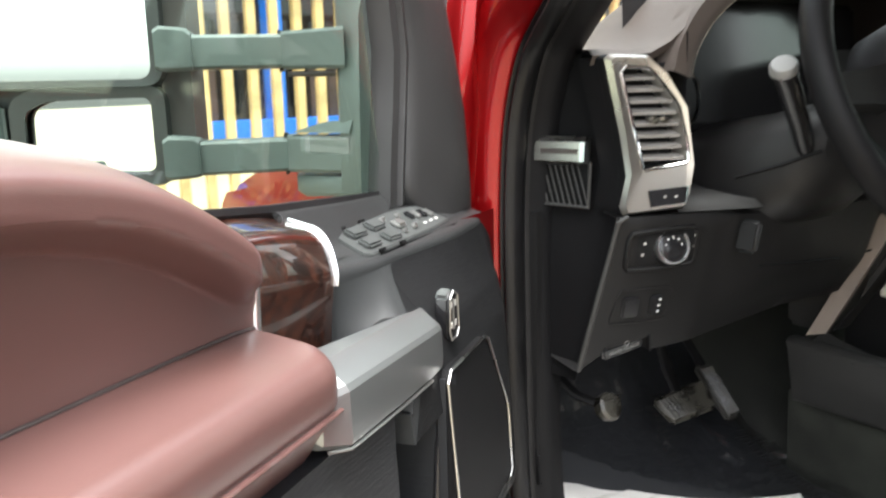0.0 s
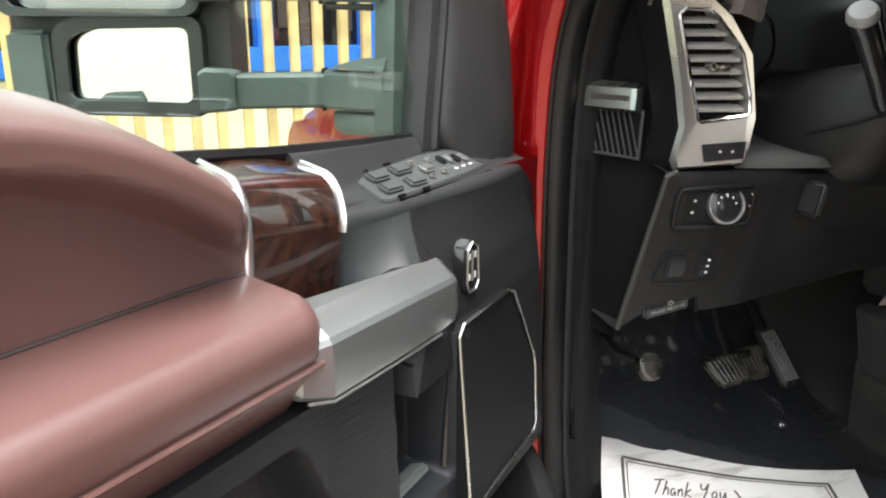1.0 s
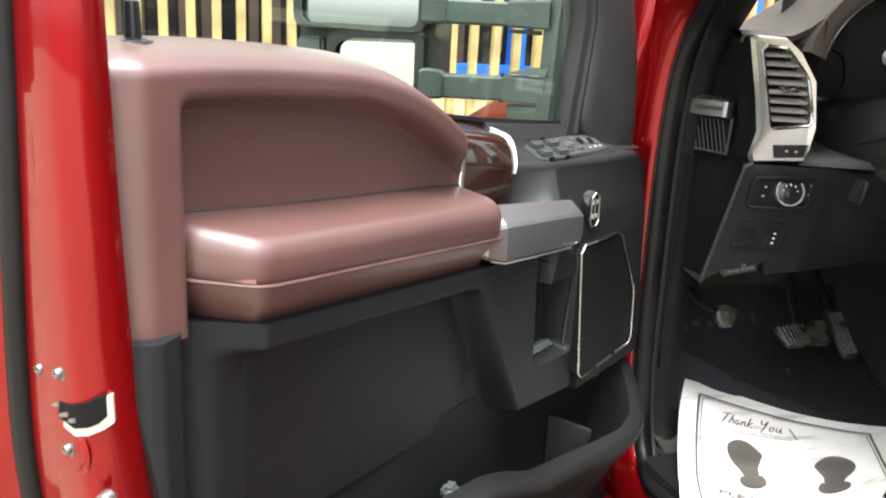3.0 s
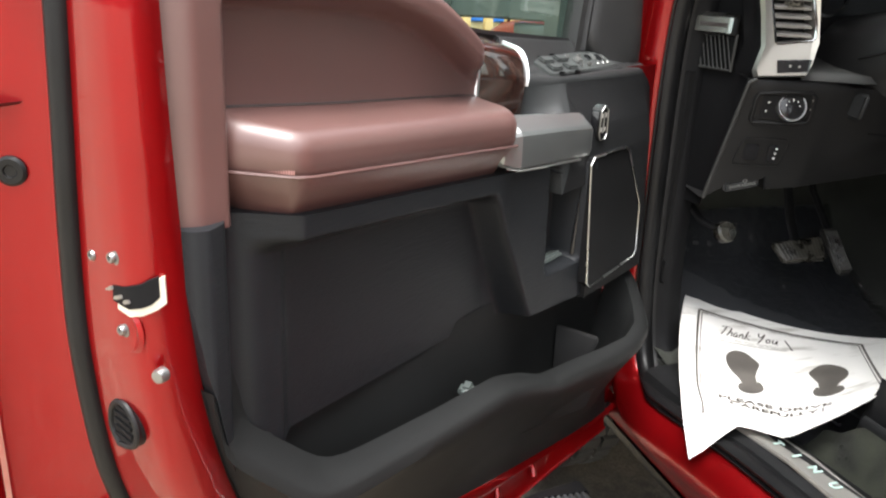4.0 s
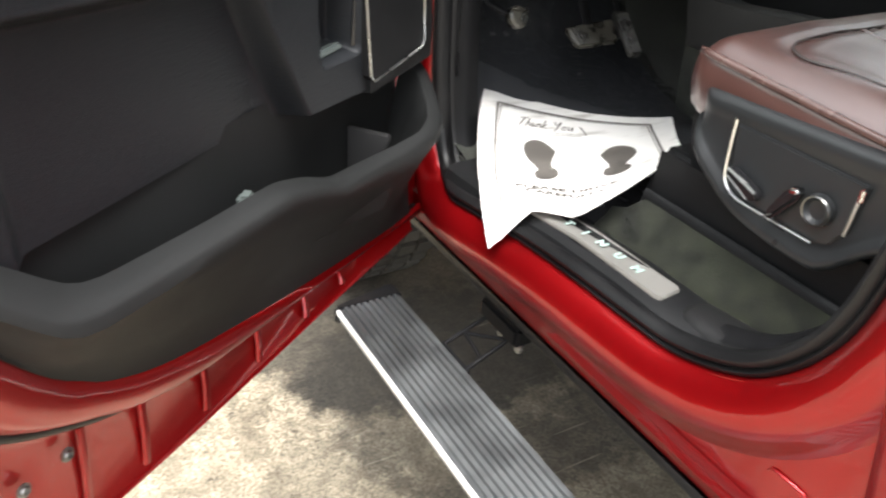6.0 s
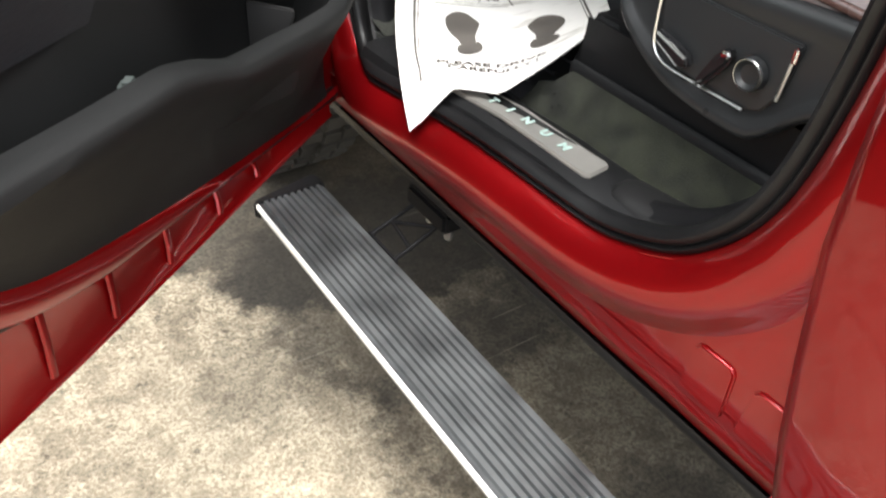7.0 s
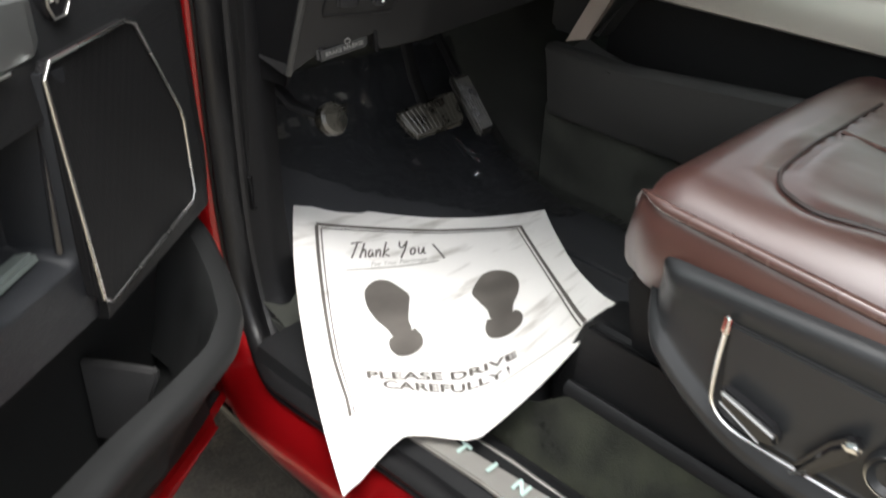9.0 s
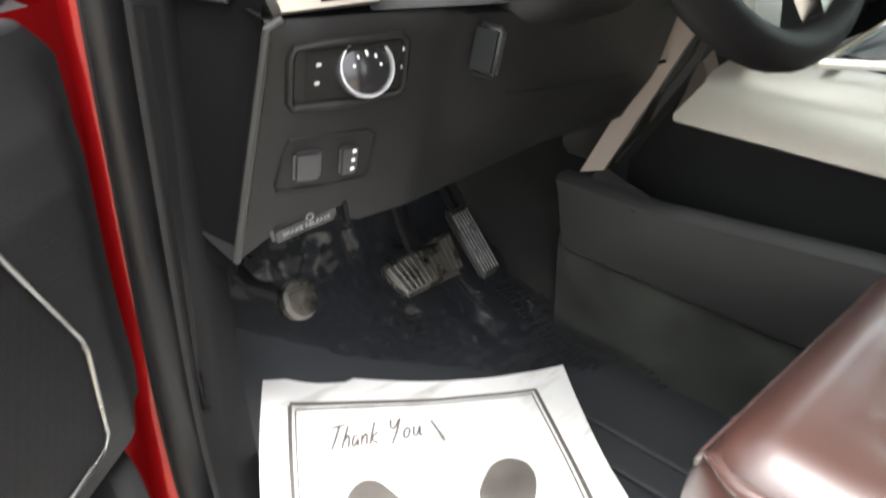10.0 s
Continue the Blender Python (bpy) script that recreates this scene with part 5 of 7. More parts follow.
# wheels
def truck_wheel(x, y, flip):
    def put(bm):
        bmesh.ops.transform(bm, matrix=pose(x, y, 0.47, 0, 0, 180 if flip else 0), verts=bm.verts)
        return bm
    ob = part("wheel", put(lathe([(0.23, -0.12), (0.30, -0.135), (0.38, -0.13), (0.415, -0.10), (0.42, 0.0), (0.415, 0.10), (0.38, 0.13), (0.30, 0.135), (0.23, 0.12)], (0, 0, 0), (1, 0, 0), 48, False)), TYRE, truck, "dusty black all-terrain tyre")
    tb = bmesh.new()
    for i in range(44):
        a = 2 * math.pi * i / 44
        for off, tw in ((-0.085, 14), (-0.03, -10), (0.03, 10), (0.085, -14)):
            box((off, 0.424 * math.cos(a + 0.05 * (off > 0)), 0.424 * math.sin(a + 0.05 * (off > 0))), (0.045, 0.038, 0.016), 0.0, turn=(math.degrees(a) - 90, 0, 0), bm=tb)
    tagged(part("tread_block", put(tb), TYRE, ob), kind="stuff")
    part("rim", put(lathe([(0.235, -0.11), (0.22, -0.09), (0.20, -0.02), (0.08, 0.0), (0.0, 0.0)], (0, 0, 0), (1, 0, 0), 32, False)), METAL, ob, "grey steel rim")


for wx, wy, fl in ((0.09, AX, False), (1.71, AX, True), (0.09, RAX, False), (1.71, RAX, True)):
    truck_wheel(wx, wy, fl)

# ---------------------------------------------------------------- running board
board = thing("running_board", "deployed ribbed aluminium power running board with black end cap", "running board")
Y0, Y1 = 1.205, -1.15
XO, XI, ZT = -0.250, -0.112, 0.450
prof = [(XO + 0.004, ZT - 0.030), (XO, ZT - 0.016), (XO + 0.004, ZT - 0.002)]
n_rib = 9
for i in range(n_rib):
    a = XO + 0.010 + (XI - XO - 0.014) * i / n_rib
    p = (XI - XO - 0.014) / n_rib
    prof += [(a + 0.12 * p, ZT - 0.004), (a + 0.26 * p, ZT + 0.0022), (a + 0.72 * p, ZT + 0.0022), (a + 0.86 * p, ZT - 0.004)]
prof += [(XI, ZT - 0.004), (XI + 0.004, ZT - 0.02), (XI, ZT - 0.034)]
ALU = surface("worn_dark_aluminium", (0.100, 0.106, 0.108), 0.42, metal=0.6, vary=0.22, scale=90, bump=0.15, grain=500, stain=0.15)
part("tread", loft([[(x, y, z) for x, z in prof] for y in (Y0 - 0.01, 0.8, 0.4, 0.0, -0.5, Y1)], True, True), ALU, board, "ribbed grey tread", sharp=30, smooth=False)
part("edge_trim", loft([[(XO - 0.001, y, ZT - 0.013), (XO - 0.0035, y, ZT - 0.010), (XO - 0.003, y, ZT - 0.003), (XO + 0.001, y, ZT + 0.0005), (XO + 0.003, y, ZT - 0.003)] for y in (Y0 - 0.01, 0.4, Y1)], True, True), CAP, board, "bright scuffed front edge")
cap_o = [(XO - 0.006, Y0 - 0.012), (XO - 0.004, Y0 + 0.004), (XO + 0.015, Y0 + 0.010), (XI - 0.01, Y0 + 0.034), (XI + 0.004, Y0 + 0.030), (XI + 0.006, Y0 - 0.012)]
part("end_cap", prism(cap_o, "z", ZT - 0.036, ZT + 0.001, 0.005, 3), BLACK, board, "black plastic end cap")
for yc in (0.975,):
    part("bracket", box((0.006, yc, 0.492), (0.045, 0.13, 0.045), 0.008), DARK, board, "dark folding step bracket")
    part("bracket_foot", box((-0.106, yc, 0.437), (0.010, 0.10, 0.016), 0.003), DARK, board)
    for a, b in (((-0.106, yc + 0.042, 0.440), (-0.004, yc + 0.050, 0.470)), ((-0.106, yc - 0.042, 0.440), (-0.004, yc - 0.030, 0.470)), ((-0.070, yc - 0.040, 0.448), (-0.058, yc + 0.044, 0.452)), ((-0.058, yc + 0.044, 0.452), (-0.010, yc - 0.028, 0.468))):
        part("linkage", tube([a, b], 0.0045, 8), DARK, board, "thin dark link arm")
    for dy in (0.005, -0.055):
        part("bolt", lathe([(0.010, 0), (0.010, 0.006), (0.006, 0.008), (0.0, 0.008)], (0.004, yc + dy, 0.462), (-1, 0, 0.3), 10), ZINC, board)

# ---------------------------------------------------------------- sill scuff plate
def dip(bm):
    """The sill falls away towards the kick panel."""
    for v in bm.verts:
        v.co.z -= 0.034 * smooth01((v.co.y - 0.74) / 0.36)
    return bm


sill = thing("sill_trim", "black sill trim with a brushed grey scuff plate", "sill trim")
part("base", dip(loft([[(-0.030, y, 0.746), (-0.024, y, 0.764), (-0.012, y, 0.771), (0.050, y, 0.774), (0.062, y, 0.766), (0.070, y, 0.735)] for y in (1.18, 1.0, 0.86, 0.7, 0.56, 0.47)])), BLACK, sill, "black plastic sill cover")
scuff = part("scuff_plate", dip(prism([(-0.010, 0.622), (-0.006, 0.612), (0.034, 0.616), (0.040, 0.626), (0.040, 0.80), (0.040, 1.06), (-0.010, 1.06), (-0.010, 0.80)], "z", 0.770, 0.7775, 0.002)), GREY_PLATE, sill, "brushed grey metal scuff plate")
cap_rows = []
for y, z, r in ((0.588, 0.768, 0.2), (0.582, 0.777, 0.6), (0.570, 0.780, 0.85), (0.54, 0.781, 0.95), (0.49, 0.786, 1.0), (0.44, 0.801, 1.0), (0.40, 0.828, 1.0), (0.37, 0.858, 1.0)):
    cap_rows.append([(0.026 + 0.042 * r * math.copysign(abs(math.cos(a)) ** 0.7, math.cos(a)), y, z - 0.030 + 0.030 * abs(math.sin(a)) ** 0.7) for a in (math.pi * k / 14 for k in range(15))])
part("rear_cap", loft(cap_rows), BLACK_CABIN, sill, "moulded rear end of the sill cover", sharp=85)


def letters(text, size, m, material, name, parent, label, bold=0.0, shear=0.0, spacing=1.0):
    cu = bpy.data.curves.new(name, "FONT")
    cu.body, cu.size, cu.extrude, cu.offset, cu.shear, cu.space_character = text, size, 0.0004, bold, shear, spacing
    cu.align_x = "CENTER"
    tmp = bpy.data.objects.new("tmp", cu)
    me = bpy.data.meshes.new_from_object(tmp)
    bpy.data.objects.remove(tmp)
    bm = bmesh.new()
    bm.from_mesh(me)
    bpy.data.meshes.remove(me)
    bmesh.ops.transform(bm, matrix=m, verts=bm.verts)
    return part(name, bm, material, parent, label)


LETTER = surface("pale_green_letter", (0.42, 0.56, 0.52), 0.3, metal=0.2, vary=0.05, bump=0)
for ch, y in (("P", 1.013), ("L", 0.972), ("A", 0.931), ("T", 0.848), ("I", 0.806), ("N", 0.766), ("U", 0.725), ("M", 0.684)):
    letters(ch, 0.022, Matrix.Translation((0.0055, y, 0.7782 - 0.034 * smooth01((y - 0.74) / 0.36))) @ Matrix.Rotation(radians(-90), 4, "Z"), LETTER, "letter", scuff, "pale metallic letter", 0.0008)

# ---------------------------------------------------------------- floor coverings
floor_mat = thing("floor_mat", "black rubber floor mat under clear plastic film", "floor mat")
TOE = [(0.80, 0.741), (1.17, 0.737), (1.30, 0.772), (1.42, 0.853), (1.50, 0.97)]
fm = [[(x, y, lerp(y, TOE) + 0.002 * math.sin(60 * x)) for x in [0.085 + 0.520 * i / 16 for i in range(17)]] for y in (0.84, 0.95, 1.06, 1.17, 1.22, 1.28, 1.34, 1.40, 1.44, 1.49)]
part("mat", thicken(loft(fm), 0.008), MAT_RUBBER, floor_mat, "black ribbed rubber mat")
for i in range(7):
    part("groove", tube([(0.13 + 0.055 * i, 0.90, 0.7505), (0.13 + 0.055 * i, 1.18, 0.7505)], 0.004, 5), MAT_RUBBER, floor_mat)
def film_z(x, y):
    fold = 0.022 * math.exp(-((x - 0.572) / 0.010) ** 2 - ((y - 1.262) / 0.030) ** 2) + 0.010 * math.exp(-((x - 0.50) / 0.012) ** 2 - ((y - 1.30) / 0.05) ** 2)
    fine = 0.0065 * noise.noise(Vector((x * 45, y * 45, 2))) + 0.007 * abs(noise.noise(Vector((x * 30, y * 70, 5))))
    return lerp(y, TOE) + 0.024 + 0.006 * noise.noise(Vector((x * 11, y * 11, 0))) + fine + fold


film = []
for j in range(61):
    row = []
    for i in range(61):
        x = 0.10 + 0.515 * i / 60 - 0.006 * noise.noise(Vector((j * 0.4, 3.0, 0))) * (i == 60)
        y0 = min(1.42, max(1.0, 1.385 - 0.753 * (x - 0.174)))
        y = y0 + (1.475 - y0) * j / 60
        row.append((x, y, film_z(x, y)))
    film.append(row)
film_ob = part("plastic_film", loft(film), FILM, floor_mat, "crumpled clear protective film")
# rows of unreadable dark print on the film
for (xa, ya), (xb, yb), m in (((0.425, 1.400), (0.385, 1.290), 11), ((0.445, 1.412), (0.570, 1.392), 13), ((0.585, 1.310), (0.548, 1.100), 20), ((0.566, 1.300), (0.530, 1.110), 18), ((0.150, 1.440), (0.215, 1.452), 6), ((0.590, 1.060), (0.575, 1.010), 5)):
    for i in range(m):
        f = i / (m - 1)
        x, y = xa + (xb - xa) * f, ya + (yb - ya) * f
        ang = math.degrees(math.atan2(yb - ya, xb - xa))
        part("print_bar", box((x, y, film_z(x, y) + 0.001), (0.0045, 0.016, 0.0012), 0.0, turn=(0, 0, ang)), SAIL, film_ob)

# ---------------------------------------------------------------- paper mat
paper = thing("paper_floor_mat", "white printed paper floor mat with shoe prints hanging over the sill", "paper mat")
PG = [[(0.174, 1.368, 0.813), (0.335, 1.240, 0.772), (0.498, 1.124, 0.779)],
      [(0.022, 1.150, 0.778), (0.190, 1.050, 0.762), (0.360, 0.965, 0.806)],
      [(-0.084, 0.931, 0.700), (0.008, 0.838, 0.784), (0.216, 0.814, 0.887)]]


def on_paper(s, v, up=0.0):
    a = (2 * (s - 0.5) * (s - 1), -4 * s * (s - 1), 2 * s * (s - 0.5))
    b = (2 * (v - 0.5) * (v - 1), -4 * v * (v - 1), 2 * v * (v - 0.5))
    p = Vector((0, 0, 0))
    for i in range(3):
        for j in range(3):
            p += a[j] * b[i] * Vector(PG[i][j])
    k = 0.790 - 0.034 * smooth01((p.y - 0.74) / 0.36)
    rest = k if p.x > -0.026 else k - 1.3 * (-0.026 - p.x)
    p.z = max(p.z, rest)
    p.z += 0.0015 * noise.noise(Vector((s * 5, v * 5, 1))) + up
    return p


def sheet(uv, n_up, name, mat, label=""):
    """A flat print of (s, v) outline points laid on the paper."""
    bm = bmesh.new()
    f = bm.faces.new([bm.verts.new((s, v, 0)) for s, v in uv])
    bmesh.ops.triangulate(bm, faces=[f])
    bmesh.ops.subdivide_edges(bm, edges=bm.edges[:], cuts=2, use_grid_fill=True)
    for q in bm.verts:
        q.co = on_paper(q.co.x, q.co.y, n_up)
    return part(name, bm, mat, paper_sheet, label)


def foot_of_sheet(s):
    return 1.0 - 0.062 * math.sin(math.pi * min(1.0, s / 0.55)) ** 1.0


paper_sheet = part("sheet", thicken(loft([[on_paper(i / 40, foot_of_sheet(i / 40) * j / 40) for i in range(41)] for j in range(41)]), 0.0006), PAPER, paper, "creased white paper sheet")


def line_on(pts, width, mat, name, label=""):
    """A printed stroke through (s, v) points."""
    bm = bmesh.new()
    dense = spline([(s, v, 0) for s, v in pts], 6)
    prev = None
    for i, p in enumerate(dense):
        d = (dense[min(i + 1, len(dense) - 1)] - dense[max(i - 1, 0)]).normalized()
        n = Vector((-d.y, d.x, 0)) * width * 0.5
        a, b = bm.verts.new(on_paper(p.x + n.x, p.y + n.y, 0.0013)), bm.verts.new(on_paper(p.x - n.x, p.y - n.y, 0.0013))
        if prev:
            bm.faces.new((*prev, b, a))
        prev = (a, b)
    return part(name, bm, mat, paper_sheet, label)


for off, wd, mat in ((0.0, 0.012, INK), (0.016, 0.005, INK)):
    line_on([(0.080 + off, 0.130 + off), (0.083 + off, 0.35), (0.088 + off, 0.60), (0.104 + off, 0.84)], wd, mat, "printed_border", "double printed border line")
    line_on([(0.080 + off, 0.125 + off), (0.28, 0.098 + off), (0.47, 0.086 + off), (0.68, 0.084 + off), (0.875 - off, 0.096 + off)], wd, mat, "printed_border")
    line_on([(0.875 - off, 0.094 + off), (0.898 - off, 0.33), (0.914 - off, 0.57), (0.918 - off, 0.93)], wd, mat, "printed_border")


def footprint(c, turn, sc, mirror_x):
    """A shoe sole and its heel as two prints."""
    def place(pts):
        out = []
        for x, y in pts:
            x *= mirror_x
            a = radians(turn)
            out.append((c[0] + sc * 1.08 * (x * math.cos(a) - y * math.sin(a)), c[1] + sc * (x * math.sin(a) + y * math.cos(a))))
        return out
    sole = [(-0.40, -0.62), (-0.20, -0.92), (0.10, -1.0), (0.42, -0.80), (0.55, -0.42), (0.50, 0.0), (0.34, 0.38), (0.28, 0.62), (0.0, 0.66), (-0.18, 0.60), (-0.22, 0.30), (-0.40, -0.10), (-0.50, -0.35)]
    heel = [(-0.26, 0.60), (0.02, 0.66), (0.36, 0.62), (0.48, 0.88), (0.40, 1.16), (0.10, 1.28), (-0.22, 1.16), (-0.32, 0.88)]
    for pts, nm in ((sole, "printed_sole"), (heel, "printed_heel")):
        sheet([(p.x, p.y) for p in spline([(a, b, 0) for a, b in place(pts + pts[:1])], 3)[:-1]], 0.0014, nm, INK, "dark printed shoe sole")


footprint((0.322, 0.490), -15, 0.140, -1)
footprint((0.690, 0.515), 4, 0.158, 1)


def words(text, s0, s1, v0, v1, height, name, bold, shear, mat):
    cu = bpy.data.curves.new(name, "FONT")
    cu.body, cu.size, cu.shear, cu.offset = text, 1.0, shear, bold
    tmp = bpy.data.objects.new("tmp", cu)
    me = bpy.data.meshes.new_from_object(tmp)
    bpy.data.objects.remove(tmp)
    bm = bmesh.new()
    bm.from_mesh(me)
    bpy.data.meshes.remove(me)
    xs = [v.co.x for v in bm.verts]
    lo, hi = min(xs), max(xs)
    for v in bm.verts:
        f = (v.co.x - lo) / (hi - lo)
        v.co = on_paper(s0 + (s1 - s0) * f, v0 + (v1 - v0) * f - height * v.co.y, 0.0014)
    return part(name, bm, mat, paper_sheet, "printed words")


def pen(strokes, s0, s1, v0, v1, tall):
    """Brush-script writing: each stroke runs through (along, height) points of the line of text."""
    for st in strokes:
        pts = []
        for x, h in st:
            x += 0.045 * h
            pts.append((s0 + (s1 - s0) * x, v0 + (v1 - v0) * x - tall * h))
        line_on(pts, 0.0062, INK, "printed_greeting", "thin brush-script printed greeting")


pen([[(0.00, 0.90), (0.06, 0.97), (0.13, 1.00)], [(0.075, 0.96), (0.055, 0.45), (0.03, 0.0)]], 0.185, 0.490, 0.268, 0.215, 0.078)
pen([[(0.125, 0.0), (0.145, 0.5), (0.160, 0.95)], [(0.138, 0.28), (0.170, 0.52), (0.187, 0.38), (0.190, 0.02)]], 0.185, 0.490, 0.268, 0.215, 0.078)
pen([[(0.275, 0.42), (0.240, 0.48), (0.222, 0.22), (0.242, 0.02), (0.275, 0.30), (0.280, 0.02)]], 0.185, 0.490, 0.268, 0.215, 0.078)
pen([[(0.312, 0.48), (0.315, 0.02)], [(0.318, 0.28), (0.348, 0.50), (0.362, 0.36), (0.366, 0.02)]], 0.185, 0.490, 0.268, 0.215, 0.078)
pen([[(0.400, 0.0), (0.412, 0.50), (0.425, 0.98)], [(0.468, 0.52), (0.412, 0.26), (0.450, 0.10), (0.480, 0.0)]], 0.185, 0.490, 0.268, 0.215, 0.078)
pen([[(0.590, 0.98), (0.598, 0.62), (0.640, 0.58), (0.688, 0.98)], [(0.688, 0.98), (0.665, 0.40), (0.625, -0.15)]], 0.185, 0.490, 0.268, 0.215, 0.078)
pen([[(0.775, 0.48), (0.740, 0.30), (0.752, 0.03), (0.790, 0.10), (0.798, 0.36), (0.772, 0.48)]], 0.185, 0.490, 0.268, 0.215, 0.078)
pen([[(0.842, 0.48), (0.845, 0.10), (0.878, 0.06), (0.908, 0.46)], [(0.908, 0.46), (0.912, 0.04), (0.94, 0.04)]], 0.185, 0.490, 0.268, 0.215, 0.078)
line_on([(0.170, 0.322), (0.30, 0.300), (0.42, 0.280), (0.515, 0.262)], 0.006, INK_GREY, "printed_underline")
line_on([(0.505, 0.165), (0.522, 0.205), (0.538, 0.250)], 0.008, INK, "printed_stroke")
words("PLEASE DRIVE", 0.190, 0.705, 0.732, 0.834, 0.040, "printed_request", 0.028, 0.0, INK)
words("For Your Patronage", 0.26, 0.47, 0.298, 0.258, 0.032, "printed_small_words", 0.0, 0.3, INK_GREY)
line_on([(0.104, 0.845), (0.13, 0.872), (0.30, 0.865), (0.55, 0.885), (0.75, 0.90), (0.90, 0.935)], 0.008, INK_GREY, "printed_border")
words("CAREFULLY", 0.240, 0.655, 0.776, 0.876, 0.040, "printed_request", 0.028, 0.0, INK)
line_on([(0.668, 0.846), (0.668, 0.866)], 0.009, INK, "printed_request")
line_on([(0.668, 0.872), (0.668, 0.879)], 0.009, INK, "printed_request")

# ---------------------------------------------------------------- dashboard
dash = thing("dashboard", "black soft-touch dashboard with a satin silver vent bezel", "dashboard")


def knee(x, z):
    return 1.134 - 0.33 * (min(x, 0.21) - 0.083) - 0.10 * max(0.0, min(x, 0.5) - 0.21) - 0.25 * (z - 1.293)


cols = []
for i in range(61):
    x = 0.055 + 0.472 * i / 60
    zb = lerp(x, [(0.055, 1.074), (0.082, 1.096), (0.150, 1.119), (0.1545, 1.099), (0.165, 1.097), (0.39, 1.132), (0.63, 1.135)])
    left = 0.014 * max(0.0, 1 - (x - 0.055) / 0.05)
    col = [(x, knee(x, zb) + 0.10, zb + 0.015), (x, knee(x, zb) + 0.012, zb), (x, knee(x, zb + 0.004), zb + 0.004)]
    bulge = 0.022 * smooth01((x - 0.205) / 0.11) * smooth01((0.60 - x) / 0.08)
    for j in range(1, 13):
        z = zb + 0.004 + (1.292 - zb) * j / 12
        f = j / 12
        col.append((x + left * f, knee(x, z) - bulge * smooth01((z - 1.13) / 0.08), z))
    col += [(x + left, knee(x, 1.30) + 0.004, 1.303), (x + left, knee(x, 1.30) + 0.03, 1.308)]
    cols.append(col)
part("knee_panel", loft(cols), BLACK_CABIN, dash, "black lower dash panel", sharp=50)
part("panel_edge", tube([(0.0555, knee(0.055, 1.076) + 0.003, 1.076), (0.0600, knee(0.060, 1.15) + 0.003, 1.15), (0.0665, knee(0.066, 1.25) + 0.003, 1.25), (0.0690, knee(0.069, 1.295) + 0.003, 1.297), (0.079, knee(0.079, 1.305) + 0.002, 1.305)], 0.004, 8), BLACK_CONSOLE, dash, "rounded edge of the lower dash panel")
end_rows = []
for z, x0, y0 in ((1.055, 0.053, 1.205), (1.15, 0.059, 1.178), (1.24, 0.064, 1.158), (1.300, 0.068, 1.146), (1.36, 0.078, 1.152), (1.43, 0.068, 1.160), (1.508, 0.053, 1.172), (1.518, 0.050, 1.195)):
    bump = 0.022 * math.exp(-((z - 1.36) / 0.10) ** 2)
    end_rows.append([(x0, y0, z), (x0 + 0.007, y0 + 0.008, z), (0.5 * (x0 + 0.009) + 0.5 * (0.064 + bump), 0.5 * y0 + 0.612, z), (0.064 + bump, 1.216, z), (0.055 + 0.3 * bump, 1.275, z), (0.046, 1.315, z), (0.046, 1.36, z)])
part("end_panel", loft(end_rows), BLACK_SOFT, dash, "black dash end panel", sharp=60)


# side air outlet with a silver flap
def end_at(f, z, out=0.0):
    return Vector((0.098 - 0.053 * f - 0.938 * out, 1.147 + 0.143 * f - 0.347 * out, z))


part("flap", loft([[end_at(f, 1.402, 0.002), end_at(f, 1.407, 0.012), end_at(f, 1.400, 0.022), end_at(f, 1.374, 0.024), end_at(f, 1.368, 0.004)] for f in (0.395, 0.415, 0.87, 0.89)], True, True), SILVER_BRIGHT, dash, "satin silver flap", sharp=30)
part("flap_end", loft([[end_at(f, 1.400, 0.010), end_at(f, 1.400, 0.0225), end_at(f, 1.374, 0.0245), end_at(f, 1.370, 0.010)] for f in (0.388, 0.435)], True, True), CHROME_SOFT, dash, "bright end of the flap", sharp=30)
part("outlet_back", loft([[end_at(f, 1.368, 0.002), end_at(f, 1.308, 0.002)] for f in (0.38, 0.91)]), DARK, dash)
part("outlet_frame", tube([end_at(f, z, 0.005) for f, z in ((0.385, 1.372), (0.400, 1.309), (0.90, 1.311), (0.895, 1.372))], 0.0028, 6), BLACK_CONSOLE, dash)
for i in range(8):
    f = 0.455 + 0.058 * i
    part("outlet_slat", tube([end_at(f + 0.055, 1.368, 0.006), end_at(f - 0.050, 1.312, 0.006)], 0.0012, 5), BLACK_CONSOLE, dash)
for i in range(15):
    f = 0.465 + 0.025 * i
    part("flap_bar", tube([end_at(f, 1.384, 0.0245), end_at(f, 1.391, 0.0242)], 0.0011, 4), BROWNED, dash)


def bez(x, z, out=0.0):
    return Vector((x, 1.140 - 0.45 * (x - 0.077) + 0.05 * (z - 1.307) - out, z))


OUTER = [(0.074, 1.306), (0.150, 1.312), (0.157, 1.330), (0.163, 1.368), (0.154, 1.445), (0.127, 1.490), (0.104, 1.511), (0.060, 1.513), (0.054, 1.508), (0.072, 1.410), (0.079, 1.358), (0.070, 1.318)]
INNER = [(0.099, 1.364), (0.150, 1.372), (0.1535, 1.377), (0.152, 1.398), (0.142, 1.445), (0.136, 1.456), (0.112, 1.488), (0.104, 1.495), (0.078, 1.497), (0.071, 1.489), (0.084, 1.425), (0.096, 1.368)]
bzm = bmesh.new()
ov = [bzm.verts.new(bez(*p, 0.002)) for p in OUTER]
oc = [bzm.verts.new(bez(p[0] * 0.93 + 0.07 * 0.115, p[1] * 0.965 + 0.035 * 1.42, 0.009)) for p in OUTER]
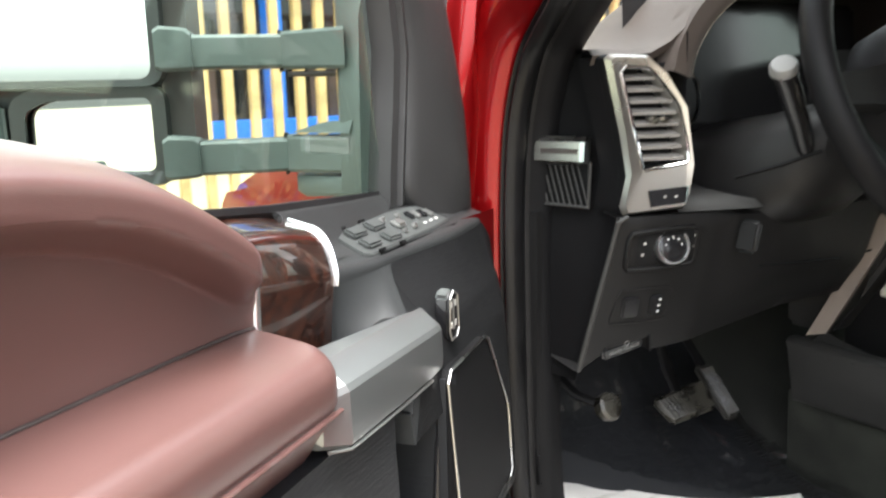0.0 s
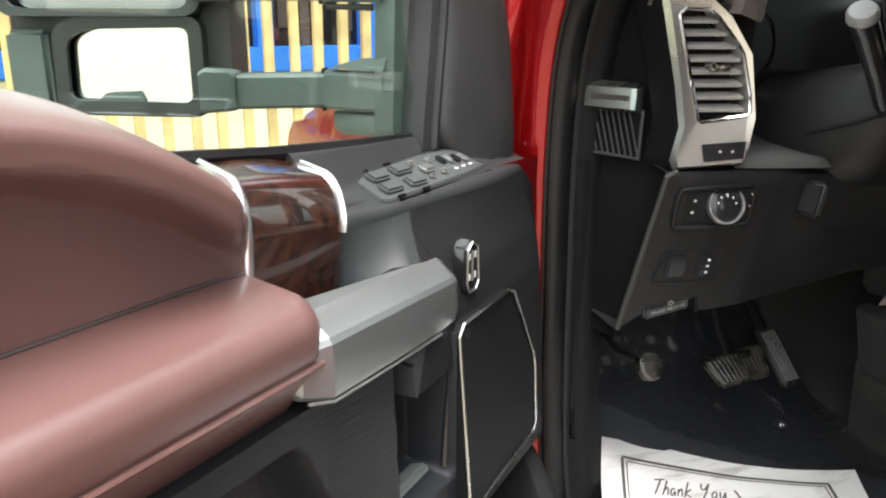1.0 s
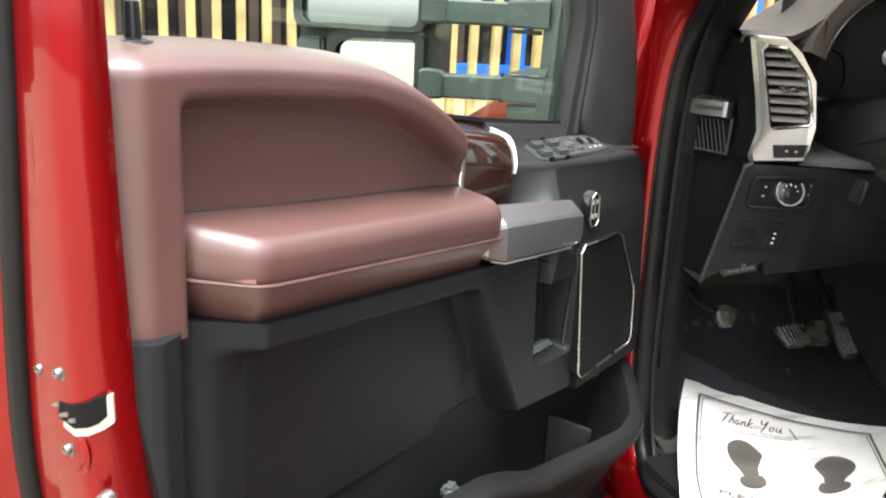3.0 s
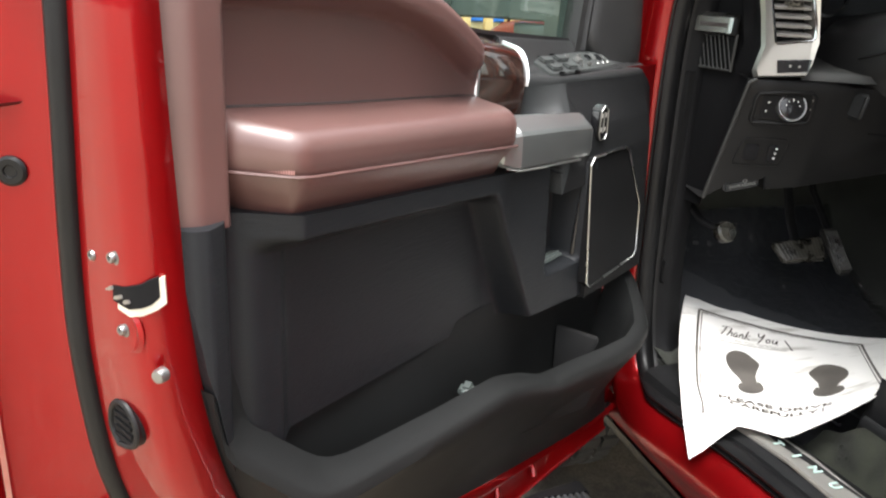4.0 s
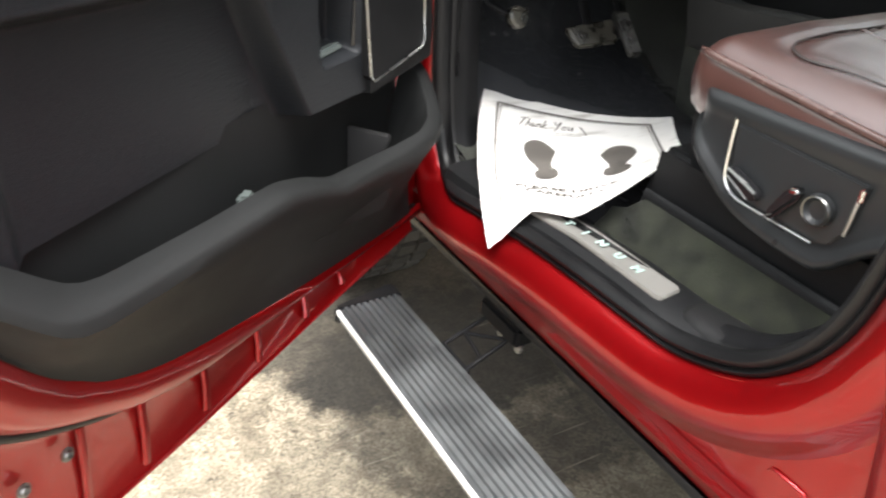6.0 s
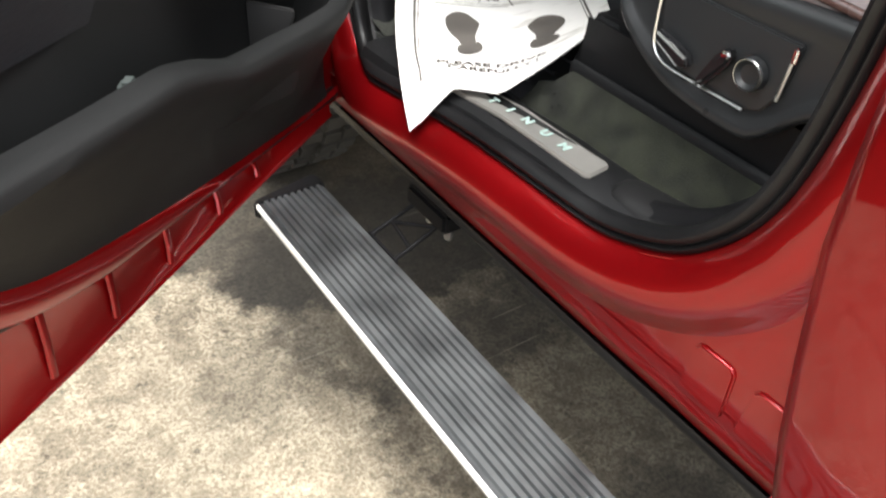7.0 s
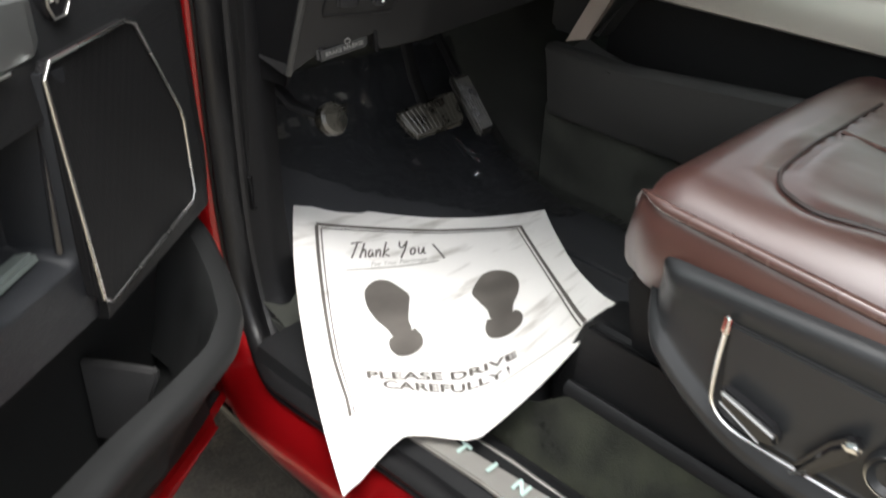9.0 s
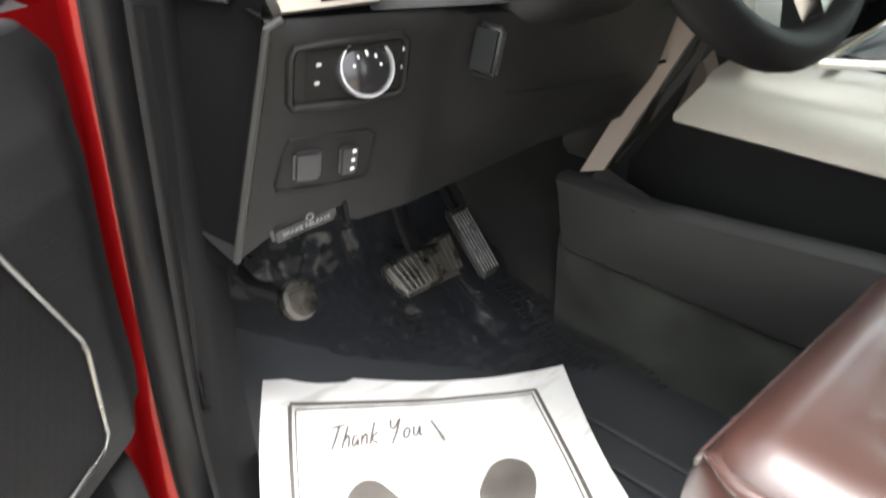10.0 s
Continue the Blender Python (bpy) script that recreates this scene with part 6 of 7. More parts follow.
iv = [bzm.verts.new(bez(*p, 0.007)) for p in INNER]
ib = [bzm.verts.new(bez(*p, -0.022)) for p in INNER]
for a, b in ((ov, oc), (oc, iv), (iv, ib)):
    for i in range(12):
        bzm.faces.new((a[i], a[(i + 1) % 12], b[(i + 1) % 12], b[i]))
flank = bmesh.new()
fo, fi = [flank.verts.new(bez(*p, 0.002)) for p in OUTER], [flank.verts.new(bez(*p, -0.045)) for p in OUTER]
for i in range(12):
    flank.faces.new((fi[i], fi[(i + 1) % 12], fo[(i + 1) % 12], fo[i]))
part("bezel_flank", flank, BLACK_SOFT, dash, "black side of the vent housing", sharp=50)
bezel = part("vent_bezel", bzm, SILVER_BRIGHT, dash, "satin silver vent bezel", sharp=30)
part("vent_ring", tube([bez(*p, 0.008) for p in INNER], 0.0022, 6, closed=True, up=(0, 1, 0)), CHROME, bezel, "bright inner ring")
part("vent_well", loft([[bez(0.096, 1.358, -0.020), bez(0.160, 1.364, -0.020)], [bez(0.074, 1.502, -0.020), bez(0.145, 1.502, -0.020)]]), DARK, dash)
SLAT = surface("grey_vent_slat", (0.19, 0.18, 0.168), 0.42, vary=0.05)
for i in range(8):
    z = 1.376 + 0.0148 * i
    xl = 0.096 - (z - 1.37) * 0.200
    xr = 0.1525 - (z - 1.377) * 0.145 if z < 1.45 else 0.1405 - (z - 1.45) * 0.78
    part("vent_slat", loft([[bez(x, z, 0.000), bez(x, z + 0.0035, 0.001), bez(x, z + 0.0085, -0.013), bez(x, z + 0.005, -0.014)] for x in (xl, xr)], True, True), SLAT, bezel)
part("vent_tab", merge(box(bez(0.112, 1.428, 0.006), (0.016, 0.012, 0.008), 0.003, 3), box(bez(0.126, 1.430, 0.004), (0.014, 0.010, 0.006), 0.002, 2), lathe([(0.004, 0), (0.004, 0.012), (0.0, 0.013)], bez(0.104, 1.430, 0.006), (0, -1, 0.2), 10)), SILVER, dash, "silver vent tab")
part("dimmer_panel", loft([[bez(0.1035, 1.3165, 0.0115), bez(0.1475, 1.321, 0.0115)], [bez(0.1005, 1.338, 0.0112), bez(0.150, 1.342, 0.0112)]]), BLACK_GLOSS, dash, "gloss black switch insert")
part("insert_edge", tube([bez(0.1475, 1.3195, 0.0122), bez(0.1505, 1.3425, 0.0118)], 0.0012, 6), CHROME, dash)
for x in (0.120, 0.134):
    part("rocker_mark", box(bez(x, 1.3295, 0.0125), (0.005, 0.001, 0.0032), 0.0005), INK_GREY, dash)


def on_knee(x, z, out=0.0):
    return Vector((x, knee(x, z) - out, z))


part("switch_plate", loft([[on_knee(0.100, 1.234, 0.0015), on_knee(0.176, 1.236, 0.0015)], [on_knee(0.098, 1.276, 0.0015), on_knee(0.174, 1.280, 0.0015)]]), BLACK, dash)
part("plate_rim", tube([on_knee(*p, 0.0005) for p in ((0.092, 1.228), (0.140, 1.2275), (0.180, 1.231), (0.184, 1.238), (0.181, 1.278), (0.174, 1.285), (0.120, 1.283), (0.089, 1.280), (0.086, 1.272), (0.088, 1.234))], 0.0038, 8, closed=True, up=(0, 1, 0)), BLACK_CABIN, dash)
KA = (-0.31, -0.92, 0.24)
knob_bm = lathe([(0.0250, 0.0), (0.0250, 0.006), (0.0240, 0.0085), (0.0225, 0.0085), (0.0215, 0.006)], on_knee(0.1475, 1.258, 0.001), KA, 40, False)
part("lamp_knob_ring", knob_bm, CHROME_SOFT, dash, "chrome ring of the headlamp knob")
knob = part("lamp_knob", lathe([(0.0218, 0.0), (0.0216, 0.0065), (0.019, 0.0078), (0.0, 0.0080)], on_knee(0.1475, 1.258, 0.001), KA, 32), BLACK_GLOSS, dash, "black headlamp knob")
kq = Vector((0, 0, 1)).rotation_difference(Vector(KA)).to_matrix().to_4x4()
for a, ln in ((70, 0.009), (30, 0.006), (110, 0.006), (150, 0.005), (-10, 0.005)):
    r_ = 0.012
    m = Matrix.Translation(on_knee(0.1475, 1.258, 0.001)) @ kq @ Matrix.Translation((r_ * math.cos(radians(a)), r_ * math.sin(radians(a)), 0.0082))
    bm = box((0, 0, 0), (0.0016, ln * 0.5, 0.0006), 0)
    bmesh.ops.transform(bm, matrix=m, verts=bm.verts)
    part("knob_mark", bm, CAP, knob)
for x, z in ((0.108, 1.265), (0.108, 1.249), (0.179, 1.272), (0.180, 1.256)):
    part("lamp_mark", box(on_knee(x, z, 0.0025), (0.005, 0.001, 0.003), 0.0004), INK_GREY, dash)
part("lower_plate", tube([on_knee(*p, 0.0) for p in ((0.084, 1.148), (0.128, 1.147), (0.162, 1.149), (0.166, 1.156), (0.167, 1.192), (0.160, 1.198), (0.120, 1.199), (0.092, 1.198), (0.089, 1.190), (0.083, 1.156))], 0.0018, 6, closed=True, up=(0, 1, 0)), BLACK_CABIN, dash)
for x, s in ((0.108, 0.026), (0.1445, 0.018)):
    part("dash_switch", box(on_knee(x, 1.172, 0.0), (s, 0.012, 0.032), 0.003, 2, turn=(14, 0, -18)), BLACK_GLOSS, dash, "black dash rocker switch")
for z in (1.163, 1.172, 1.181):
    part("switch_mark", box(on_knee(0.1455, z, 0.0072), (0.0045, 0.001, 0.003), 0.0004), CAP, dash)
part("hood_release", box(on_knee(0.115, 1.108, -0.010), (0.066, 0.022, 0.021), 0.004, 2, turn=(14, -13, -16)), BLACK_GLOSS, dash, "black brake release lever")
part("release_gap", box(on_knee(0.1515, 1.112, -0.002), (0.004, 0.010, 0.028), 0.001, 1, turn=(14, -13, -16)), DARK, dash)
LEGEND = surface("grey_printed_legend", (0.15, 0.15, 0.145), 0.6, vary=0.05, bump=0)
lever_face = Matrix.Translation(on_knee(0.114, 1.1035, 0.0022)) @ Euler((radians(104), radians(-13), radians(-16))).to_matrix().to_4x4()
letters("BRAKE RELEASE", 0.0070, lever_face, LEGEND, "release_legend", dash, "grey printed legend")
part("release_symbol", tube([on_knee(0.116 + 0.0032 * math.cos(a), 1.1145 + 0.0032 * math.sin(a), 0.0012) for a in (2 * math.pi * i / 12 for i in range(12))], 0.0008, 4, closed=True, up=(0, 1, 0)), LEGEND, dash)
# upper dash, cluster hood
HOOD = spline([(0.62, 1.125, 1.612), (0.50, 1.118, 1.622), (0.38, 1.115, 1.618), (0.285, 1.118, 1.597), (0.222, 1.122, 1.560), (0.187, 1.124, 1.518), (0.172, 1.122, 1.480)], 6)
hood_rows = []
for i, p in enumerate(HOOD):
    d = (HOOD[min(i + 1, len(HOOD) - 1)] - HOOD[max(i - 1, 0)]).normalized()
    n = Vector((0, 1, 0)).cross(d).normalized()
    n = n if n.dot(p - Vector((0.42, 1.12, 1.48))) > 0 else -n
    wide = 0.030 * (1 - 0.72 * smooth01((1.47 - p.z) / 0.08))
    hood_rows.append([p + Vector((0, 0.05, 0)) - n * 0.004, p - n * 0.002, p + Vector((0, -0.004, 0)) + n * 0.002, p + Vector((0, -0.003, 0)) + n * 0.4 * wide, p + n * wide, p + Vector((0, 0.03, 0)) + n * (wide + 0.004)])
part("cluster_hood", loft(hood_rows), DASH_PAD, dash, "taupe hoop round the instruments", sharp=60)
part("hood_edge", tube([p + Vector((0, -0.004, 0)) for p in HOOD], 0.0014, 6), SILVER, dash, "bright inner edge of the hoop")
top_rows = []
for i in range(69):
    x = 0.050 + 1.69 * i / 68
    h = 0.110 * smooth01((x - 0.110) / 0.16) * smooth01((0.88 - x) / 0.2)
    y0 = 1.168 - 0.40 * (min(x, 0.17) - 0.05)
    top_rows.append([(x, y0 + 0.012, 1.500 + h), (x, y0 + 0.006, 1.512 + h), (x, y0 + 0.016, 1.520 + h), (x, 1.30, 1.524 + 0.75 * h), (x, 1.42, 1.500 + 0.4 * h), (x, 1.62, 1.42)])
part("dash_top", loft(top_rows), DASH_PAD, dash, "taupe upper dash pad", sharp=60)
part("instrument_panel", loft([[(0.170, 1.225, 1.34), (0.75, 1.225, 1.34)], [(0.170, 1.245, 1.60), (0.75, 1.245, 1.60)]]), BLACK_GLOSS, dash, "dark instrument cluster")
part("binnacle_side", loft([[(0.166, 1.12, z), (0.172, 1.18, z), (0.180, 1.24, z)] for z in (1.30, 1.45, 1.54)]), BLACK_SOFT, dash)
part("gauge_ring", lathe([(0.044, 0), (0.046, 0.006), (0.041, 0.008)], (0.258, 1.215, 1.452), (0, -1, 0.1), 32, False), CHROME, dash, "chrome gauge ring")
part("knee_ledge", loft([[(x, knee(x, 1.30) + 0.002 + b, 1.306), (x, knee(x, 1.30) + 0.010 + b, 1.318), (x, 1.15, 1.326), (x, 1.23, 1.345)] for x, b in ((0.150, 0.0), (0.20, -0.006), (0.25, -0.020), (0.32, -0.024), (0.56, -0.02))]), BLACK_CONSOLE, dash, "dark ledge under the instruments", sharp=60)
part("panel_seam", tube([on_knee(x, z, o) for x, z, o in ((0.29, 1.217, 0.020), (0.34, 1.214, 0.023), (0.45, 1.208, 0.023), (0.56, 1.205, 0.012))], 0.0018, 6), DARK, dash)
part("far_dash", box((1.18, 1.30, 1.30), (1.10, 0.24, 0.40), 0.04, 3), BLACK_SOFT, dash)

# ---------------------------------------------------------------- steering column and wheel
GREY_CAP = surface("grey_stalk_end", (0.16, 0.16, 0.155), 0.4, vary=0.15)
column = thing("steering_column", "black steering column shroud with a turn signal stalk", "steering column")
sh = []
for y, rx, rz, cz in ((1.20, 0.12, 0.085, 1.330), (1.10, 0.115, 0.085, 1.345), (1.04, 0.10, 0.080, 1.365), (0.995, 0.075, 0.060, 1.385)):
    sh.append([(0.365 + rx * math.copysign(abs(math.cos(a)) ** 0.7, math.cos(a)), y, cz + rz * math.copysign(abs(math.sin(a)) ** 0.7, math.sin(a))) for a in (2 * math.pi * j / 28 for j in range(28))])
part("shroud", loft(sh, True, True), BLACK_CABIN, column, "black column shroud", sharp=60)
part("shroud_seam", tube([(0.250, 1.10, 1.345), (0.262, 1.04, 1.365), (0.287, 0.998, 1.385)], 0.0025, 5), DARK, column)
part("tilt_lever", box((0.240, 1.066, 1.268), (0.012, 0.034, 0.046), 0.005, 3, turn=(0, 14, 0)), BLACK_CABIN, column, "black tilt lever")
part("stalk", tube([(0.285, 1.02, 1.385), (0.250, 1.01, 1.425), (0.205, 1.0, 1.475), (0.192, 0.998, 1.488)], [0.012, 0.0135, 0.015, 0.016], 14), BLACK_GLOSS, column, "turn signal stalk")
part("stalk_cap", lathe([(0.0165, 0.0), (0.0165, 0.008), (0.014, 0.012), (0.0, 0.013)], (0.194, 0.998, 1.487), (-0.6, -0.35, 0.72), 20), GREY_CAP, column, "pale silver stalk cap")
wheel_s = thing("steering_wheel", "black leather steering wheel with silver hub trim", "steering wheel", pose(0.372, 0.932, 1.462, 66, 0, 0))
part("rim", tube([(0.19 * math.cos(a), 0.19 * math.sin(a), 0) for a in (2 * math.pi * i / 56 for i in range(56))], 0.0165, 14, 1.15, True), BLACK_SOFT, wheel_s, "black stitched leather rim")
part("hub", lathe([(0.085, -0.035), (0.088, 0.0), (0.075, 0.022), (0.045, 0.030), (0.0, 0.032)], (0, 0, 0), (0, 0, 1), 32), BLACK_SOFT, wheel_s, "black airbag cover")
part("hub_ring", tube([(0.066 * math.cos(a), 0.052 * math.sin(a), 0.027) for a in (2 * math.pi * i / 40 for i in range(40))], 0.008, 8, 0.6, True), SILVER, wheel_s, "satin silver hub ring")
for a in (0, 180, 250, 290):
    ca, sa = math.cos(radians(a)), math.sin(radians(a))
    part("spoke", loft([[(r * ca - w * sa, r * sa + w * ca, 0.004 + h), (r * ca + w * sa, r * sa - w * ca, 0.004 + h), (r * ca + w * sa, r * sa - w * ca, -0.012), (r * ca - w * sa, r * sa + w * ca, -0.012)] for r, w, h in ((0.06, 0.030, 0.012), (0.12, 0.022, 0.008), (0.182, 0.018, 0.002))], True, True), SILVER if a > 200 else BLACK, wheel_s)

part("hub_trim", loft([[(0.072 * math.cos(a) * k, -0.035 + 0.085 * math.sin(a) * k, h) for k, h in ((0.80, 0.026), (0.86, 0.033), (1.0, 0.033), (1.06, 0.024))] for a in (math.pi * (1.02 + 0.96 * i / 24) for i in range(25))]), SILVER_BRIGHT, wheel_s, "satin silver lower hub trim", sharp=60)

# ---------------------------------------------------------------- pedals
pk = thing("parking_brake_pedal", "round worn parking brake pedal on a black lever", "pedal")
part("pad", lathe([(0.020, -0.010), (0.0215, 0.0), (0.0215, 0.006), (0.018, 0.010), (0.0, 0.011)], (0.127, 1.212, 1.000), (0.10, -0.88, 0.45), 24), PEWTER, pk, "tan dusty ribbed pad")
for i in range(7):
    part("rib", tube([(0.109, 1.206 + 0.0 * i, 0.988 + 0.0045 * i + 0.003), (0.145, 1.204, 0.988 + 0.0045 * i + 0.003)], 0.0012, 4), PEWTER, pk)
part("lever", tube([(0.123, 1.222, 1.000), (0.095, 1.25, 1.015), (0.085, 1.33, 1.06), (0.08, 1.42, 1.16)], 0.011, 8, 0.5), DARK, pk)


def slab(corners, thick, bev, mat, parent, name, label):
    """A four-cornered pad with thickness."""
    a, b, c, d = (Vector(p) for p in corners)
    n = (b - a).cross(d - a).normalized()
    if n.y > 0:
        n = -n
    bm = bmesh.new()
    f = [bm.verts.new(p + n * thick * 0.5) for p in (a, b, c, d)]
    g = [bm.verts.new(p - n * thick * 0.5) for p in (a, b, c, d)]
    bm.faces.new(f)
    bm.faces.new(g[::-1])
    for i in range(4):
        bm.faces.new((f[i], g[i], g[(i + 1) % 4], f[(i + 1) % 4]))
    bmesh.ops.recalc_face_normals(bm, faces=bm.faces)
    bevel(bm, bev, 3)
    return a, b, c, d, n, part(name, bm, mat, parent, label)


bk_ = thing("brake_pedal", "wide worn brake pedal with a ribbed dusty rubber pad", "pedal")
BP = ((0.296, 1.280, 0.944), (0.428, 1.285, 0.952), (0.414, 1.240, 0.914), (0.310, 1.244, 0.910))
a, b, c, d, n, pad = slab(BP, 0.016, 0.006, PEWTER, bk_, "pad", "grey-brown ribbed pedal pad")
for i in range(13):
    f = 0.06 + 0.88 * i / 12
    p, q = a.lerp(b, f), d.lerp(c, f)
    part("rib", tube([p.lerp(q, 0.12) + n * 0.0072, p.lerp(q, 0.88) + n * 0.0072], 0.0022, 5), PEWTER, pad)
part("lever", tube([(0.362, 1.275, 0.935), (0.365, 1.31, 0.98), (0.365, 1.36, 1.10), (0.36, 1.40, 1.25)], 0.012, 8, 0.5), DARK, bk_)
ac = thing("accelerator_pedal", "narrow black ribbed accelerator pedal", "pedal")
GP = ((0.462, 1.330, 0.955), (0.508, 1.338, 0.952), (0.512, 1.262, 0.868), (0.470, 1.256, 0.870))
a, b, c, d, n, pad = slab(GP, 0.014, 0.006, surface("scuffed_pedal_black", (0.026, 0.025, 0.022), 0.5, vary=0.3, scale=200), ac, "pad", "dark ribbed pedal pad")
for i in range(6):
    f = 0.12 + 0.76 * i / 5
    p, q = a.lerp(b, f), d.lerp(c, f)
    part("rib", tube([p.lerp(q, 0.10) + n * 0.008, p.lerp(q, 0.92) + n * 0.008], 0.0018, 5), PEWTER, pad)
part("lever", tube([(0.487, 1.33, 0.95), (0.49, 1.40, 1.02), (0.49, 1.46, 1.15)], 0.008, 6), DARK, ac)

# ---------------------------------------------------------------- driver seat
seat = thing("driver_seat", "burgundy leather driver seat with black plastic side shield", "car seat")


R_SEAT = 0.060
SEAT_L, SEAT_R, SEAT_B, SEAT_F = 0.119, 0.656, 0.20, 0.787


def seat_edge(d):
    """Plan of the cushion, from the rear along the door side round the front, drawn in by d."""
    l, r, f, q = SEAT_L + d, SEAT_R - d, SEAT_F - d, R_SEAT - d
    pts = [(l, SEAT_B + (f - q - SEAT_B) * i / 30) for i in range(30)]
    pts += [(l + q - q * math.cos(a), f - q + q * math.sin(a)) for a in (math.pi / 2 * i / 12 for i in range(13))]
    pts += [(l + q + (r - l - 2 * q) * i / 20, f) for i in range(1, 20)]
    pts += [(r - q + q * math.sin(a), f - q + q * math.cos(a)) for a in (math.pi / 2 * i / 12 for i in range(13))]
    return pts + [(r, f - q - (f - q - SEAT_B) * i / 30) for i in range(1, 31)]


def welt_z(x, y):
    return 1.076 - 0.068 * max(0.0, 0.75 - y) - 0.036 * smooth01((y - 0.764) / 0.022)


INSERT = spline([(0.50, 0.690, 0), (0.36, 0.690, 0), (0.255, 0.689, 0), (0.218, 0.680, 0), (0.199, 0.662, 0), (0.188, 0.630, 0), (0.196, 0.58, 0), (0.205, 0.45, 0), (0.21, 0.22, 0)], 5)


def crown_z(x, y):
    """Top of the cushion inside its welt."""
    f = (x - SEAT_L) / (SEAT_R - SEAT_L)
    z = 1.094 - 0.070 * max(0.0, 0.74 - y) + 0.010 * (1 - (2 * f - 1) ** 2)
    z += 0.010 * (math.exp(-((f - 0.11) / 0.06) ** 2) + math.exp(-((f - 0.89) / 0.06) ** 2)) * smooth01((0.70 - y) / 0.2)
    z -= 0.006 * smooth01((y - 0.72) / 0.07) ** 1.6
    near = min((Vector((x, y, 0)) - p).length for p in INSERT)
    z -= 0.0035 * math.exp(-(near / 0.012) ** 2)
    z += 0.0015 * math.exp(-((near - 0.020) / 0.012) ** 2)
    z += 0.0022 * noise.noise(Vector((x * 14, y * 7, 0.3))) + 0.0007 * noise.noise(Vector((x * 50, y * 22, 2.3)))
    return z


loops = []
for d, low in ((0.012, 0.094), (0.004, 0.078), (0.0, 0.055), (-0.003, 0.030), (-0.001, 0.012), (0.002, 0.003), (0.008, 0.001), (0.0115, 0.0035)):
    loops.append([(x, y, max(welt_z(x, y) - low, 0.984 + 0.1 * (0.094 - low)) + 0.0015 * noise.noise(Vector((x * 20, y * 20, low * 30)))) for x, y in seat_edge(d)])
for d in (0.015, 0.020, 0.027, 0.036, 0.046, 0.055):
    k = math.sin(math.pi / 2 * min(1.0, (d - 0.012) / 0.043)) ** 0.75
    loops.append([(x, y, (1 - k) * (welt_z(x, y) - 0.003) + k * crown_z(x, y)) for x, y in seat_edge(d)])
inner = seat_edge(0.055)
for i in range(1, 31):
    t_ = i / 30
    row = []
    for x, y in inner:
        cx, cy = 0.3875, min(y, 0.60)
        px_, py_ = x + (cx - x) * t_, y + (cy - y) * t_
        row.append((px_, py_, crown_z(px_, py_)))
    loops.append(row)
part("cushion", loft(loops), LEATHER_SEAT, seat, "creased burgundy leather cushion", sharp=75)
part("cushion_welt", tube([(x, y, welt_z(x, y) + 0.0005) for x, y in seat_edge(0.0018)[1:-1]], [0.0060 - 0.0044 * smooth01((y - 0.735) / 0.035) for x, y in seat_edge(0.0018)[1:-1]], 10), WORN_EDGE, seat, "thick worn leather piping")
part("insert_piping", tube([(p.x, p.y, crown_z(p.x, p.y) + 0.0026) for p in INSERT], 0.0022, 6), BROWNED, seat, "dark sewn seam")
part("insert_seam", tube([(x, y, crown_z(x, y) + 0.0005) for x, y in ((0.372, 0.684), (0.366, 0.62), (0.362, 0.56), (0.360, 0.50), (0.358, 0.30))], 0.0055, 8, 0.35), WORN_EDGE, seat, "pale seam of the seat insert")
part("backrest", prism([(0.20, 1.02), (0.24, 1.10), (0.08, 1.75), (0.02, 1.80), (-0.04, 1.75), (0.05, 1.02)], "x", 0.14, 0.66, 0.04, 4), LEATHER_SEAT, seat, "burgundy leather backrest")
part("base_front", prism([(0.765, 0.990), (0.775, 0.97), (0.75, 0.86), (0.735, 0.80), (0.25, 0.80), (0.25, 0.990)], "x", 0.15, 0.63, 0.008), BLACK, seat)
# side shield
LOW = [(0.16, 0.995), (0.20, 0.990), (0.30, 0.968), (0.40, 0.938), (0.46, 0.885), (0.495, 0.872), (0.600, 0.882), (0.668, 0.913), (0.706, 0.945), (0.734, 0.985)]
LOW_S = [(p.x, p.y) for p in spline([(a, b, 0) for a, b in LOW], 6)]
sh_rows = []
for i in range(57):
    y = 0.734 - 0.574 * (i / 56) ** 1.15
    zt, zl = 1.036 + 0.022 * max(0.0, (0.70 - y) / 0.54), lerp(y, LOW_S)
    k = min(1.0, (zt - zl) / 0.10)
    back = 0.034 * max(0.0, (y - 0.700) / 0.034) ** 2
    prof = [(0.150, zt - 0.002), (0.122, zt + 0.002), (0.106, zt - 0.003 * k), (0.1022, zt - 0.010 * k), (0.1030, zt - 0.020 * k), (0.1046, zt - 0.028 * k), (0.106, zt - 0.034 * k), (0.106, 0.5 * (zt + zl)), (0.106, zl + 0.034 * k),
            (0.103, zl + 0.027 * k), (0.097, zl + 0.018 * k), (0.0945, zl + 0.010 * k), (0.097, zl + 0.003 * k), (0.108, zl - 0.001), (0.150, zl + 0.002)]
    sh_rows.append([(x + back, y, z) for x, z in prof])
part("side_shield", loft(sh_rows, False, True), SHIELD, seat, "smooth black plastic seat side shield", sharp=50)
panel = part("control_panel", prism([(0.645, 1.010), (0.634, 0.930), (0.614, 0.914), (0.494, 0.908), (0.470, 0.916), (0.452, 0.945), (0.444, 1.008)], "x", 0.1005, 0.112, 0.002), SHIELD, seat, "black seat control panel")
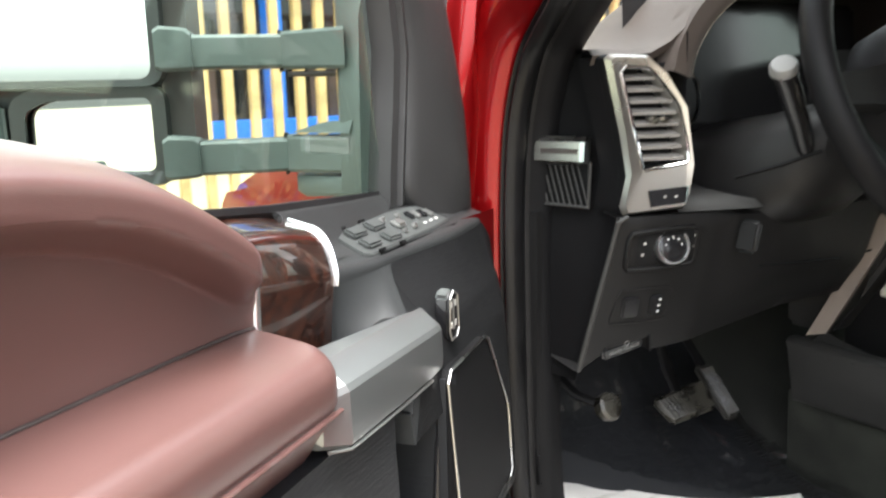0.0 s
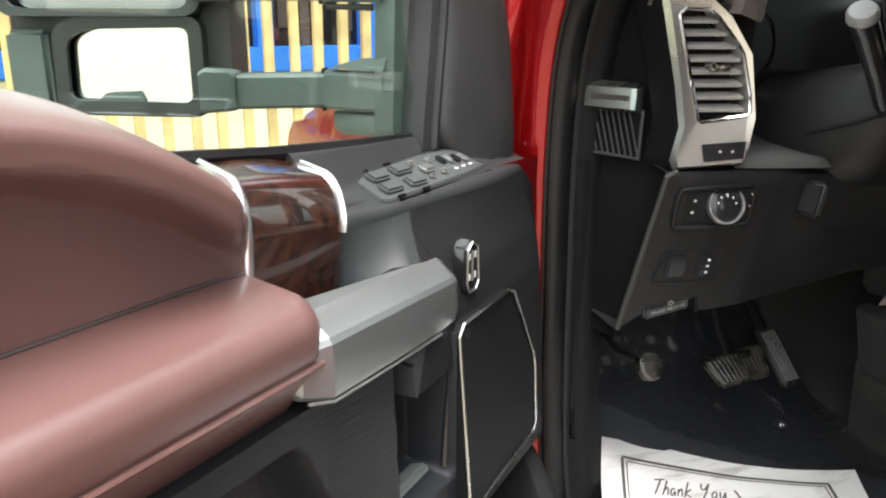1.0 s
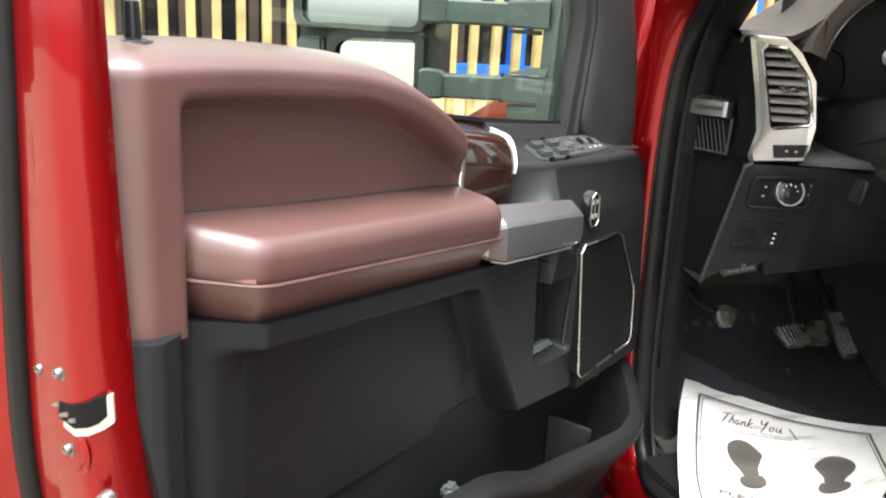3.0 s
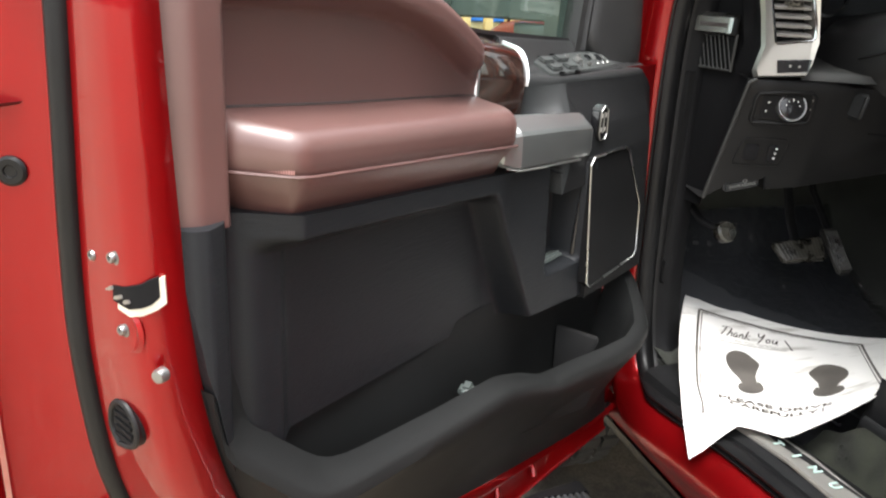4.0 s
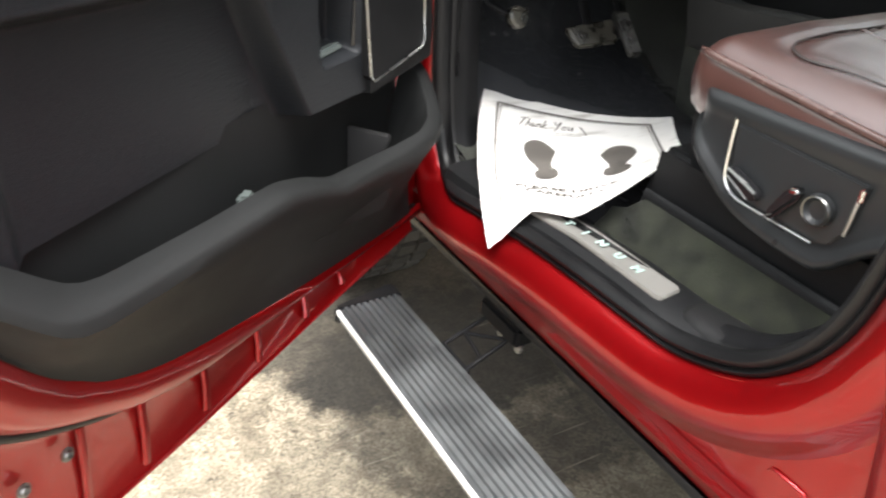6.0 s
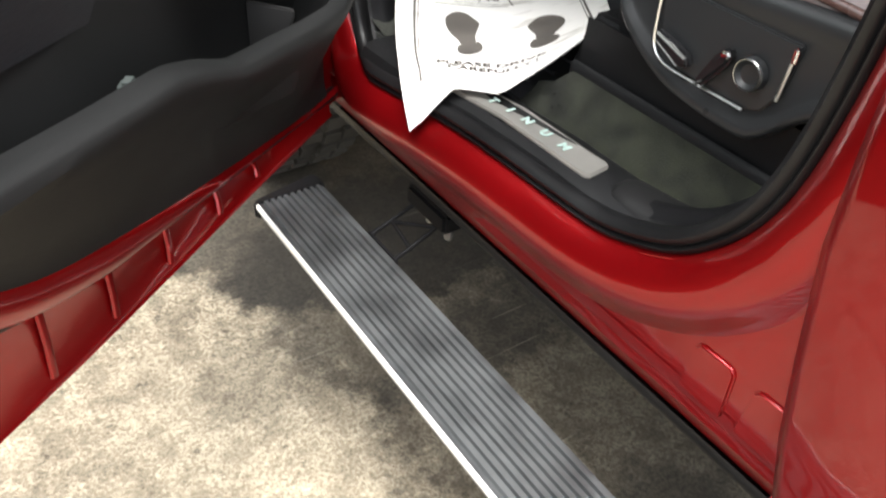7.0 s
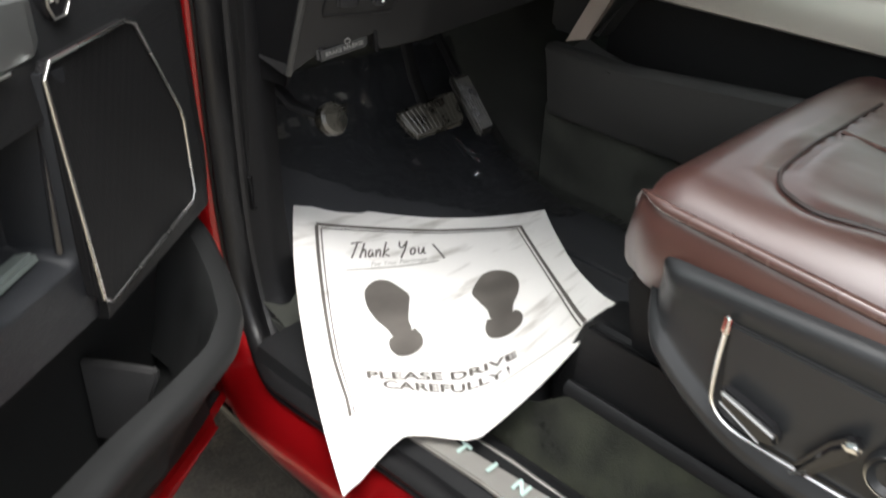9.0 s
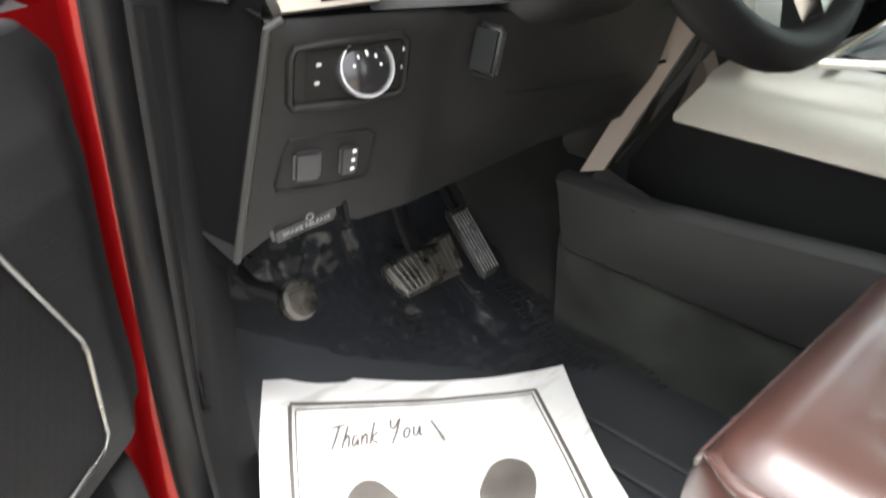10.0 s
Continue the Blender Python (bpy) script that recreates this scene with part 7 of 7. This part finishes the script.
part("chrome_outline", tube(spline([(0.0960, 0.645, 1.015), (0.0960, 0.643, 0.955), (0.0960, 0.638, 0.929), (0.0960, 0.617, 0.914), (0.0960, 0.576, 0.911), (0.0960, 0.490, 0.910)], 3), 0.0020, 6), CHROME_SOFT, panel, "chrome outline")
part("chrome_outline", tube([(0.0960, 0.447, 1.000), (0.0960, 0.449, 0.982), (0.0960, 0.452, 0.940)], 0.0022, 6), CHROME_SOFT, panel)
for y, z in ((0.645, 1.010), (0.447, 0.996)):
    part("chrome_tip", box((0.0955, y, z), (0.006, 0.007, 0.020), 0.0025), CHROME, panel)
slide = [(0.632, 0.958), (0.630, 0.944), (0.590, 0.924), (0.572, 0.930), (0.578, 0.944)]
part("slide_switch", prism(slide, "x", 0.083, 0.100, 0.004, 3), BLACK_GLOSS, panel, "black seat slide switch")
# highlights on the slide switch laid on as thin metal slivers
part("switch_gleam", tube([(0.0828, y, z) for y, z in ((0.628, 0.955), (0.604, 0.948), (0.578, 0.940))], 0.0024, 6), METAL, panel, "painted gleam along the upper edge of the switch")
part("switch_gleam", tube([(0.0828, y, z) for y, z in ((0.628, 0.945), (0.604, 0.934), (0.588, 0.9265))], 0.0013, 6), METAL, panel)
part("recline_switch", prism([(0.560, 0.918), (0.550, 0.912), (0.518, 0.958), (0.516, 0.972), (0.526, 0.976), (0.540, 0.960)], "x", 0.081, 0.100, 0.005, 3), BLACK_GLOSS, panel, "black recline switch")
part("recline_tip", box((0.082, 0.523, 0.969), (0.006, 0.014, 0.009), 0.003, 3, turn=(-20, 0, 0)), CHROME, panel, "bright switch tip")
# highlight on the recline switch, also a metal sliver
part("switch_gleam", tube([(0.0810, 0.557, 0.917), (0.0808, 0.545, 0.927)], 0.0011, 5), METAL, panel)
part("lumbar_switch", lathe([(0.021, 0.0), (0.020, 0.009), (0.0165, 0.011), (0.012, 0.006), (0.0, 0.005)], (0.098, 0.492, 0.956), (-1, 0, 0), 28), SHIELD, panel, "round lumbar switch")
part("lumbar_ring", tube([(0.0872, 0.492 + 0.0185 * math.cos(a), 0.956 + 0.0185 * math.sin(a)) for a in (2 * math.pi * i / 24 for i in range(24))], 0.0007, 5, closed=True, up=(1, 0, 0)), RING, panel)
# seat rail covers on the floor
part("track_cover", prism([(0.845, 0.752), (0.840, 0.800), (0.812, 0.895), (0.796, 0.904), (0.70, 0.904), (0.66, 0.88), (0.64, 0.752)], "x", 0.148, 0.215, 0.010, 3), BLACK, seat, "black seat track cover")
part("rail_cover", loft([[(0.116, y, 0.818), (0.115, y, 0.831), (0.122, y, 0.836), (0.132, y, 0.830), (0.136, y, 0.90)] for y in (0.80, 0.6, 0.3, 0.1)]), BLACK, seat, "black lower seat valance", sharp=60)

# ---------------------------------------------------------------- centre console
cons = thing("center_console", "black centre console with a wide satin silver side trim", "console")
part("side_carpet", loft([[(0.606, y, 0.735), (0.598, y, 0.83), (0.594, y, 0.915)] for y in (1.22, 1.05, 0.9, 0.6, 0.3)]), CARPET, cons, "dark carpeted lower console side")
part("side_wall", loft([[(0.600, y, 0.903), (0.580, y, 0.904), (0.575, y, 0.910), (0.553, y, 1.000), (0.545, y, 1.022 + 0.10 * max(0, 1.05 - y)), (0.552, y, 1.030 + 0.10 * max(0, 1.05 - y)), (0.572, y, 1.030 + 0.10 * max(0, 1.05 - y)), (0.580, y, 1.020), (0.586, y, 0.95), (0.66, y, 0.95)] for y in (1.20, 1.05, 0.9, 0.7, 0.3)]), BLACK_CONSOLE, cons, "black console side", sharp=50)
part("corner_ledge", loft([[(0.545, 1.075, 1.015), (0.575, 1.075, 1.030), (0.60, 1.08, 1.00)], [(0.556, 1.125, 1.020), (0.582, 1.120, 1.036), (0.60, 1.12, 1.01)], [(0.566, 1.165, 1.028), (0.588, 1.155, 1.044), (0.60, 1.15, 1.03)]]), BLACK_CONSOLE, cons)
part("bin_back", loft([[(0.66, 1.16, 0.94), (0.66, 0.3, 0.94)], [(0.66, 1.16, 1.16), (0.66, 0.3, 1.16)]]), BLACK_CABIN, cons, "dark back of the open bin")
part("silver_trim", loft([[(0.612, ya, 1.119), (0.602, ya, 1.124), (0.600, ya, 1.133), (0.603, ya - d, 1.176), (0.614, ya - 1.1 * d, 1.192), (0.70, ya - 1.2 * d, 1.205)] for ya, d in ((1.073, 0.030), (0.9, 0.0), (0.6, 0.0), (0.3, 0.0))]), SILVER_WARM, cons, "wide satin silver console trim", sharp=50)
part("shifter_frame", tube([(0.66, 0.93, 1.214), (0.69, 0.85, 1.222), (0.70, 0.60, 1.222), (0.86, 0.60, 1.235), (0.86, 0.93, 1.235)], 0.007, 8, closed=True), CHROME, cons, "chrome tray frame")
part("console_top", box((0.90, 0.60, 1.19), (0.40, 0.75, 0.05), 0.015, 3), BLACK_CONSOLE, cons)
part("far_wall", box((0.90, 0.70, 0.93), (0.46, 0.95, 0.40), 0.02), BLACK_CONSOLE, cons)
part("stack_strip", loft([[(0.560, 1.182, 1.022), (0.558, 1.172, 1.038), (0.564, 1.140, 1.048), (0.585, 1.150, 1.04)], [(0.558, 1.140, 1.095), (0.556, 1.136, 1.110), (0.562, 1.104, 1.118), (0.584, 1.112, 1.11)], [(0.558, 1.085, 1.215), (0.557, 1.074, 1.240), (0.563, 1.040, 1.248), (0.588, 1.050, 1.245)], [(0.562, 1.045, 1.30), (0.562, 1.034, 1.32), (0.570, 1.000, 1.325), (0.595, 1.012, 1.32)]]), TAN, cons, "taupe strip of the centre stack", sharp=50)
part("stack_cheek", loft([[(0.585, 1.150, 1.04), (0.640, 1.190, 1.03)], [(0.584, 1.112, 1.11), (0.625, 1.118, 1.10)], [(0.588, 1.050, 1.245), (0.640, 1.075, 1.24)], [(0.595, 1.012, 1.32), (0.66, 1.03, 1.32)]]), BLACK_CONSOLE, cons, "shaded cheek of the centre stack")
part("trim_end", loft([[(0.606, 1.073, 1.126), (0.604, 1.060, 1.150), (0.606, 1.040, 1.186), (0.62, 1.035, 1.196)], [(0.632, 1.090, 1.120), (0.634, 1.080, 1.15), (0.640, 1.070, 1.20), (0.65, 1.06, 1.21)]]), TAN, cons, "slanted end of the silver trim")
part("screen_housing", prism([(1.16, 1.03), (1.06, 1.20), (1.02, 1.36), (1.05, 1.52), (1.25, 1.52), (1.25, 1.03)], "x", 0.612, 1.10, 0.01), BLACK_CONSOLE, cons)

# ---------------------------------------------------------------- forecourt and shop front
GZ = 0.05
ground = bmesh.new()
bmesh.ops.create_grid(ground, x_segments=40, y_segments=40, size=60)
for v in ground.verts:
    v.co.z = GZ
tagged(part("ground", ground, CONCRETE), "worn stained concrete forecourt with painted shade under the truck", "ground", kind="structure")
shop = thing("shop_front", "cream shop front with blue window frames and dark glass", "building")
YW = 5.4
part("base_wall", box((0.0, YW + 0.10, 0.59), (16.0, 0.20, 1.08), 0.01), CREAM, shop, "cream rendered wall")
part("window_sill", box((0.0, YW + 0.06, 1.205), (16.0, 0.22, 0.15), 0.01), BLUE, shop, "blue sill rail")
part("top_rail", box((0.0, YW + 0.08, 2.85), (16.0, 0.20, 0.25), 0.01), BLUE, shop)
part("upper_wall", box((0.0, YW + 0.10, 3.6), (16.0, 0.20, 1.25), 0.01), CREAM, shop)
part("side_wall", box((-8.0, YW + 3, 2.1), (0.2, 6.0, 4.2), 0.01), CREAM, shop)
part("roof_slab", box((0, YW + 3, 4.25), (16.4, 6.4, 0.15), 0.02), CAP, shop)
for x in (-7.4, -5.6, -3.7, -1.85, 0.60, 1.28, 3.2, 5.1, 7.2):
    part("mullion", box((x, YW + 0.05, 2.0), (0.10, 0.16, 1.5), 0.006), BLUE, shop, "blue window post")
for x0, x1 in ((-7.4, -5.6), (-5.6, -3.7), (-3.7, -1.85), (-1.85, 0.60), (0.60, 1.28), (1.28, 3.2), (3.2, 5.1), (5.1, 7.2)):
    part("pane", box(((x0 + x1) / 2, YW + 0.10, 2.0), (x1 - x0 - 0.1, 0.012, 1.48), 0.0), DARK_GLASS, shop, "dark shop window")
rnd = random.Random(4)
for i in range(46):
    x = -3.6 + 0.14 * i
    part("window_stock", box((x, YW + 0.085, 1.42 + rnd.random() * 0.1), (0.05 + 0.05 * rnd.random(), 0.012, 0.25 + 0.25 * rnd.random()), 0.003), SHELF_BROWN if i % 3 else DARK, shop)
# teal sign in the window
sign = thing("window_sign", "teal and white printed sign behind the shop window", "sign")
part("board", box((-1.56, YW + 0.03, 1.56), (0.36, 0.012, 0.30), 0.002), DARK, sign)
for z, w, dx, mt in ((1.60, 0.30, 0.0, TEAL), (1.555, 0.26, 0.02, TEAL), (1.51, 0.20, -0.02, TEAL), (1.465, 0.24, 0.0, TEAL)):
    part("print_bar", box((-1.56 + dx, YW + 0.02, z), (w, 0.006, 0.028), 0.001), mt, sign)
part("print_bar", box((-1.70, YW + 0.02, 1.615), (0.06, 0.006, 0.05), 0.001), WHITE_SIGN, sign)

# baluster railing in front of the shop
rail = thing("wooden_railing", "pale pine railing with upright square balusters before the shop", "railing")
YR = 4.4
part("top_rail", box((0, YR, 2.02), (9.0, 0.09, 0.045), 0.006), WOODEN, rail)
part("bottom_rail", box((0, YR, 0.30), (9.0, 0.06, 0.09), 0.006), WOODEN, rail)
bal = box((0, 0, 0), (0.046, 0.046, 1.70), 0.004)
me_b = bpy.data.meshes.new("baluster")
for f in bal.faces:
    f.smooth = False
bal.to_mesh(me_b)
bal.free()
me_b.materials.append(WOODEN)
for i in range(62):
    x = 0.124 + 0.1265 * (i - 32)
    o = new("baluster", me_b)
    o.parent = rail
    o.matrix_local = pose(x + rnd.uniform(-0.006, 0.006), YR, 1.15, 0, rnd.uniform(-0.5, 0.5), rnd.uniform(-4, 4))
part("deck", box((0, 4.85, 0.17), (9.0, 0.9, 0.10), 0.01), WOODEN, rail)
